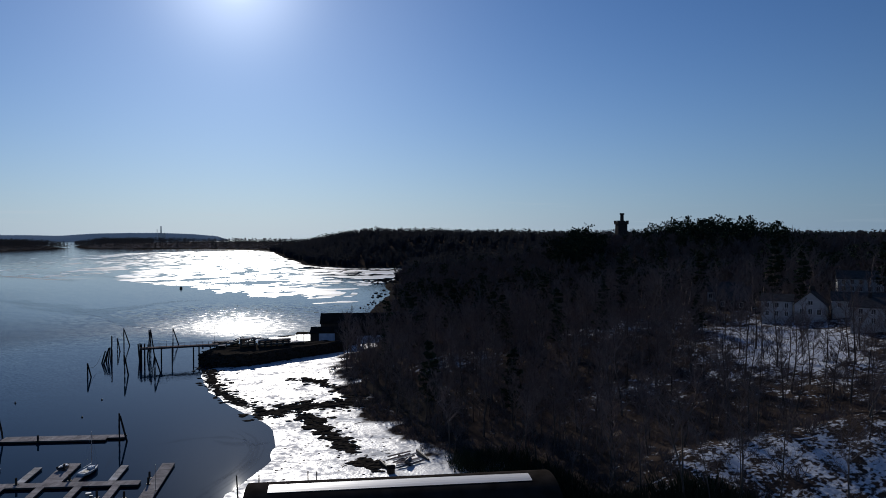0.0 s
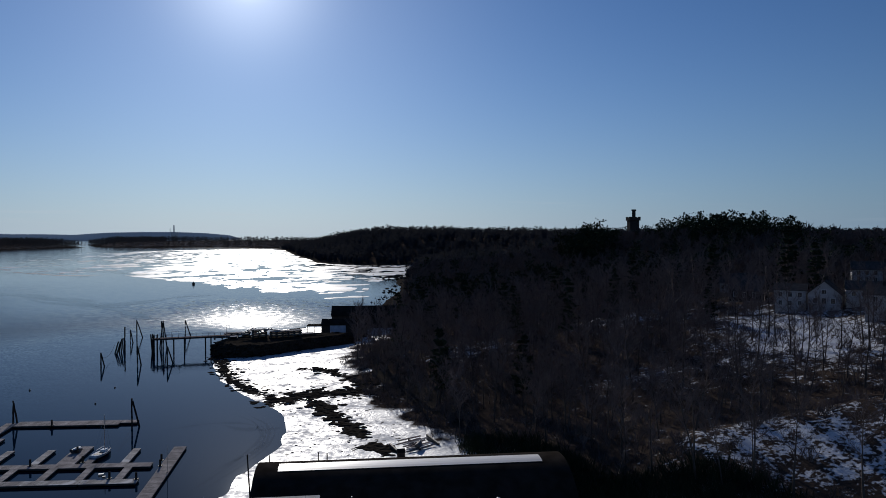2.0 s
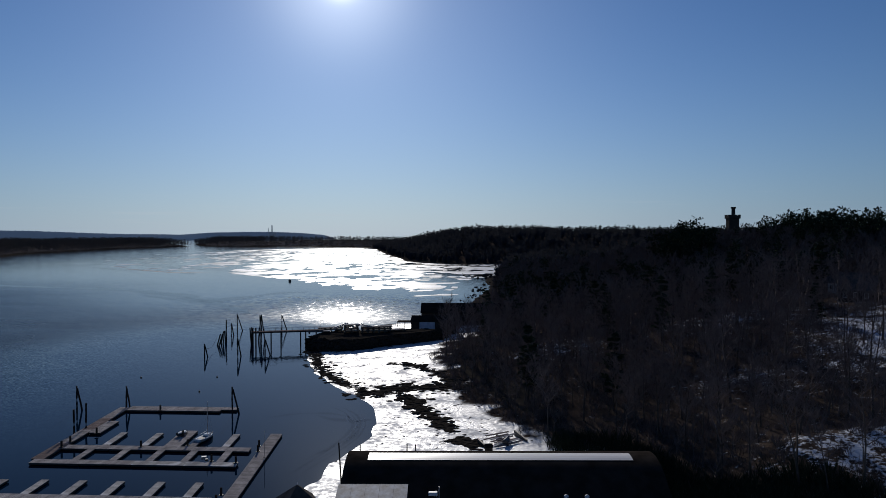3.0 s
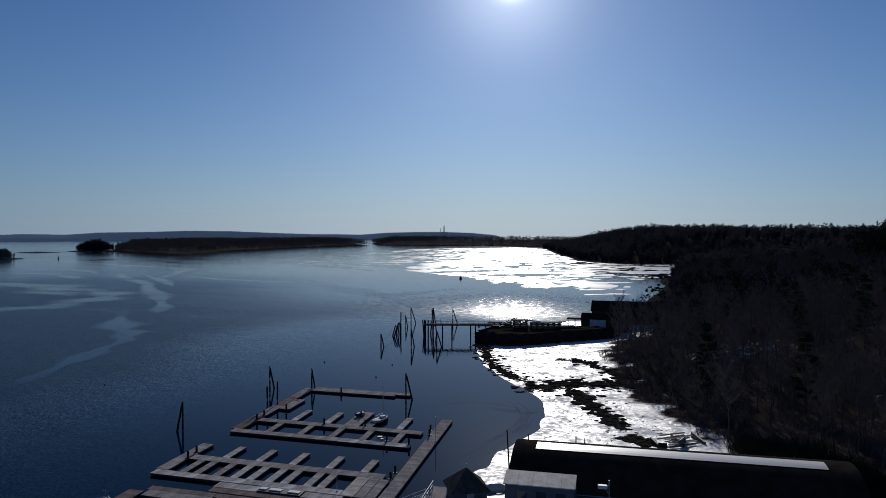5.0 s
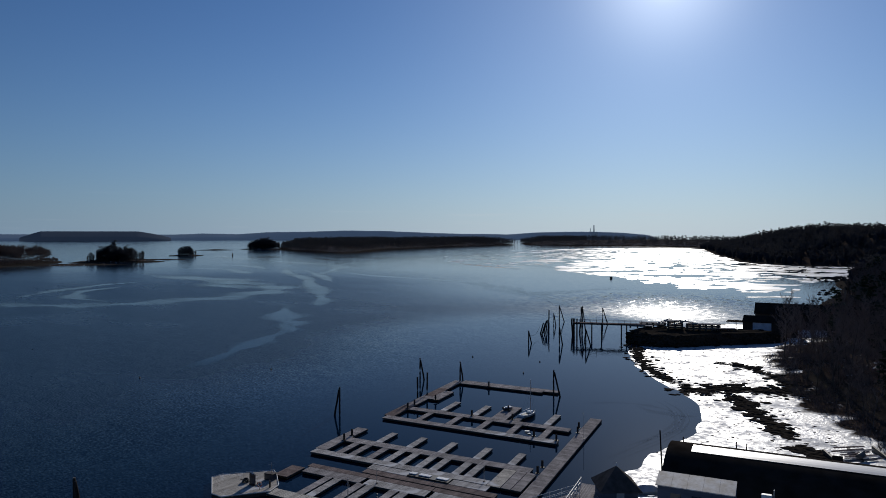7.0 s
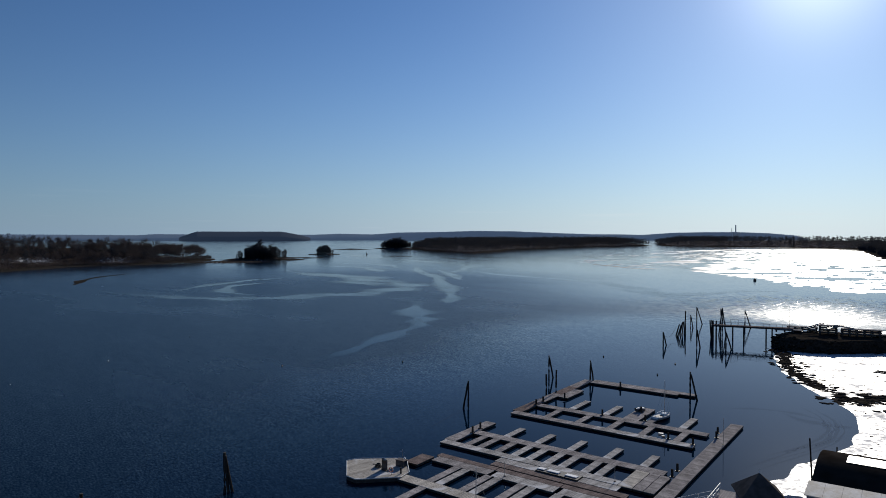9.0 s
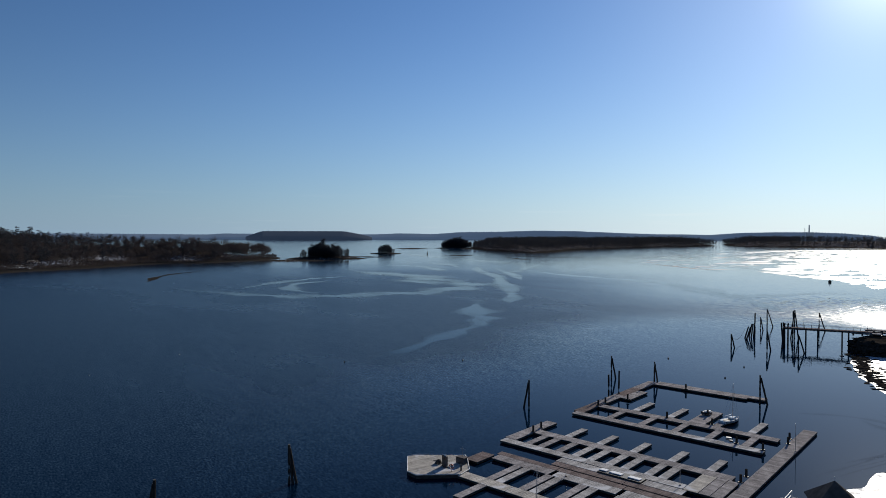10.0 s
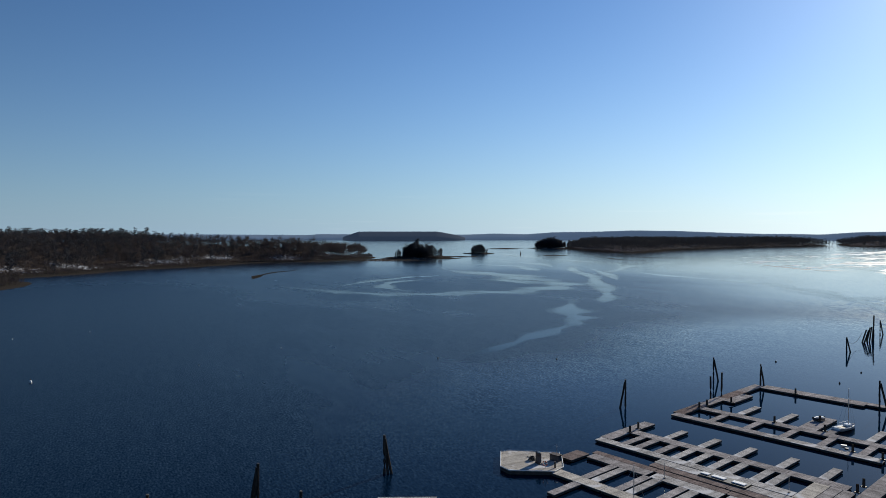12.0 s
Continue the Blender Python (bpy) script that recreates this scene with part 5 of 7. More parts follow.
def stored_float(x, y, turn, L, Wd, z0, levels, label):
    """Dock floats stacked on cribbing, with daylight between the layers; each one lies a little askew."""
    t = thing("stored_float", label, "float", pose(x, y, z0, 0, 0, turn), "floats stored on the wharf")
    rng = random.Random(int(x * 3 + y))
    z = 0.55
    for k in range(levels):
        low = 0.55 if k == 0 else 0.34
        n = max(3, int(L / 1.7))
        for i in range(n):
            bm = bmesh.new()
            cx = (-0.46 + 0.92 * i / (n - 1)) * L
            box(bm, cx - 0.24, cx + 0.24, -Wd * 0.45, Wd * 0.45, z - low, z - 0.002)
            part("crib_block", bm, FASCIA, t)
        m = pose(rng.uniform(-0.25, 0.25), rng.uniform(-0.15, 0.15), 0, 0, 0, rng.uniform(-2.5, 2.5))
        bm = bmesh.new()
        box(bm, -L / 2, L / 2, -Wd / 2, Wd / 2, z, z + 0.3, bevel=0.03)
        part("float_body", bm, FASCIA, t, m=m)
        bm = bmesh.new()
        box(bm, -L / 2 - 0.05, L / 2 + 0.05, -Wd / 2 - 0.05, Wd / 2 + 0.05, z + 0.303, z + 0.36, bevel=0.015)
        part("deck", bm, DECK_BROWN if k and k < levels - 1 else DECK_FROST, t, m=m)
        z += 0.7
    return t


stored_float(-97.0, 236.0, 24, 8.0, 2.4, 3.75, 1, "frosted float stored on cribbing on the wharf")
stored_float(-95.0, 241.5, 27, 9.0, 2.4, 3.75, 2, "two weathered floats piled on the wharf")
stored_float(-86.5, 240.0, 27, 5.0, 2.4, 3.75, 4, "four dark floats stacked on cribbing on the wharf")
stored_float(-78.0, 242.6, 27, 11.0, 2.6, 3.75, 3, "three long dark floats stacked with gaps on the wharf")
stored_float(-72.0, 247.5, 35, 7.0, 2.4, 3.6, 1, "single dark float stored on the wharf")
for x, y, z, tilt, turn in ((-90.0, 239.0, 6.2, -13, 62), (-84.2, 238.5, 6.3, -11, 58), (-82.0, 240.5, 6.4, 9, 30)):
    t = thing("gangway", "frosted gangway leaning on stacked floats", "gangway", pose(x, y, z, 0, tilt, turn))
    bm = bmesh.new()
    box(bm, -3.0, 3.0, -0.55, 0.55, 0, 0.14, bevel=0.02)
    part("deck", bm, DECK_FROST, t)
    for side in (-0.6, 0.56):
        bm = bmesh.new()
        box(bm, -3.0, 3.0, side, side + 0.05, -0.05, 0.3)
        part("side_rail", bm, STEEL, t)

# ---- buildings by the wharf ----
def gable_house(name, label, m, L, Wd, eave, ridge, wall, roof, windows=(), over=0.4, category="building", chimney=None, door=None, trim=TRIM):
    """Ridge along local x. windows: rows of side (-1, 1 long walls; 2, 3 ends), place along the wall, sill, width, height."""
    t = thing(name, label, category, m)
    for y in (-Wd / 2, Wd / 2 - 0.2):
        bm = bmesh.new()
        box(bm, -L / 2 + 0.2, L / 2 - 0.2, y, y + 0.2, -3, eave)
        part("wall", bm, wall, t)
    for x in (-L / 2, L / 2 - 0.2):
        bm = bmesh.new()
        a = [(-Wd / 2, -3), (Wd / 2, -3), (Wd / 2, eave), (0, ridge - 0.05), (-Wd / 2, eave)]
        lo, hi = [bm.verts.new((x, y, z)) for y, z in a], [bm.verts.new((x + 0.2, y, z)) for y, z in a]
        bm.faces.new(lo[::-1])
        bm.faces.new(hi)
        for i in range(5):
            bm.faces.new((lo[i], lo[(i + 1) % 5], hi[(i + 1) % 5], hi[i]))
        part("gable_wall", bm, wall, t)
    slope = (ridge - eave) / (Wd / 2)
    for s in (-1, 1):
        bm = bmesh.new()
        a = [(0, ridge), (s * (Wd / 2 + over), eave - slope * over), (s * (Wd / 2 + over), eave - slope * over + 0.2), (0, ridge + 0.2)]
        lo, hi = [bm.verts.new((-L / 2 - over, y, z)) for y, z in a], [bm.verts.new((L / 2 + over, y, z)) for y, z in a]
        bm.faces.new(lo)
        bm.faces.new(hi[::-1])
        for i in range(4):
            bm.faces.new((lo[i], hi[i], hi[(i + 1) % 4], lo[(i + 1) % 4]))
        bmesh.ops.recalc_face_normals(bm, faces=bm.faces)
        part("roof_slope", bm, roof, t)
    for side, at, sill, w, h in windows:
        win = None
        rot, off = {-1: (0, Wd / 2), 1: (180, Wd / 2), 2: (90, L / 2), 3: (-90, L / 2)}[side]
        base = pose(0, 0, 0, 0, 0, rot) @ pose(at, -off - 0.02, sill)
        bm = bmesh.new()
        for a in ((-w / 2 - 0.1, w / 2 + 0.1, -0.05, 0.02, -0.1, 0), (-w / 2 - 0.1, w / 2 + 0.1, -0.05, 0.02, h, h + 0.1), (-w / 2 - 0.1, -w / 2, -0.05, 0.02, 0, h), (w / 2, w / 2 + 0.1, -0.05, 0.02, 0, h), (-0.03, 0.03, -0.04, 0.02, 0, h)):
            box(bm, *a)
        win = part("window", bm, trim, t, m=base)
        bm = bmesh.new()
        box(bm, -w / 2, w / 2, -0.015, 0.015, 0, h)
        part("pane", bm, GLASS, win, "dark window glass")
    if door is not None:
        bm = bmesh.new()
        box(bm, door - 0.5, door + 0.5, -Wd / 2 - 0.06, -Wd / 2 - 0.01, 0, 2.05)
        part("door", bm, wall if wall is not CLAP else SIDING, t)
    if chimney is not None:
        bm = bmesh.new()
        box(bm, chimney - 0.4, chimney + 0.4, -0.4, 0.4, ridge - 0.8, ridge + 1.2, bevel=0.04)
        part("chimney", bm, STONE, t)
    return t


gable_house("boathouse", "dark boathouse with a faded blue panel by the flats", pose(-62.5, 268.5, 1.2, 0, 0, 8), 17.0, 8.0, 4.2, 5.9, DARKWALL, ROOFING,
            windows=[(-1, -3.2, 2.2, 0.7, 0.9), (-1, -1.9, 2.2, 0.7, 0.9)], door=3.0)
t = thing("painted_panel", "faded blue-white tarpaulin hung on the boathouse front", "tarpaulin", pose(-62.5, 268.5, 1.2, 0, 0, 8))
bm = bmesh.new()
box(bm, -5.4, 0.6, -4.16, -4.11, 1.2, 4.2)
part("sheet", bm, BLUEPAINT, t)
gable_house("barn", "long black-roofed barn behind the boathouse", pose(-55, 293, 1.2, 0, 0, 10), 36, 11, 5.2, 8.6, DARKWALL, ROOFING)
t = thing("porch", "low dark open porch roof on posts", "porch", pose(-74.2, 268.0, 1.0, 0, 0, 8))
bm = bmesh.new()
box(bm, -3, 3, -2.5, 2.5, 3.6, 3.85, bevel=0.03)
part("roof", bm, ROOFING, t)
for x in (-2.7, 0, 2.7):
    for y in (-2.2, 2.2):
        bm = bmesh.new()
        rod(bm, (x, y, -1.2), (x, y, 3.6), 0.1)
        part("post", bm, PILE, t)

# ---- houses on the hill ----
def rows_of_windows(side, n, span, sill, w=0.9, h=1.4):
    return [(side, -span / 2 + span * (k + 0.5) / n, sill, w, h) for k in range(n)]


def on_ground(x, y, turn, dz=0.0):
    return pose(x, y, height_at(x, y) + dz, 0, 0, turn)


WHITE_HOUSE = "white clapboard house, dark shingle roof"
gable_house("house", WHITE_HOUSE + " and flat eaves", on_ground(76.0, 197, -25, 0.4), 7.5, 7.0, 4.6, 6.0, CLAP, SHINGLE, rows_of_windows(-1, 3, 7, 0.6, 0.8, 1.2) + rows_of_windows(-1, 3, 7, 2.8, 0.9, 1.2) + rows_of_windows(3, 2, 5, 2.8), category="house")
gable_house("house", WHITE_HOUSE + " and a gable facing the slope", on_ground(83.0, 192.5, 62, 0.4), 9.0, 7.4, 3.4, 6.6, CLAP, SHINGLE, rows_of_windows(3, 3, 6, 0.9) + rows_of_windows(3, 1, 3, 3.4, 1.0, 1.0) + rows_of_windows(-1, 3, 8, 1.2), category="house", chimney=2.0)
gable_house("house", WHITE_HOUSE + " and a long low wing", on_ground(93, 189, -22, 0.4), 12, 7, 3.8, 5.6, CLAP, SHINGLE, rows_of_windows(-1, 5, 11, 2.0, 0.8, 1.1), category="house")
gable_house("house", WHITE_HOUSE + " and many small windows", on_ground(88, 169, -28, 0.6), 11.5, 8, 4.2, 6.0, CLAP, SHINGLE, rows_of_windows(-1, 4, 10, 2.6, 0.8, 1.1) + rows_of_windows(-1, 4, 10, 0.5, 0.8, 1.2) + rows_of_windows(3, 2, 6, 2.6, 0.8, 1.1), category="house", chimney=-2)
gable_house("house", WHITE_HOUSE + " high on the slope", on_ground(117, 237, -20), 13, 8, 4.6, 6.8, CLAP, SHINGLE, rows_of_windows(-1, 5, 12, 2.8) + rows_of_windows(-1, 5, 12, 0.7) + rows_of_windows(2, 2, 5, 3.0) + rows_of_windows(3, 2, 5, 3.0), category="house", chimney=3)
gable_house("house", "grey clapboard house with a steep dark roof", on_ground(78, 247, -20), 11, 8, 3.6, 6.4, CLAP, SHINGLE, rows_of_windows(-1, 4, 12, 1.2), category="house")
gable_house("house", "dark-roofed low house among the trees", on_ground(72, 218, -35), 9, 8, 3.2, 7.0, DARKWALL, SHINGLE, rows_of_windows(-1, 3, 8, 1.0), category="house")

# ---- the stone tower on the hill, and the far power-station stack ----
tower_z = height_at(118.3, 676.8)
t = thing("stone_tower", "dark castle-like stone tower above the trees", "tower", pose(118.3, 676.8, tower_z - 1, 0, 0, 10))
top = 55.9 - tower_z + 1
bm = bmesh.new()
box(bm, -4.4, 4.4, -4.4, 4.4, 0, top - 3.5, bevel=0.15)
part("shaft", bm, STONE, t)
bm = bmesh.new()
box(bm, -5.3, 5.3, -5.3, 5.3, top - 3.5, top - 1.0, bevel=0.15)
part("crown", bm, STONE, t)
for k in range(4):
    for j in range(3):
        bm = bmesh.new()
        box(bm, -5.3 + 4.3 * j, -3.3 + 4.3 * j, -5.3, -4.7, top - 1.0, top, m=pose(0, 0, 0, 0, 0, 90 * k))
        part("merlon", bm, STONE, t)
bm = bmesh.new()
rod(bm, (0.6, 0, top - 1), (0.6, 0, top + 5.6), 1.7, 1.6, 12)
rod(bm, (0.6, 0, top + 5.6), (0.6, 0, top + 7.0), 2.2, 2.2, 12)
part("turret", bm, STONE, t)
t = thing("power_station", "far grey chimney stack over a low plant", "chimney", pose(-1974, 4043, 20))
bm = bmesh.new()
rod(bm, (0, 0, 0), (0, 0, 71), 4.4, 3.0, 12)
part("stack", bm, HAZY, t)
bm = bmesh.new()
rod(bm, (-28, 8, 0), (-28, 8, 52), 1.8, 1.4, 8)
part("thin_stack", bm, HAZY, t)
bm = bmesh.new()
box(bm, -12, 22, -14, 14, 0, 29, bevel=0.5)
part("plant_building", bm, HAZY, t)

# ---- shack on the beach ----
t = thing("beach_platform", "broken weathered timber platform half under snow on the beach", "platform", pose(-17.0, 128.3, 0.75, 5, -6, 32))
rng = random.Random(41)
for k in range(9):
    if k in (3, 7):
        continue
    bm = bmesh.new()
    a, b = -3.4 + rng.uniform(0, 1.6), 3.4 - rng.uniform(0, 1.8)
    box(bm, a, b, -2.6 + 0.58 * k, -2.6 + 0.58 * k + 0.5, 0.9, 0.97, bevel=0.02)
    part("plank", bm, DECK_FROST if k in (1, 5) else DECK_BROWN, t, m=pose(0, 0, rng.uniform(0, 0.1), rng.uniform(-3, 3), rng.uniform(-1.5, 1.5), rng.uniform(-4, 4)))
for x in (-3.8, 0, 3.8):
    bm = bmesh.new()
    box(bm, x - 0.15, x + 0.15, -2.5, 2.6, -1.5, 0.89)
    part("bearer", bm, FASCIA, t)
t = thing("upturned_dinghy", "dark upturned dinghy on the beach platform", "boat", pose(-16.0, 127.0, 2.15, 180, 0, 80))
bm = bmesh.new()
hull_mesh(bm, 2.6, 1.2, 0.5)
part("hull", bm, [HULL_DARK, HULL_DARK], t)
t = thing("privy_shed", "tiny dark gabled shed at the beach edge", "shed", pose(-18.7, 122.7, 0.8, 0, 0, 20))
bm = bmesh.new()
box(bm, -0.6, 0.6, -0.6, 0.6, -0.6, 0.95)
part("walls", bm, DARKWALL, t)
bm = bmesh.new()
vs = [bm.verts.new(p) for p in ((-0.7, -0.7, 0.93), (0.7, -0.7, 0.93), (0.7, 0.7, 0.93), (-0.7, 0.7, 0.93), (-0.7, 0, 1.5), (0.7, 0, 1.5))]
for f in ((3, 2, 1, 0), (0, 1, 5, 4), (2, 3, 4, 5), (1, 2, 5), (3, 0, 4)):
    bm.faces.new([vs[i] for i in f])
part("roof", bm, ROOFING, t)

# ---- weed-dark shore rocks ----
rng = random.Random(21)
places = []
line = [(-98, 221), (-90, 208), (-83, 194), (-74, 180), (-66, 172)]
for k in range(330):
    i = rng.randrange(4)
    f = rng.random()
    x, y = line[i][0] + (line[i + 1][0] - line[i][0]) * f, line[i][1] + (line[i + 1][1] - line[i][1]) * f
    x, y = x + rng.gauss(3.4, 1.7), y + rng.gauss(0.5, 1.6)
    places.append((x, y, rng.uniform(0.2, 0.62)))
for k in range(620):
    reef, w = rng.choice(REEFS[:2] + REEFS)
    i, f = rng.randrange(len(reef) - 1), rng.random()
    x, y = reef[i][0] + (reef[i + 1][0] - reef[i][0]) * f + rng.gauss(0, w * 0.6), reef[i][1] + (reef[i + 1][1] - reef[i][1]) * f + rng.gauss(0, w * 0.6)
    places.append((x, y, rng.choice((0.28, 0.3, 0.4, 0.5, 0.7)) * rng.uniform(0.97, 1.25)))
for k in range(900):
    places.append((rng.uniform(-90, -20), rng.uniform(122, 232), rng.uniform(0.08, 0.26)))
level = land_height(np.array([p[0] for p in places]), np.array([p[1] for p in places]))[0]
places = [(x, y, max(0.0, float(z)), s) for (x, y, s), z in zip(places, level) if s > 0.27 or 0.05 < z < 1.6]
rocks("shore_rocks", "dark weed-covered low rocks on the icy flats", places, ROCK, 0.66)

# ---- ice and slicks on the water ----
def ribbon(name, label, line, width, mat, z, seed=1, steps=14):
    """A streak along a line, uneven in width."""
    rng = random.Random(seed)
    pts = []
    for (x0, y0), (x1, y1) in zip(line, line[1:]):
        pts += [Vector((x0 + (x1 - x0) * k / steps, y0 + (y1 - y0) * k / steps)) for k in range(steps)]
    pts.append(Vector(line[-1]))
    for _ in range(steps):
        pts = [pts[0]] + [(a + 2 * b + c) / 4 for a, b, c in zip(pts, pts[1:], pts[2:])] + [pts[-1]]
    bm = bmesh.new()
    core = bm.verts.layers.float.new("core")
    prev = None
    n = len(pts)
    ph = rng.uniform(0, 6)
    for k, p in enumerate(pts):
        d = (pts[min(k + 1, n - 1)] - pts[max(k - 1, 0)]).normalized()
        e = Vector((-d.y, d.x))
        taper = math.sin(math.pi * (k + 0.5) / n) ** 0.5
        wa = width * taper * (0.7 + 0.35 * math.sin(k * 0.31 + ph) + rng.uniform(-0.12, 0.12))
        wb = width * taper * (0.7 + 0.35 * math.sin(k * 0.23 + 2 * ph) + rng.uniform(-0.12, 0.12))
        wa, wb = max(wa, 0.1), max(wb, 0.1)
        row = [bm.verts.new((*(p + e * o), z)) for o in (wa * 1.35, wa * 0.45, -wb * 0.45, -wb * 1.35)]
        for i, v in enumerate(row):
            v[core] = (1.0 if i in (1, 2) else 0.0) * min(1.0, taper * 1.3)
        if prev:
            for i in range(3):
                bm.faces.new((prev[i + 1], row[i + 1], row[i], prev[i]))
        prev = row
    return tagged(part(name, bm, mat), label, "ice", kind="structure")


SLICK = "smooth pale slick of still water and skim ice"
for k, (line, w) in enumerate((
        ([(-640, 350), (-596, 334), (-532, 327), (-493, 325), (-450, 323), (-414, 320), (-386, 310), (-368, 289), (-355, 263), (-349, 238), (-354, 210), (-360, 182), (-371, 167), (-392, 154), (-418, 142), (-470, 132)], 14),
        ([(-570, 322), (-528, 340), (-470, 330), (-430, 300), (-392, 286)], 17),
        ([(-440, 165), (-471, 194), (-496, 228), (-512, 260), (-519, 285)], 6),
        ([(-380, 190), (-410, 186), (-440, 196), (-466, 220), (-480, 250)], 6),
        ([(-942, 643), (-827, 624), (-713, 601), (-625, 578), (-575, 556), (-515, 477), (-466, 406)], 10),
        ([(-600, 490), (-554, 453), (-462, 396), (-387, 342), (-327, 295), (-284, 257), (-268, 240)], 7),
        ([(-545, 470), (-470, 425), (-400, 372)], 5),
        ([(-292, 240), (-261, 212), (-239, 195), (-227, 188), (-210, 175)], 8),
        ([(-232, 190), (-213, 177), (-204, 161), (-191, 140), (-179, 118), (-167, 99)], 4.5),
        ([(-560, 500), (-494, 471), (-432, 450), (-383, 442), (-345, 440), (-322, 434), (-292, 422), (-254, 398), (-229, 379), (-203, 353), (-174, 324), (-160, 311)], 7),
        ([(-290, 402), (-250, 385), (-221, 360), (-215, 401), (-203, 435), (-190, 450)], 7),
        ([(-791, 813), (-669, 807), (-552, 786), (-420, 712), (-355, 661), (-277, 602)], 16),
        ([(-620, 740), (-520, 690), (-440, 660), (-380, 610)], 12),
        ([(-760, 560), (-680, 590), (-600, 640), (-520, 620)], 10),
        ([(-860, 760), (-760, 790), (-640, 760)], 12),
        ([(-700, 1000), (-640, 900), (-560, 840)], 14),
        ([(-690, 420), (-640, 440), (-590, 425), (-540, 400)], 9),
        ([(-760, 470), (-700, 500), (-640, 490), (-590, 455)], 9),
        ([(-1040, 700), (-972, 665), (-870, 640), (-800, 660)], 13))):
    ribbon("water_slick", SLICK, line, w * 1.3, SLICK_MAT, 0.012 + 0.0015 * k, k + 1)
for line in ([(-545, 134), (-560, 140), (-592, 150), (-637, 179), (-667, 210)], [(-840, 735), (-780, 705), (-718, 675), (-671, 674)]):
    ribbon("weed_line", "dark line of floating weed on the water", line, 3.0, ROCK, 0.05, 3)
SLUSH = "thin grey slush line frozen in an arc off the beach"
SHORE = [(-47, 104), (-46.5, 112), (-45, 121), (-44.5, 130), (-46, 138), (-50, 146), (-56, 152)]
rng = random.Random(17)
for k in range(4):
    out = 0.6 + 0.9 * k
    ribbon("slush_line", SLUSH, [(x - out + rng.uniform(-0.25, 0.25), y - 0.1 * out * max(0, i - 3)) for i, (x, y) in enumerate(SHORE)][k % 2:6 + k % 2], rng.uniform(0.3, 0.6), ICE_STREAK, 0.012 + 0.002 * k, 20 + k)
for k, (line, w) in enumerate((([(-70, 138), (-65.8, 141.8), (-60.8, 144.5), (-56.1, 144.8), (-51.2, 142.5)], 1.0), ([(-60, 143), (-54, 140), (-49.5, 140), (-46.5, 142)], 1.6))):
    ribbon("slush_line", SLUSH, line, w, ICE_STREAK, 0.036 + 0.003 * k, 40 + k)
for x, y, r, mat in ((-189, -5, 0.36, HULL), (-192, 33, 0.16, HULL), (-277, 11, 0.2, HULL), (-270, -12, 0.2, HULL), (-171, 93, 0.2, IRON), (-154, 121, 0.2, IRON), (-122, 170, 0.22, IRON),
                     (-248, 540, 1.1, IRON), (-97, 158, 0.2, IRON), (-102, 175, 0.2, IRON), (-210, 60, 0.18, HULL), (-240, 95, 0.15, IRON)):
    t = thing("mooring_buoy", ("small white" if mat is HULL else "small dark") + " mooring buoy floating in the harbour", "buoy", pose(x, y, 0), "mooring buoys")
    bm = bmesh.new()
    bmesh.ops.create_uvsphere(bm, u_segments=10, v_segments=8, radius=r)
    bmesh.ops.scale(bm, vec=(1, 1, 1.15), verts=bm.verts)
    bmesh.ops.translate(bm, vec=(0, 0, r * 0.4), verts=bm.verts)
    part("ball", bm, mat, t, smooth=True)
    bm = bmesh.new()
    rod(bm, (0, 0, r * 1.2), (0, 0, r * 2.6), r * 0.12, sides=5)
    part("pick_up_rod", bm, IRON, t)
t = thing("channel_marker", "dark channel marker on the far water", "buoy", pose(-1018, 720, 0))
bm = bmesh.new()
rod(bm, (0, 0, -0.5), (0, 0, 1.2), 1.3, 1.2, 10)
part("float_body", bm, IRON, t)
bm = bmesh.new()
rod(bm, (0, 0, 1.2), (0, 0, 4.6), 0.9, 0.35, 6)
part("cage", bm, IRON, t)


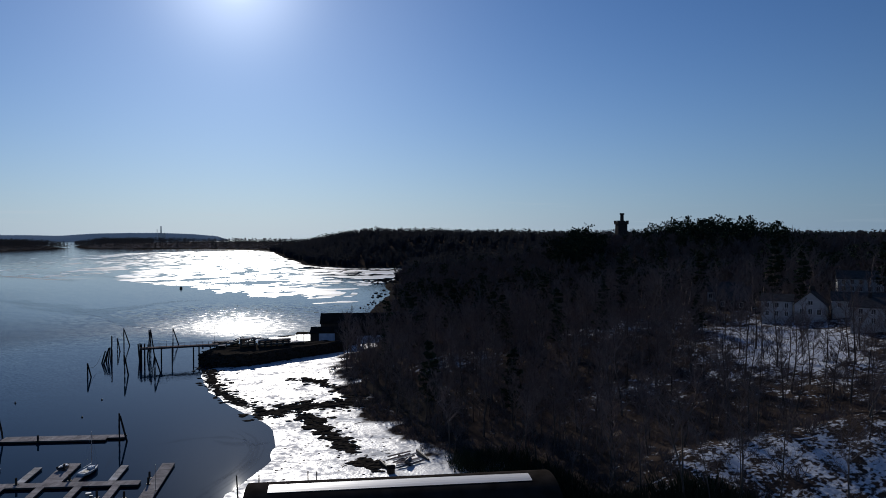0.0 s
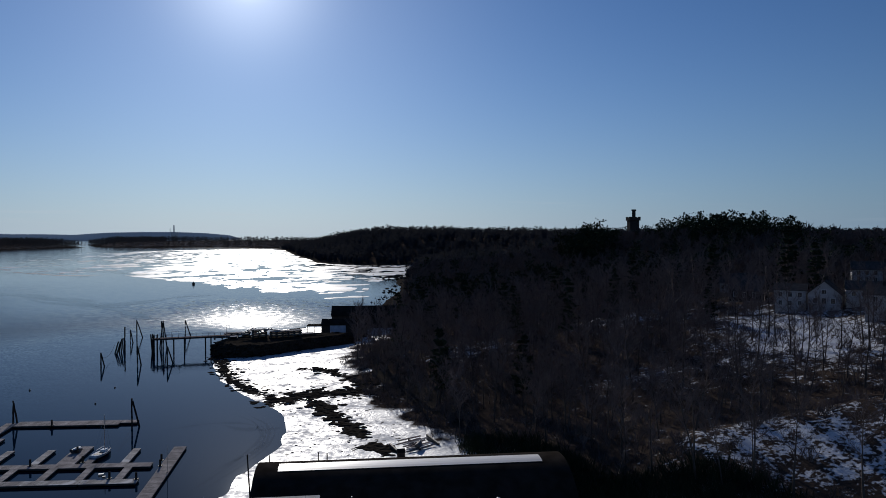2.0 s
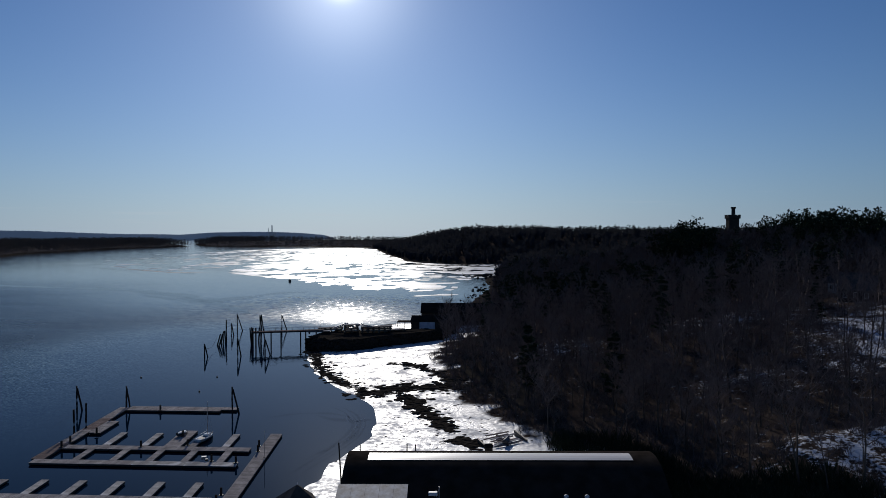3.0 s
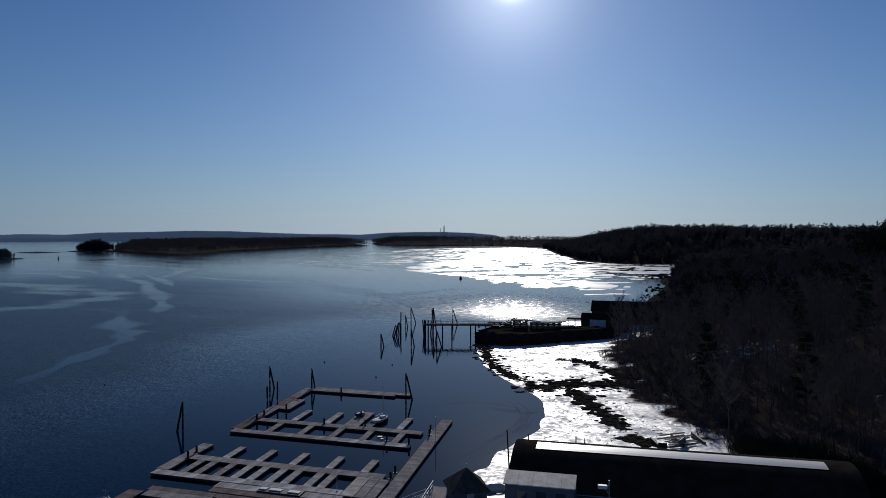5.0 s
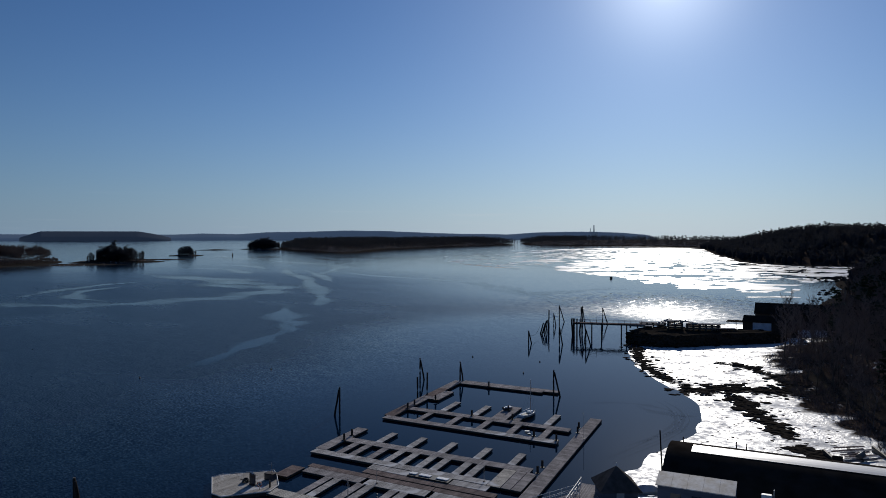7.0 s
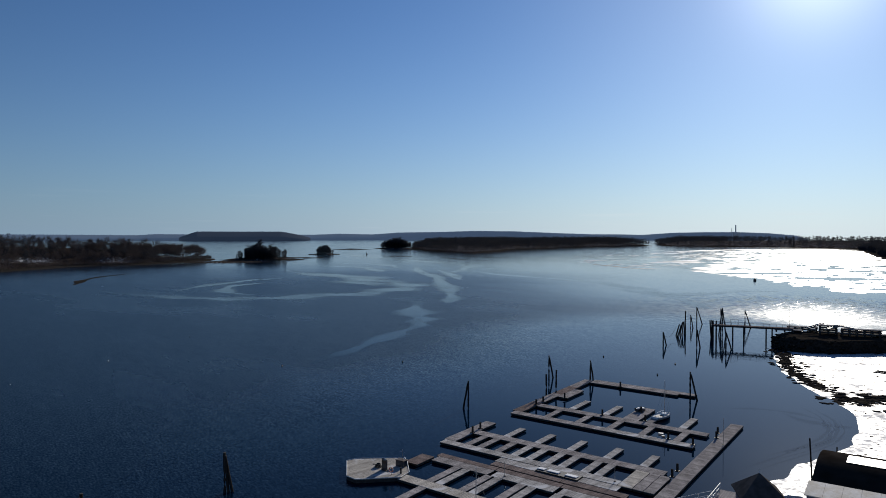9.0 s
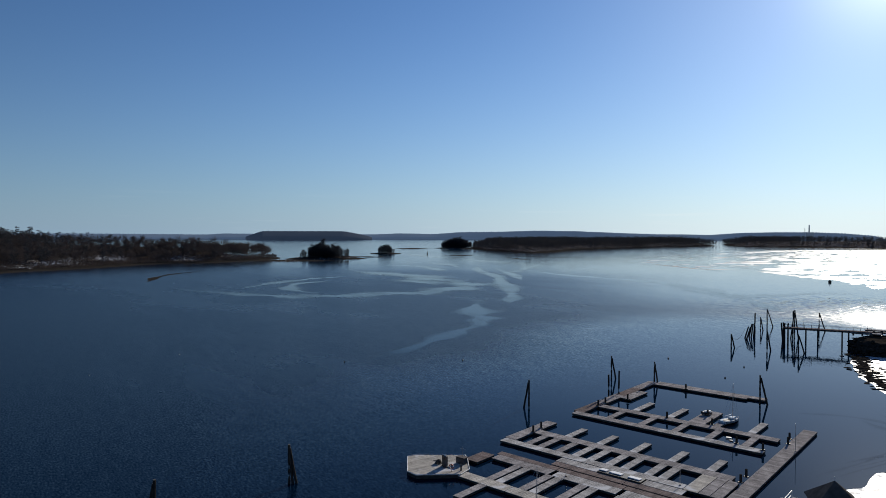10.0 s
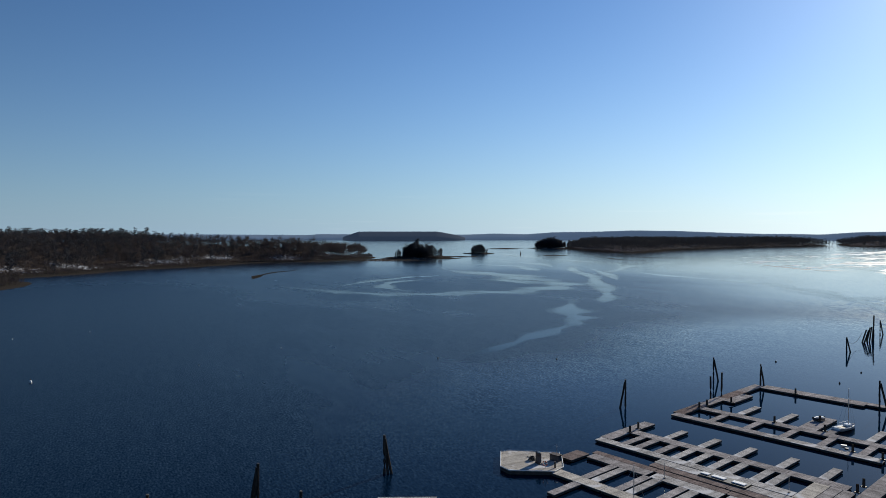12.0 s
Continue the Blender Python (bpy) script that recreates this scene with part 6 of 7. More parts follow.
def ice_field():
    """Broken sheet ice over the tidal flats of the cove, cut by open leads."""
    field = [(-360, 640), (-283, 578), (-250, 566), (-197, 512), (-163, 477), (-132, 444), (-118, 455), (-110, 521), (-100, 598), (-103, 720), (-112, 905), (-170, 874), (-218, 905),
             (-262, 960), (-296, 1052), (-400, 1310), (-525, 1645), (-640, 1800), (-760, 1700), (-860, 1400), (-760, 1020), (-640, 800), (-480, 672)]
    dx, dy = 5.0, 8.0
    xs, ys = np.meshgrid(np.arange(-880, -90, dx), np.arange(430, 1800, dy), indexing="ij")
    cx, cy = xs + dx / 2, ys + dy / 2
    d = inside_distance(cx, cy, field)
    rough = 0.5 * wobble(cx, cy, 120, 1) + 0.35 * wobble(cx + 30, cy, 47, 2) + 0.3 * wobble(cx, cy * 0.6, 21, 3)
    lead = np.abs(wobble(cx, cy * 0.55, 150, 4) + 0.4 * wobble(cx, cy, 40, 5)) < 0.085
    lead |= np.abs(wobble(cx * 0.5, cy, 190, 6) + 0.3 * wobble(cx, cy, 33, 7)) < 0.085
    tide = -0.3 * cx + 0.95 * cy
    for gap, bend, wide, seed in ((41, 1.0, 0.2, 11), (66, 1.6, 0.14, 12), (103, 0.7, 0.1, 13)):
        lead |= (np.abs(np.sin(tide / gap + bend * wobble(cx, cy, 190, seed) + 0.5 * wobble(cx, cy, 52, seed + 3))) < wide) & (wobble(cx, cy, 130, seed + 5) > -0.25)
    bearing = np.degrees(np.arctan2(-cx, cy))
    broken = 0.6 * wobble(cx - cy * 0.3, cy * 0.45, 60, 8) + 0.4 * wobble(cx, cy * 0.4, 26, 9) + 0.25 * wobble(cx, cy, 13, 10)
    keep = (d + 22 * rough > 0) & ~lead & (broken > -0.75 + 1.15 * ramp(bearing, 19.5, 36))
    vs, fs, index = [], [], {}
    for i, j in zip(*np.nonzero(keep)):
        q = []
        for a, b in ((i, j), (i + 1, j), (i + 1, j + 1), (i, j + 1)):
            if (a, b) not in index:
                index[(a, b)] = len(vs)
                x, y = -880 + a * dx, 430 + b * dy
                vs.append((x + 1.8 * math.sin(a * 12.9 + b * 7.1), y + 2.8 * math.sin(a * 5.3 + b * 9.7), 0.03))
            q.append(index[(a, b)])
        fs.append(q)
    return tagged(new("ice_sheet", raw("ice_sheet", vs, fs, FLAT_ICE)), "broken white sheet ice over the cove's tidal flats", "ice", kind="structure")


ice_field()
ribbon("ice_streak", "long white ice floe near the wharf", [(-112, 427), (-100, 440), (-88, 446)], 5, FLAT_ICE, 0.035, 4)
ribbon("mud_bar", "low brown tidal mud bar", [(-520, 699), (-470, 665), (-421, 640), (-384, 655)], 4, MUD, 0.04, 5)
ribbon("mud_bar", "low brown tidal mud bar", [(-330, 616), (-290, 592), (-249, 567)], 3, MUD, 0.04, 6)
places = []
rng = random.Random(5)
for x, y, n, sx, sy, s in ((-97, 628, 26, 5, 16, 1.9), (-108, 640, 22, 4, 9, 1.8), (-82, 505, 16, 3, 22, 1.1), (-75, 430, 14, 3, 20, 0.9), (-150, 700, 8, 8, 30, 0.9), (-200, 760, 7, 20, 30, 0.8), (-161, 835, 5, 5, 3, 1.2)):
    for k in range(n):
        places.append((x + rng.gauss(0, sx), y + rng.gauss(0, sy), 0.1, s * rng.uniform(0.5, 1.2)))
rocks("cove_rocks", "dark low ledges and boulders along the frozen cove", places, ROCK)
# ---- trees ----
def tri_mesh(name, v, f, mats, index=None):
    """A mesh of triangles from arrays."""
    v, f = np.asarray(v, np.float32), np.asarray(f, np.int32)
    me = bpy.data.meshes.new(name)
    me.vertices.add(len(v))
    me.vertices.foreach_set("co", v.ravel())
    me.loops.add(len(f) * 3)
    me.loops.foreach_set("vertex_index", f.ravel())
    me.polygons.add(len(f))
    me.polygons.foreach_set("loop_start", np.arange(0, len(f) * 3, 3, dtype=np.int32))
    for m in mats if isinstance(mats, (list, tuple)) else [mats]:
        me.materials.append(m)
    if index is not None:
        me.polygons.foreach_set("material_index", np.asarray(index, np.int32))
    me.update(calc_edges=True)
    return me


def tubes(segs, sides):
    """Triangles of tapered bars; segs: rows of start, end, radius at the start, radius at the end."""
    vs, fs = [], []
    for a, b, r0, r1 in segs:
        d = (b - a).normalized()
        e1 = d.orthogonal().normalized()
        e2 = d.cross(e1)
        k0 = len(vs)
        for p, r in ((a, r0), (b, r1)):
            for k in range(sides):
                t = k * math.tau / sides
                vs.append(p + e1 * (r * math.cos(t)) + e2 * (r * math.sin(t)))
        for k in range(sides):
            j = (k + 1) % sides
            fs += [(k0 + k, k0 + j, k0 + sides + j), (k0 + k, k0 + sides + j, k0 + sides + k)]
    return np.array([tuple(v) for v in vs]).reshape(-1, 3), np.array(fs).reshape(-1, 3)


def twigs(segs):
    """Two crossed slivers for each fine twig."""
    vs, fs = [], []
    for a, b, r0, _ in segs:
        d = (b - a).normalized()
        e1 = d.orthogonal().normalized()
        for e in (e1, d.cross(e1)):
            k = len(vs)
            vs += [a + e * r0, a - e * r0, b]
            fs.append((k, k + 1, k + 2))
    return np.array([tuple(v) for v in vs]).reshape(-1, 3), np.array(fs).reshape(-1, 3)


def grow_bare(seed, height, limbs=11, boughs=5, fine=3, clear=0.42, spread=1.0):
    """Trunk, limbs and twigs of a leafless tree, as bars."""
    rng = random.Random(seed)
    trunk, limb, twig = [], [], []
    p, d, r = Vector((0, 0, -0.4)), Vector((rng.uniform(-0.06, 0.06), rng.uniform(-0.06, 0.06), 1)), height * 0.0125
    n = 7
    spine = [(p.copy(), r)]
    for k in range(n):
        d = (d + Vector((rng.uniform(-0.09, 0.09), rng.uniform(-0.09, 0.09), 0.05))).normalized()
        q = p + d * height * 0.88 / n
        r1 = r * (0.8 if k < n - 2 else 0.6)
        trunk.append((p, q, r, r1))
        p, r = q, r1
        spine.append((p.copy(), r))
    for k in range(limbs):
        f = clear + (1 - clear) * (k + rng.random()) / limbs * 0.97
        i = min(int(f * n), n - 1)
        t = f * n - i
        base, br = spine[i][0].lerp(spine[i + 1][0], t), spine[i][1] * 0.55
        az = rng.uniform(0, math.tau)
        up = rng.uniform(0.45, 1.2)
        direction = Vector((math.cos(az), math.sin(az), up)).normalized()
        length = height * rng.uniform(0.2, 0.38) * (1.15 - 0.55 * f) * spread
        a, rr = base, br
        for j in range(3):
            direction = (direction + Vector((rng.uniform(-0.25, 0.25), rng.uniform(-0.25, 0.25), rng.uniform(0.0, 0.3)))).normalized()
            b = a + direction * length / 3
            limb.append((a, b, rr, rr * 0.65))
            for _ in range(boughs):
                s = a.lerp(b, rng.random())
                bd = (direction + Vector((rng.uniform(-1, 1), rng.uniform(-1, 1), rng.uniform(-0.2, 0.8)))).normalized()
                e = s + bd * length * rng.uniform(0.22, 0.45)
                twig.append((s, e, max(rr * 0.4, 0.022), 0))
                for _ in range(fine):
                    s2 = s.lerp(e, rng.uniform(0.2, 1))
                    d2 = (bd + Vector((rng.uniform(-1, 1), rng.uniform(-1, 1), rng.uniform(-0.3, 0.7)))).normalized()
                    twig.append((s2, s2 + d2 * rng.uniform(0.5, 1.3) * height / 15, 0.016, 0))
            a, rr = b, rr * 0.65
    return trunk, limb, twig


def grow_pine(seed, height, whorls=13, per=6, cards=9, bare=0.22, width=0.2):
    """A ragged eastern pine: a straight trunk with uneven tiers of boughs, each a clump of needle sprays."""
    rng = random.Random(seed)
    trunk = [(Vector((0, 0, -0.4)), Vector((0, 0, height * 0.5)), height * 0.014, height * 0.009), (Vector((0, 0, height * 0.5)), Vector((0, 0, height * 0.98)), height * 0.009, 0.02)]
    boughs, v, f = [], [], []
    for k in range(whorls):
        h = bare + (1 - bare) * (k + rng.uniform(0, 0.6)) / whorls
        reach = height * width * (1.0 - 0.78 * ((h - bare) / (1 - bare)) ** 1.4) * (0.72 if k < 2 else 1)
        for j in range(per):
            if rng.random() < 0.14:
                continue
            az, length = rng.uniform(0, math.tau), reach * rng.uniform(0.5, 1.15)
            a = Vector((0, 0, h * height))
            out = Vector((math.cos(az), math.sin(az), rng.uniform(-0.05, 0.35)))
            b = a + out * length
            boughs.append((a, b, 0.05, 0.02))
            for c in range(cards):
                s = a.lerp(b, rng.uniform(0.3, 1.08)) + Vector((rng.uniform(-1, 1), rng.uniform(-1, 1), rng.uniform(-0.3, 0.5))) * length * 0.2
                size = height * rng.uniform(0.02, 0.045)
                d1 = Vector((rng.uniform(-1, 1), rng.uniform(-1, 1), rng.uniform(-0.35, 0.6))).normalized()
                d2 = d1.cross(Vector((rng.uniform(-1, 1), rng.uniform(-1, 1), 1))).normalized()
                i = len(v)
                v += [s - d1 * size, s + d2 * size * 0.7, s + d1 * size * 1.2, s - d2 * size * 0.7]
                f += [(i, i + 1, i + 2), (i, i + 2, i + 3)]
    return trunk, boughs, np.array([tuple(p) for p in v]), np.array(f)


def join(*parts):
    vs, fs, k = [], [], 0
    for v, f in parts:
        vs.append(v)
        fs.append(f + k)
        k += len(v)
    return np.concatenate(vs), np.concatenate(fs)


def bare_tree(seed, height, **kw):
    trunk, limb, twig = grow_bare(seed, height, **kw)
    t = thing("bare_tree", "leafless dark-barked winter tree rooted in snowy ground", "tree", group="bare trees on the slope")
    a = new("trunk", tri_mesh("trunk", *tubes(trunk, 6), BARK))
    b = new("crown", tri_mesh("crown", *join(tubes(limb, 4), twigs(twig)), TWIG))
    a.parent = b.parent = t
    return t


def pine_tree(seed, height, **kw):
    trunk, boughs, v, f = grow_pine(seed, height, **kw)
    t = thing("pine_tree", "tall ragged dark green pine among bare trees", "tree", group="pines on the slope")
    a = new("trunk", tri_mesh("trunk", *tubes(trunk, 6), BARK))
    vb, fb = tubes(boughs, 3)
    vj, fj = join((vb, fb), (v, f))
    b = new("crown", tri_mesh("crown", vj, fj, [BARK, NEEDLE], [0] * len(fb) + [1] * len(f)))
    a.parent = b.parent = t
    return t


def scatter(rng, n, x0, x1, y0, y1, gap, accept):
    """Up to n places on the land no nearer to one another than gap; accept gives each place's chance."""
    draw = np.random.default_rng(rng.randrange(10**6))
    xs, ys = draw.uniform(x0, x1, n * 14), draw.uniform(y0, y1, n * 14)
    keep = draw.random(n * 14) < accept(xs, ys)
    got, cells = [], {}
    for x, y in zip(xs[keep].tolist(), ys[keep].tolist()):
        if len(got) >= n:
            break
        c = (int(x // gap), int(y // gap))
        if any((x - a) ** 2 + (y - b) ** 2 < gap * gap for i in (-1, 0, 1) for j in (-1, 0, 1) for a, b in cells.get((c[0] + i, c[1] + j), ())):
            continue
        cells.setdefault(c, []).append((x, y))
        got.append((x, y))
    return got


inside = inside_distance


def heights(pts):
    p = np.array(pts, float).reshape(-1, 2)
    return land_height(p[:, 0], p[:, 1])[0]


def clearing_at(x, y):
    return (np.exp(-(((x - 67) / 18) ** 2 + ((y - 172) / 32) ** 2)) + 1.0 * np.exp(-(((x - 38) / 12) ** 2 + ((y - 105) / 9) ** 2))
            + 1.15 * np.exp(-(((x - 53) / 14) ** 2 + ((y - 94) / 12) ** 2)))


def off_houses(x, y):
    ok = np.ones(x.shape, bool)
    for a, b in HOUSE_SPOTS:
        ok &= (x - a) ** 2 + (y - b) ** 2 > 115
    return ok


HOUSE_SPOTS = [(77, 196), (84, 193), (85, 170), (117, 238), (78, 246), (72, 218), (95, 190)]


def near_chance(x, y):
    return np.where((inside(x, y, TREE_EDGE) > 0.5) & off_houses(x, y), 0.85 * (1 - np.clip(clearing_at(x, y), 0, 0.97)), 0)


rng = random.Random(7)
bare_kinds = [(11, 15.0), (12, 13.0), (13, 17.0), (14, 11.0), (15, 14.0), (16, 12.0), (17, 16.0)]
protos = [bare_tree(s, h) for s, h in bare_kinds]
spots = scatter(rng, 520, -62, 108, 86, 275, 3.3, near_chance)
far_bare = sorted(spots, key=lambda p: math.hypot(*p))[290:]
spots = sorted(spots, key=lambda p: math.hypot(*p))[:290]
rng.shuffle(spots)
for k, ((x, y), z) in enumerate(zip(spots, heights(spots))):
    m = pose(x, y, float(z), rng.uniform(-4, 4), rng.uniform(-4, 4), rng.uniform(0, 360))
    s = rng.uniform(0.8, 1.25)
    if k < len(protos):
        protos[k].matrix_basis = m
    else:
        t = copy_thing(protos[k % len(protos)], m)
        t.scale = (s, s, s * rng.uniform(0.92, 1.1))
pine_protos = [pine_tree(31, 17.0), pine_tree(32, 20.0, width=0.17), pine_tree(33, 13.0, bare=0.08, width=0.24), pine_tree(34, 18.0, whorls=10, per=5, width=0.2, bare=0.4)]
spots = scatter(rng, 54, -45, 120, 140, 330, 9, lambda x, y: near_chance(x, y) * (0.25 + 0.75 * ramp(y, 170, 260)))
for k, ((x, y), z) in enumerate(zip(spots, heights(spots))):
    m = pose(x, y, float(z), 0, 0, rng.uniform(0, 360))
    s = rng.uniform(0.7, 1.05)
    if k < len(pine_protos):
        pine_protos[k].matrix_basis = m
    else:
        pine_protos_copy = copy_thing(pine_protos[k % 4], m)
        pine_protos_copy.scale = (s, s, s)


def low_bare(seed):
    trunk, limb, twig = grow_bare(seed, 13.0, limbs=10, boughs=3, fine=1, clear=0.2)
    twig = [(a, b, max(r, 0.05), 0) for a, b, r, _ in twig]
    return join(tubes(trunk[::2] + trunk[1::2], 3), tubes(limb, 3), twigs(twig))


def crown_pine(seed, clumps=16, sprays=12, wide=0.24, fine=0.8, low=0.28):
    """A broad old pine one unit high: flat uneven clumps of needle sprays in a rounded crown."""
    r = random.Random(seed)
    v, f = [], []
    for k in range(clumps):
        h = low + (0.98 - low) * (k + r.random()) / clumps
        reach = wide * math.sqrt(max(0.05, 1 - ((h - 0.5) / 0.54) ** 2))
        az, out = r.uniform(0, math.tau), reach * r.uniform(0.1, 1.0)
        c = Vector((out * math.cos(az), out * math.sin(az), h))
        for _ in range(sprays):
            s = c + Vector((r.gauss(0, 0.065), r.gauss(0, 0.065), r.gauss(0, 0.026)))
            d1 = Vector((r.uniform(-1, 1), r.uniform(-1, 1), r.uniform(-0.5, 0.5))).normalized() * r.uniform(0.03, 0.06) * fine
            d2 = d1.cross(Vector((r.uniform(-1, 1), r.uniform(-1, 1), r.uniform(-1, 1)))).normalized() * r.uniform(0.025, 0.045) * fine
            i = len(v)
            v += [s - d1, s + d2 - d1 * 0.2, s + d1, s - d2 + d1 * 0.3]
            f += [(i, i + 1, i + 2), (i, i + 2, i + 3)]
    stem = tubes([(Vector((0, 0, -0.03)), Vector((0, 0, 0.95)), 0.017, 0.004)], 3)
    return join((np.array([tuple(p) for p in v]), np.array(f)), stem)


def far_dome(seed):
    """A whole tree far off: an uneven rounded crown."""
    r = random.Random(seed)
    v, f = [], []
    lean = (r.uniform(-0.06, 0.06), r.uniform(-0.06, 0.06))
    n = 6
    for h, q in ((0.0, 0.2), (0.42, 0.31), (0.72, 0.25), (0.9, 0.13)):
        for j in range(n):
            t = j * math.tau / n + r.uniform(-0.35, 0.35)
            w = q * r.uniform(0.7, 1.25)
            v.append((w * math.cos(t) + lean[0] * h, w * math.sin(t) + lean[1] * h, h + r.uniform(-0.07, 0.07)))
    v.append((*lean, r.uniform(0.96, 1.05)))
    for k in range(3):
        for j in range(n):
            a, b = k * n + j, k * n + (j + 1) % n
            f += [(a, b, b + n), (a, b + n, a + n)]
    f += [(3 * n + j, 3 * n + (j + 1) % n, 4 * n) for j in range(n)]
    return np.array(v), np.array(f)


def stand_bare(seed):
    """A leafless tree in a stand, one unit high: a clear stem and a fine upright spray of limbs."""
    r = random.Random(seed)
    segs = [(Vector((0, 0, -0.02)), Vector((r.uniform(-0.04, 0.04), r.uniform(-0.04, 0.04), 0.9)), 0.02, 0)]
    for k in range(26):
        az = r.uniform(0, math.tau)
        a = Vector((0, 0, r.uniform(0.3, 0.75)))
        d = Vector((math.cos(az), math.sin(az), r.uniform(0.5, 2.0))).normalized()
        b = a + d * r.uniform(0.2, 0.36)
        segs.append((a, b, r.uniform(0.018, 0.03), 0))
        segs.append((a.lerp(b, 0.5), b + Vector((r.uniform(-0.12, 0.12), r.uniform(-0.12, 0.12), r.uniform(-0.02, 0.1))), 0.02, 0))
    return twigs(segs)


def wood(name, label, kinds, pts, size, mat, rng, sink=0.3, grow=None):
    """Many trees as one mesh: each place takes a kind, a turn and a size."""
    zs = heights(pts)
    vs, fs, k = [], [], 0
    for (x, y), z in zip(pts, zs):
        v, f = kinds[rng.randrange(len(kinds))]
        s, a = rng.uniform(*size) * (grow(x, y) if grow else 1), rng.uniform(0, math.tau)
        c, q = math.cos(a) * s, math.sin(a) * s
        w = np.empty_like(v)
        w[:, 0], w[:, 1], w[:, 2] = v[:, 0] * c - v[:, 1] * q + x, v[:, 0] * q + v[:, 1] * c + y, v[:, 2] * s * rng.uniform(0.9, 1.15) + z - sink
        vs.append(w)
        fs.append(f + k)
        k += len(v)
    ob = new(name, tri_mesh(name, np.concatenate(vs), np.concatenate(fs), mat))
    return tagged(ob, label, "woods", kind="stuff")


MID_BARE = [low_bare(s) for s in range(51, 57)]
MID_PINE = [crown_pine(s) for s in range(61, 67)]
FAR_DOME = [crown_pine(s, 9, 6, 0.29, 1.4) for s in range(111, 119)]
DOME = [far_dome(s) for s in range(111, 119)]
STAND = [stand_bare(s) for s in range(121, 127)]


def mid_chance(x, y):
    ok = (inside(x, y, TREE_EDGE) > 2) & (inside(x, y, MAIN) > 3) & off_houses(x, y) & (np.abs(x) < 0.75 * y + 60)
    return np.where(ok, 1 - np.clip(clearing_at(x, y), 0, 0.95), 0)


def brush(seed):
    """A knee- to head-high tangle of bare stems."""
    r = random.Random(seed)
    segs = []
    for _ in range(34):
        a = Vector((r.uniform(-1, 1), r.uniform(-1, 1), -0.1))
        b = a + Vector((r.uniform(-0.7, 0.7), r.uniform(-0.7, 0.7), r.uniform(0.7, 1.7)))
        segs.append((a, b, r.uniform(0.03, 0.06), 0))
        segs.append((a.lerp(b, 0.5), b + Vector((r.uniform(-0.6, 0.6), r.uniform(-0.6, 0.6), r.uniform(-0.2, 0.4))), 0.03, 0))
    return twigs(segs)


BRUSH = [brush(s) for s in range(101, 107)]


def brush_chance(x, y):
    thick = (1 - 0.95 * np.clip(clearing_at(x, y) * 1.15, 0, 1)) * (0.35 + 0.65 * (wobble(x, y, 31, 8) > -0.1))
    return np.where((inside(x, y, TREE_EDGE) > -2.5) & off_houses(x, y), thick, 0)


pts = scatter(rng, 2300, -60, 130, 78, 250, 1.9, brush_chance)
wood("underbrush", "tangled dark bare brush covering the wooded slope", BRUSH, pts, (0.6, 1.3), TWIG, rng)
pts = scatter(rng, 700, -18, 48, 80, 131, 1.3, lambda x, y: ((inside(x, y, [(-8, 129), (0, 126), (6, 121), (14, 106), (22, 101), (31, 96), (42, 84), (46, 76), (26, 76), (10, 96), (2, 112), (-7, 121)]) > 0) * 1.0))
wood("thicket", "dense dark evergreen thicket beside the boat shed", BRUSH, pts, (1.1, 2.1), NEEDLE, rng)
wood("bare_woods_edge", "leafless trees standing farther up the slope", MID_BARE, far_bare, (0.95, 1.35), TWIG, rng)
pts = scatter(rng, 560, -60, 130, 100, 300, 2.8, near_chance)
wood("saplings", "thin bare saplings between the larger trees", MID_BARE, pts, (0.35, 0.8), TWIG, rng)
pts = scatter(rng, 2900, -110, 440, 255, 760, 5.0, mid_chance)
wood("bare_woods", "dense leafless brown winter woods on the hill", STAND, pts, (10.5, 16), TWIG, rng)


def hilltop(x, y):
    """How far a place lies within the two stands of old pines on the hill."""
    return np.maximum(np.exp(-(((x - 154) / 36) ** 4 + ((y - 505) / 55) ** 4)), np.maximum(0.55 * np.exp(-(((x - 115) / 16) ** 2 + ((y - 500) / 45) ** 2)), 0.6 * np.exp(-(((x - 62) / 17) ** 2 + ((y - 495) / 45) ** 2))))


pts = scatter(rng, 620, -110, 480, 265, 720, 5.0, lambda x, y: mid_chance(x, y) * (0.1 * ramp(440 - y, 0, 80) + 0.02 + 0.98 * hilltop(x, y)))
wood("pine_woods", "dark green pines rising over the wooded hill", MID_PINE, pts, (13, 18), NEEDLE, rng, grow=lambda x, y: 1 + 0.3 * float(hilltop(np.array(x), np.array(y))))

pts = scatter(rng, 34, 30, 95, 430, 550, 4.5, lambda x, y: np.exp(-(((x - 54) / 10) ** 2 + ((y - 490) / 30) ** 2)))
wood("pine_woods", "tall dark pines standing beside the stone tower", [crown_pine(s, 18, 14, 0.2, 0.7) for s in (141, 142, 143)], pts, (19, 25), NEEDLE, rng)


def on(poly, edge, deep=1e9):
    """The chance of a tree: on the land within the coast, from edge to deep metres behind it."""
    def chance(x, y):
        d = inside(x, y, poly)
        return ((d > edge) & (d < deep)) * 1.0
    return chance


def cove_chance(x, y):
    d = inside(x, y, MAIN)
    return np.where((np.abs(x + 60) < 0.8 * y) & (d > np.where(y > 880, 9, 4)), 1.0 - 0.7 * ramp(d, 80, 260) * ramp(y, 900, 1300), 0)


pts = scatter(rng, 6000, -620, 1100, 640, 2100, 7.0, cove_chance)
cut = int(len(pts) * 0.6)
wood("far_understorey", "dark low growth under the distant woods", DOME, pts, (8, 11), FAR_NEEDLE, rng)
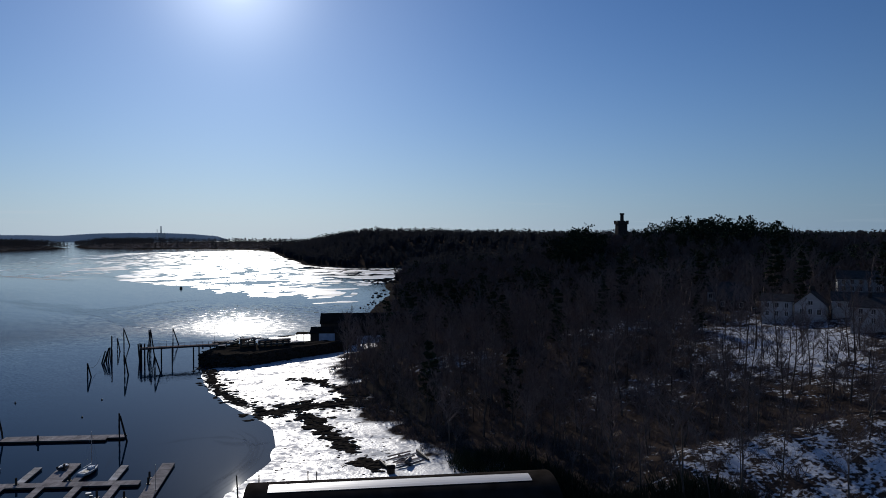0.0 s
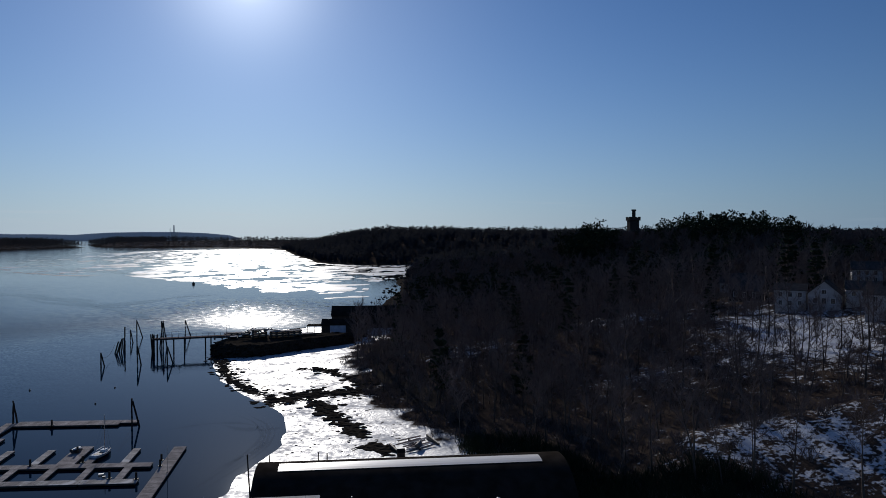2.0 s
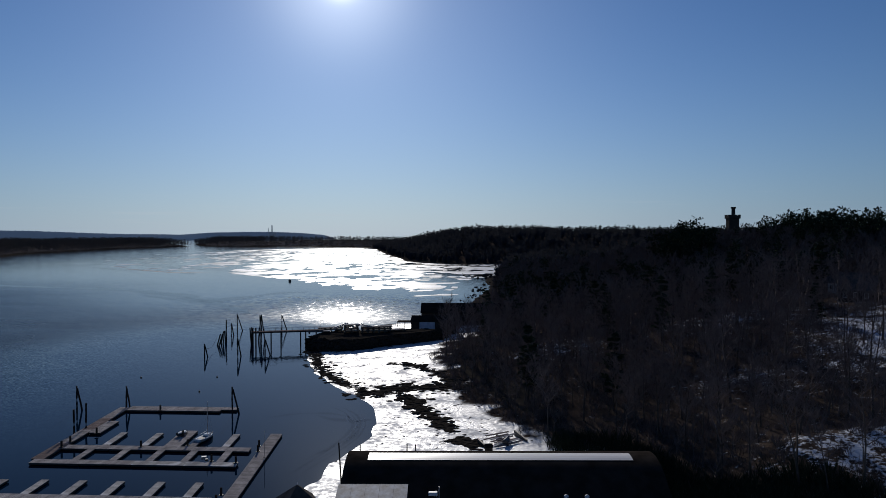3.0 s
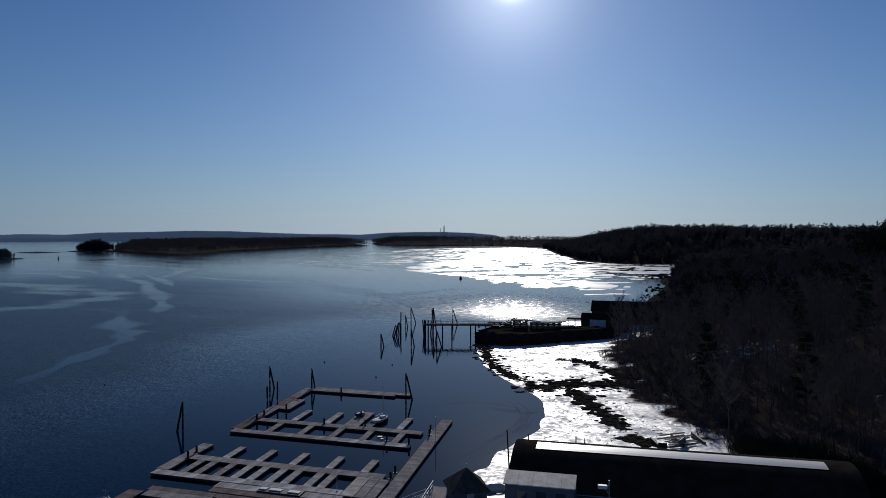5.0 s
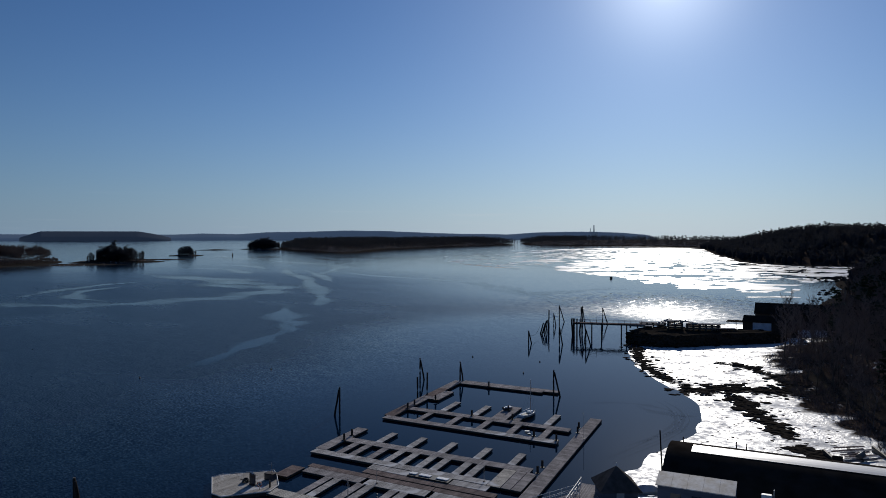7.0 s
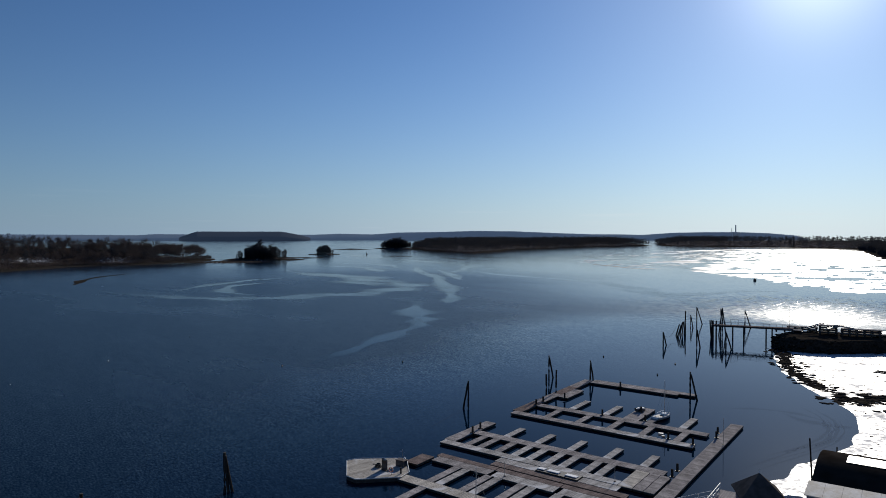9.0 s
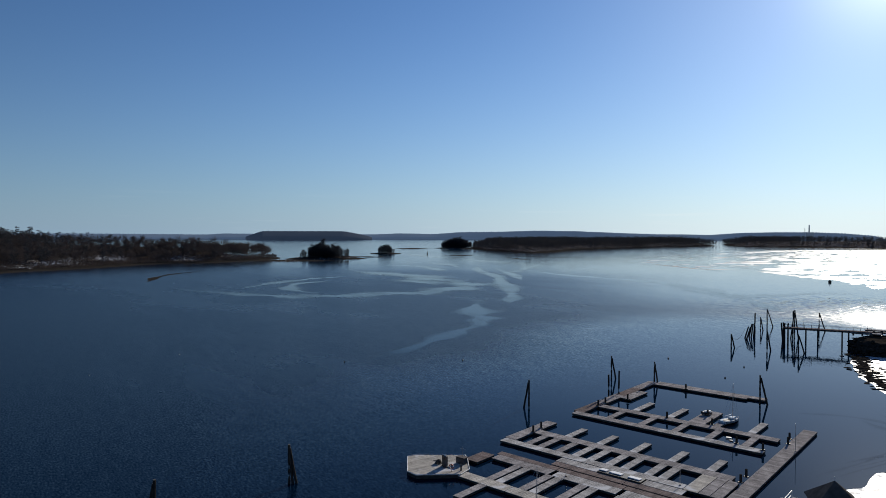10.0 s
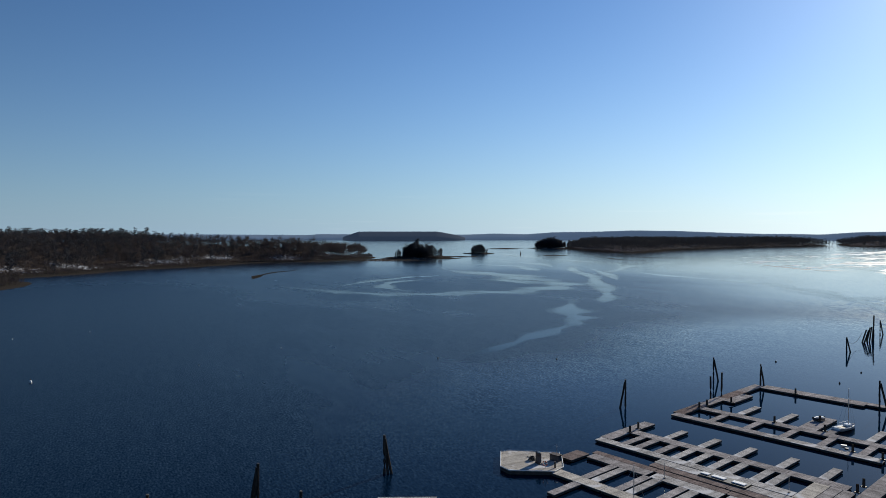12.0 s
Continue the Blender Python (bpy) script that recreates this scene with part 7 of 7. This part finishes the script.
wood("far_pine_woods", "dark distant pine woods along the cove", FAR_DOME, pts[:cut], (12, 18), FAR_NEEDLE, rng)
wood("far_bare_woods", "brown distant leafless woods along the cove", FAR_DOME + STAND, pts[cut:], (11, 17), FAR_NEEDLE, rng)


def centre_chance(x, y):
    d = inside(x, y, CENTRE)
    return ((d > np.where(y < 1250, 14, 4)) & (d < 200)) * 1.0


pts = scatter(rng, 2900, -1900, -940, 900, 2300, 6.5, centre_chance)
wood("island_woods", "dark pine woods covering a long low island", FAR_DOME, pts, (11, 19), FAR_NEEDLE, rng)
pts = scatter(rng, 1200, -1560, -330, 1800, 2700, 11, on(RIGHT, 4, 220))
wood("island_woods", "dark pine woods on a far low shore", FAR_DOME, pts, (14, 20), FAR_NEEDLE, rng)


def point_chance(x, y):
    d = inside(x, y, LEFT)
    return np.where((d > 17) & (d < 240), 0.3 + 0.7 * np.maximum(ramp(d + 14 * wobble(x, y, 70, 3), 34, 62), ramp(y, 200, 320)), 0)


def round_bare(seed):
    """A broad leafless tree one unit high: a short stem and a dense rounded haze of fine twigs."""
    r = random.Random(seed)
    segs = [(Vector((0, 0, -0.03)), Vector((r.uniform(-0.05, 0.05), r.uniform(-0.05, 0.05), 0.75)), 0.013, 0)]
    for k in range(44):
        az, el = r.uniform(0, math.tau), r.uniform(-0.9, 1.4)
        d = Vector((math.cos(az) * math.cos(el) * 0.36, math.sin(az) * math.cos(el) * 0.36, math.sin(el) * 0.4))
        c = Vector((0, 0, 0.56))
        a, b = c + d * r.uniform(0.15, 0.6), c + d * r.uniform(0.85, 1.12)
        segs.append((a, b + Vector((r.gauss(0, 0.04), r.gauss(0, 0.04), r.gauss(0, 0.03))), r.uniform(0.012, 0.024), 0))
    return twigs(segs)


ROUND = [round_bare(s) for s in range(151, 158)]
pts = scatter(rng, 4300, -1300, -480, -450, 450, 4.6, point_chance)
pines = [p for p in pts if rng.random() < 0.07 + 0.3 * float(ramp(np.array(230.0 - p[1]), 0, 140))]
taken = set(pines)
wood("point_woods", "brown leafless woods on a wooded point", ROUND, [p for p in pts if p not in taken], (10.5, 15), FAR_TWIG, rng, grow=lambda x, y: 1 + 0.45 * float(ramp(np.array(y), 180, 360)))
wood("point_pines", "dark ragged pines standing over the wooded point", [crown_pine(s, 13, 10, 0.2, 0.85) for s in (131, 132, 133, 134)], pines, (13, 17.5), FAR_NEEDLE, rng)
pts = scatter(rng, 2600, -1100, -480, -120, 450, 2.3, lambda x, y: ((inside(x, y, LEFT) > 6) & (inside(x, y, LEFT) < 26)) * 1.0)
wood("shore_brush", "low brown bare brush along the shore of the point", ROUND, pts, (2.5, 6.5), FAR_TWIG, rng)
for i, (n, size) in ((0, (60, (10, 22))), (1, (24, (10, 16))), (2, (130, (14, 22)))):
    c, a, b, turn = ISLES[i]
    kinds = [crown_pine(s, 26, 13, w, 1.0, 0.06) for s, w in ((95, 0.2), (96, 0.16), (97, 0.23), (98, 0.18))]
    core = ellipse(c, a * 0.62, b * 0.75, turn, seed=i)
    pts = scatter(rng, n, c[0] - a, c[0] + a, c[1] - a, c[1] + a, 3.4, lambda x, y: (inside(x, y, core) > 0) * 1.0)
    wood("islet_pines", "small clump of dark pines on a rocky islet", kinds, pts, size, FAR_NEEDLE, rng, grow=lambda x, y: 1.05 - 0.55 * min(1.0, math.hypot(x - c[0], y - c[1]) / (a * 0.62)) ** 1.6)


def far_ridge(label, r0, r1, a0, a1, crest, mat, seed):
    """A wooded ridge kilometres off, from bearing a0 to a1 in degrees, with a ragged line of tree tops."""
    draw = np.random.default_rng(seed)
    n, rows = int((a1 - a0) / 0.035), 7
    a = np.linspace(a0, a1, n)
    f = np.linspace(0, 1, rows)[:, None]
    r = np.broadcast_to(r0 + (r1 - r0) * f, (rows, n))
    z = -2 + (crest(a) + 2) * np.clip(0.12 + 0.95 * f**0.8, 0, 1)
    z[0] = -2
    z[-1] += draw.normal(0, 0.8, n) + 1.2 * np.sin(a * 31) + 0.9 * np.sin(a * 67 + 1)
    x, y = -r * np.sin(np.radians(a)), r * np.cos(np.radians(a))
    k = np.arange(rows * n).reshape(rows, n)
    q = [k[:-1, :-1], k[:-1, 1:], k[1:, 1:], k[1:, :-1]]
    tris = np.concatenate([np.stack([q[0], q[2], q[1]], -1).reshape(-1, 3), np.stack([q[0], q[3], q[2]], -1).reshape(-1, 3)])
    me = tri_mesh("backdrop", np.stack([x, y, z], -1).reshape(-1, 3), tris, mat)
    me.polygons.foreach_set("use_smooth", [True] * len(me.polygons))
    return tagged(new("backdrop", me), label, "far shore", kind="structure")


# height of the far ridge's crest by its bearing in degrees
CREST_AT = [21, 22, 23.8, 26, 28.2, 30.5, 32.8, 35, 36.6, 39.3, 42.6, 45.8, 49, 52.1, 54.3, 56.8, 58.9, 66, 70.7, 72, 80, 96]
CREST = [2, 30, 44, 51, 51, 47, 33, 37, 37, 45, 57, 61, 53, 49, 36, 41, 34, 34, 38, 31, 36, 40]
far_ridge("low wooded ridge on the horizon, hazed blue-grey", 4780, 4900, 21.2, 96, lambda a: np.interp(a, CREST_AT, CREST), HAZED_WOODS, 1)
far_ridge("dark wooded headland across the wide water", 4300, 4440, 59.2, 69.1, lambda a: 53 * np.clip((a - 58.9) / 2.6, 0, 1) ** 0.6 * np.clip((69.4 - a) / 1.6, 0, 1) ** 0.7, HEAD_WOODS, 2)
shore_pine = copy_thing(pine_protos[2], pose(-106, 740, 0.4))
shore_pine.scale = (0.75, 0.75, 0.75)
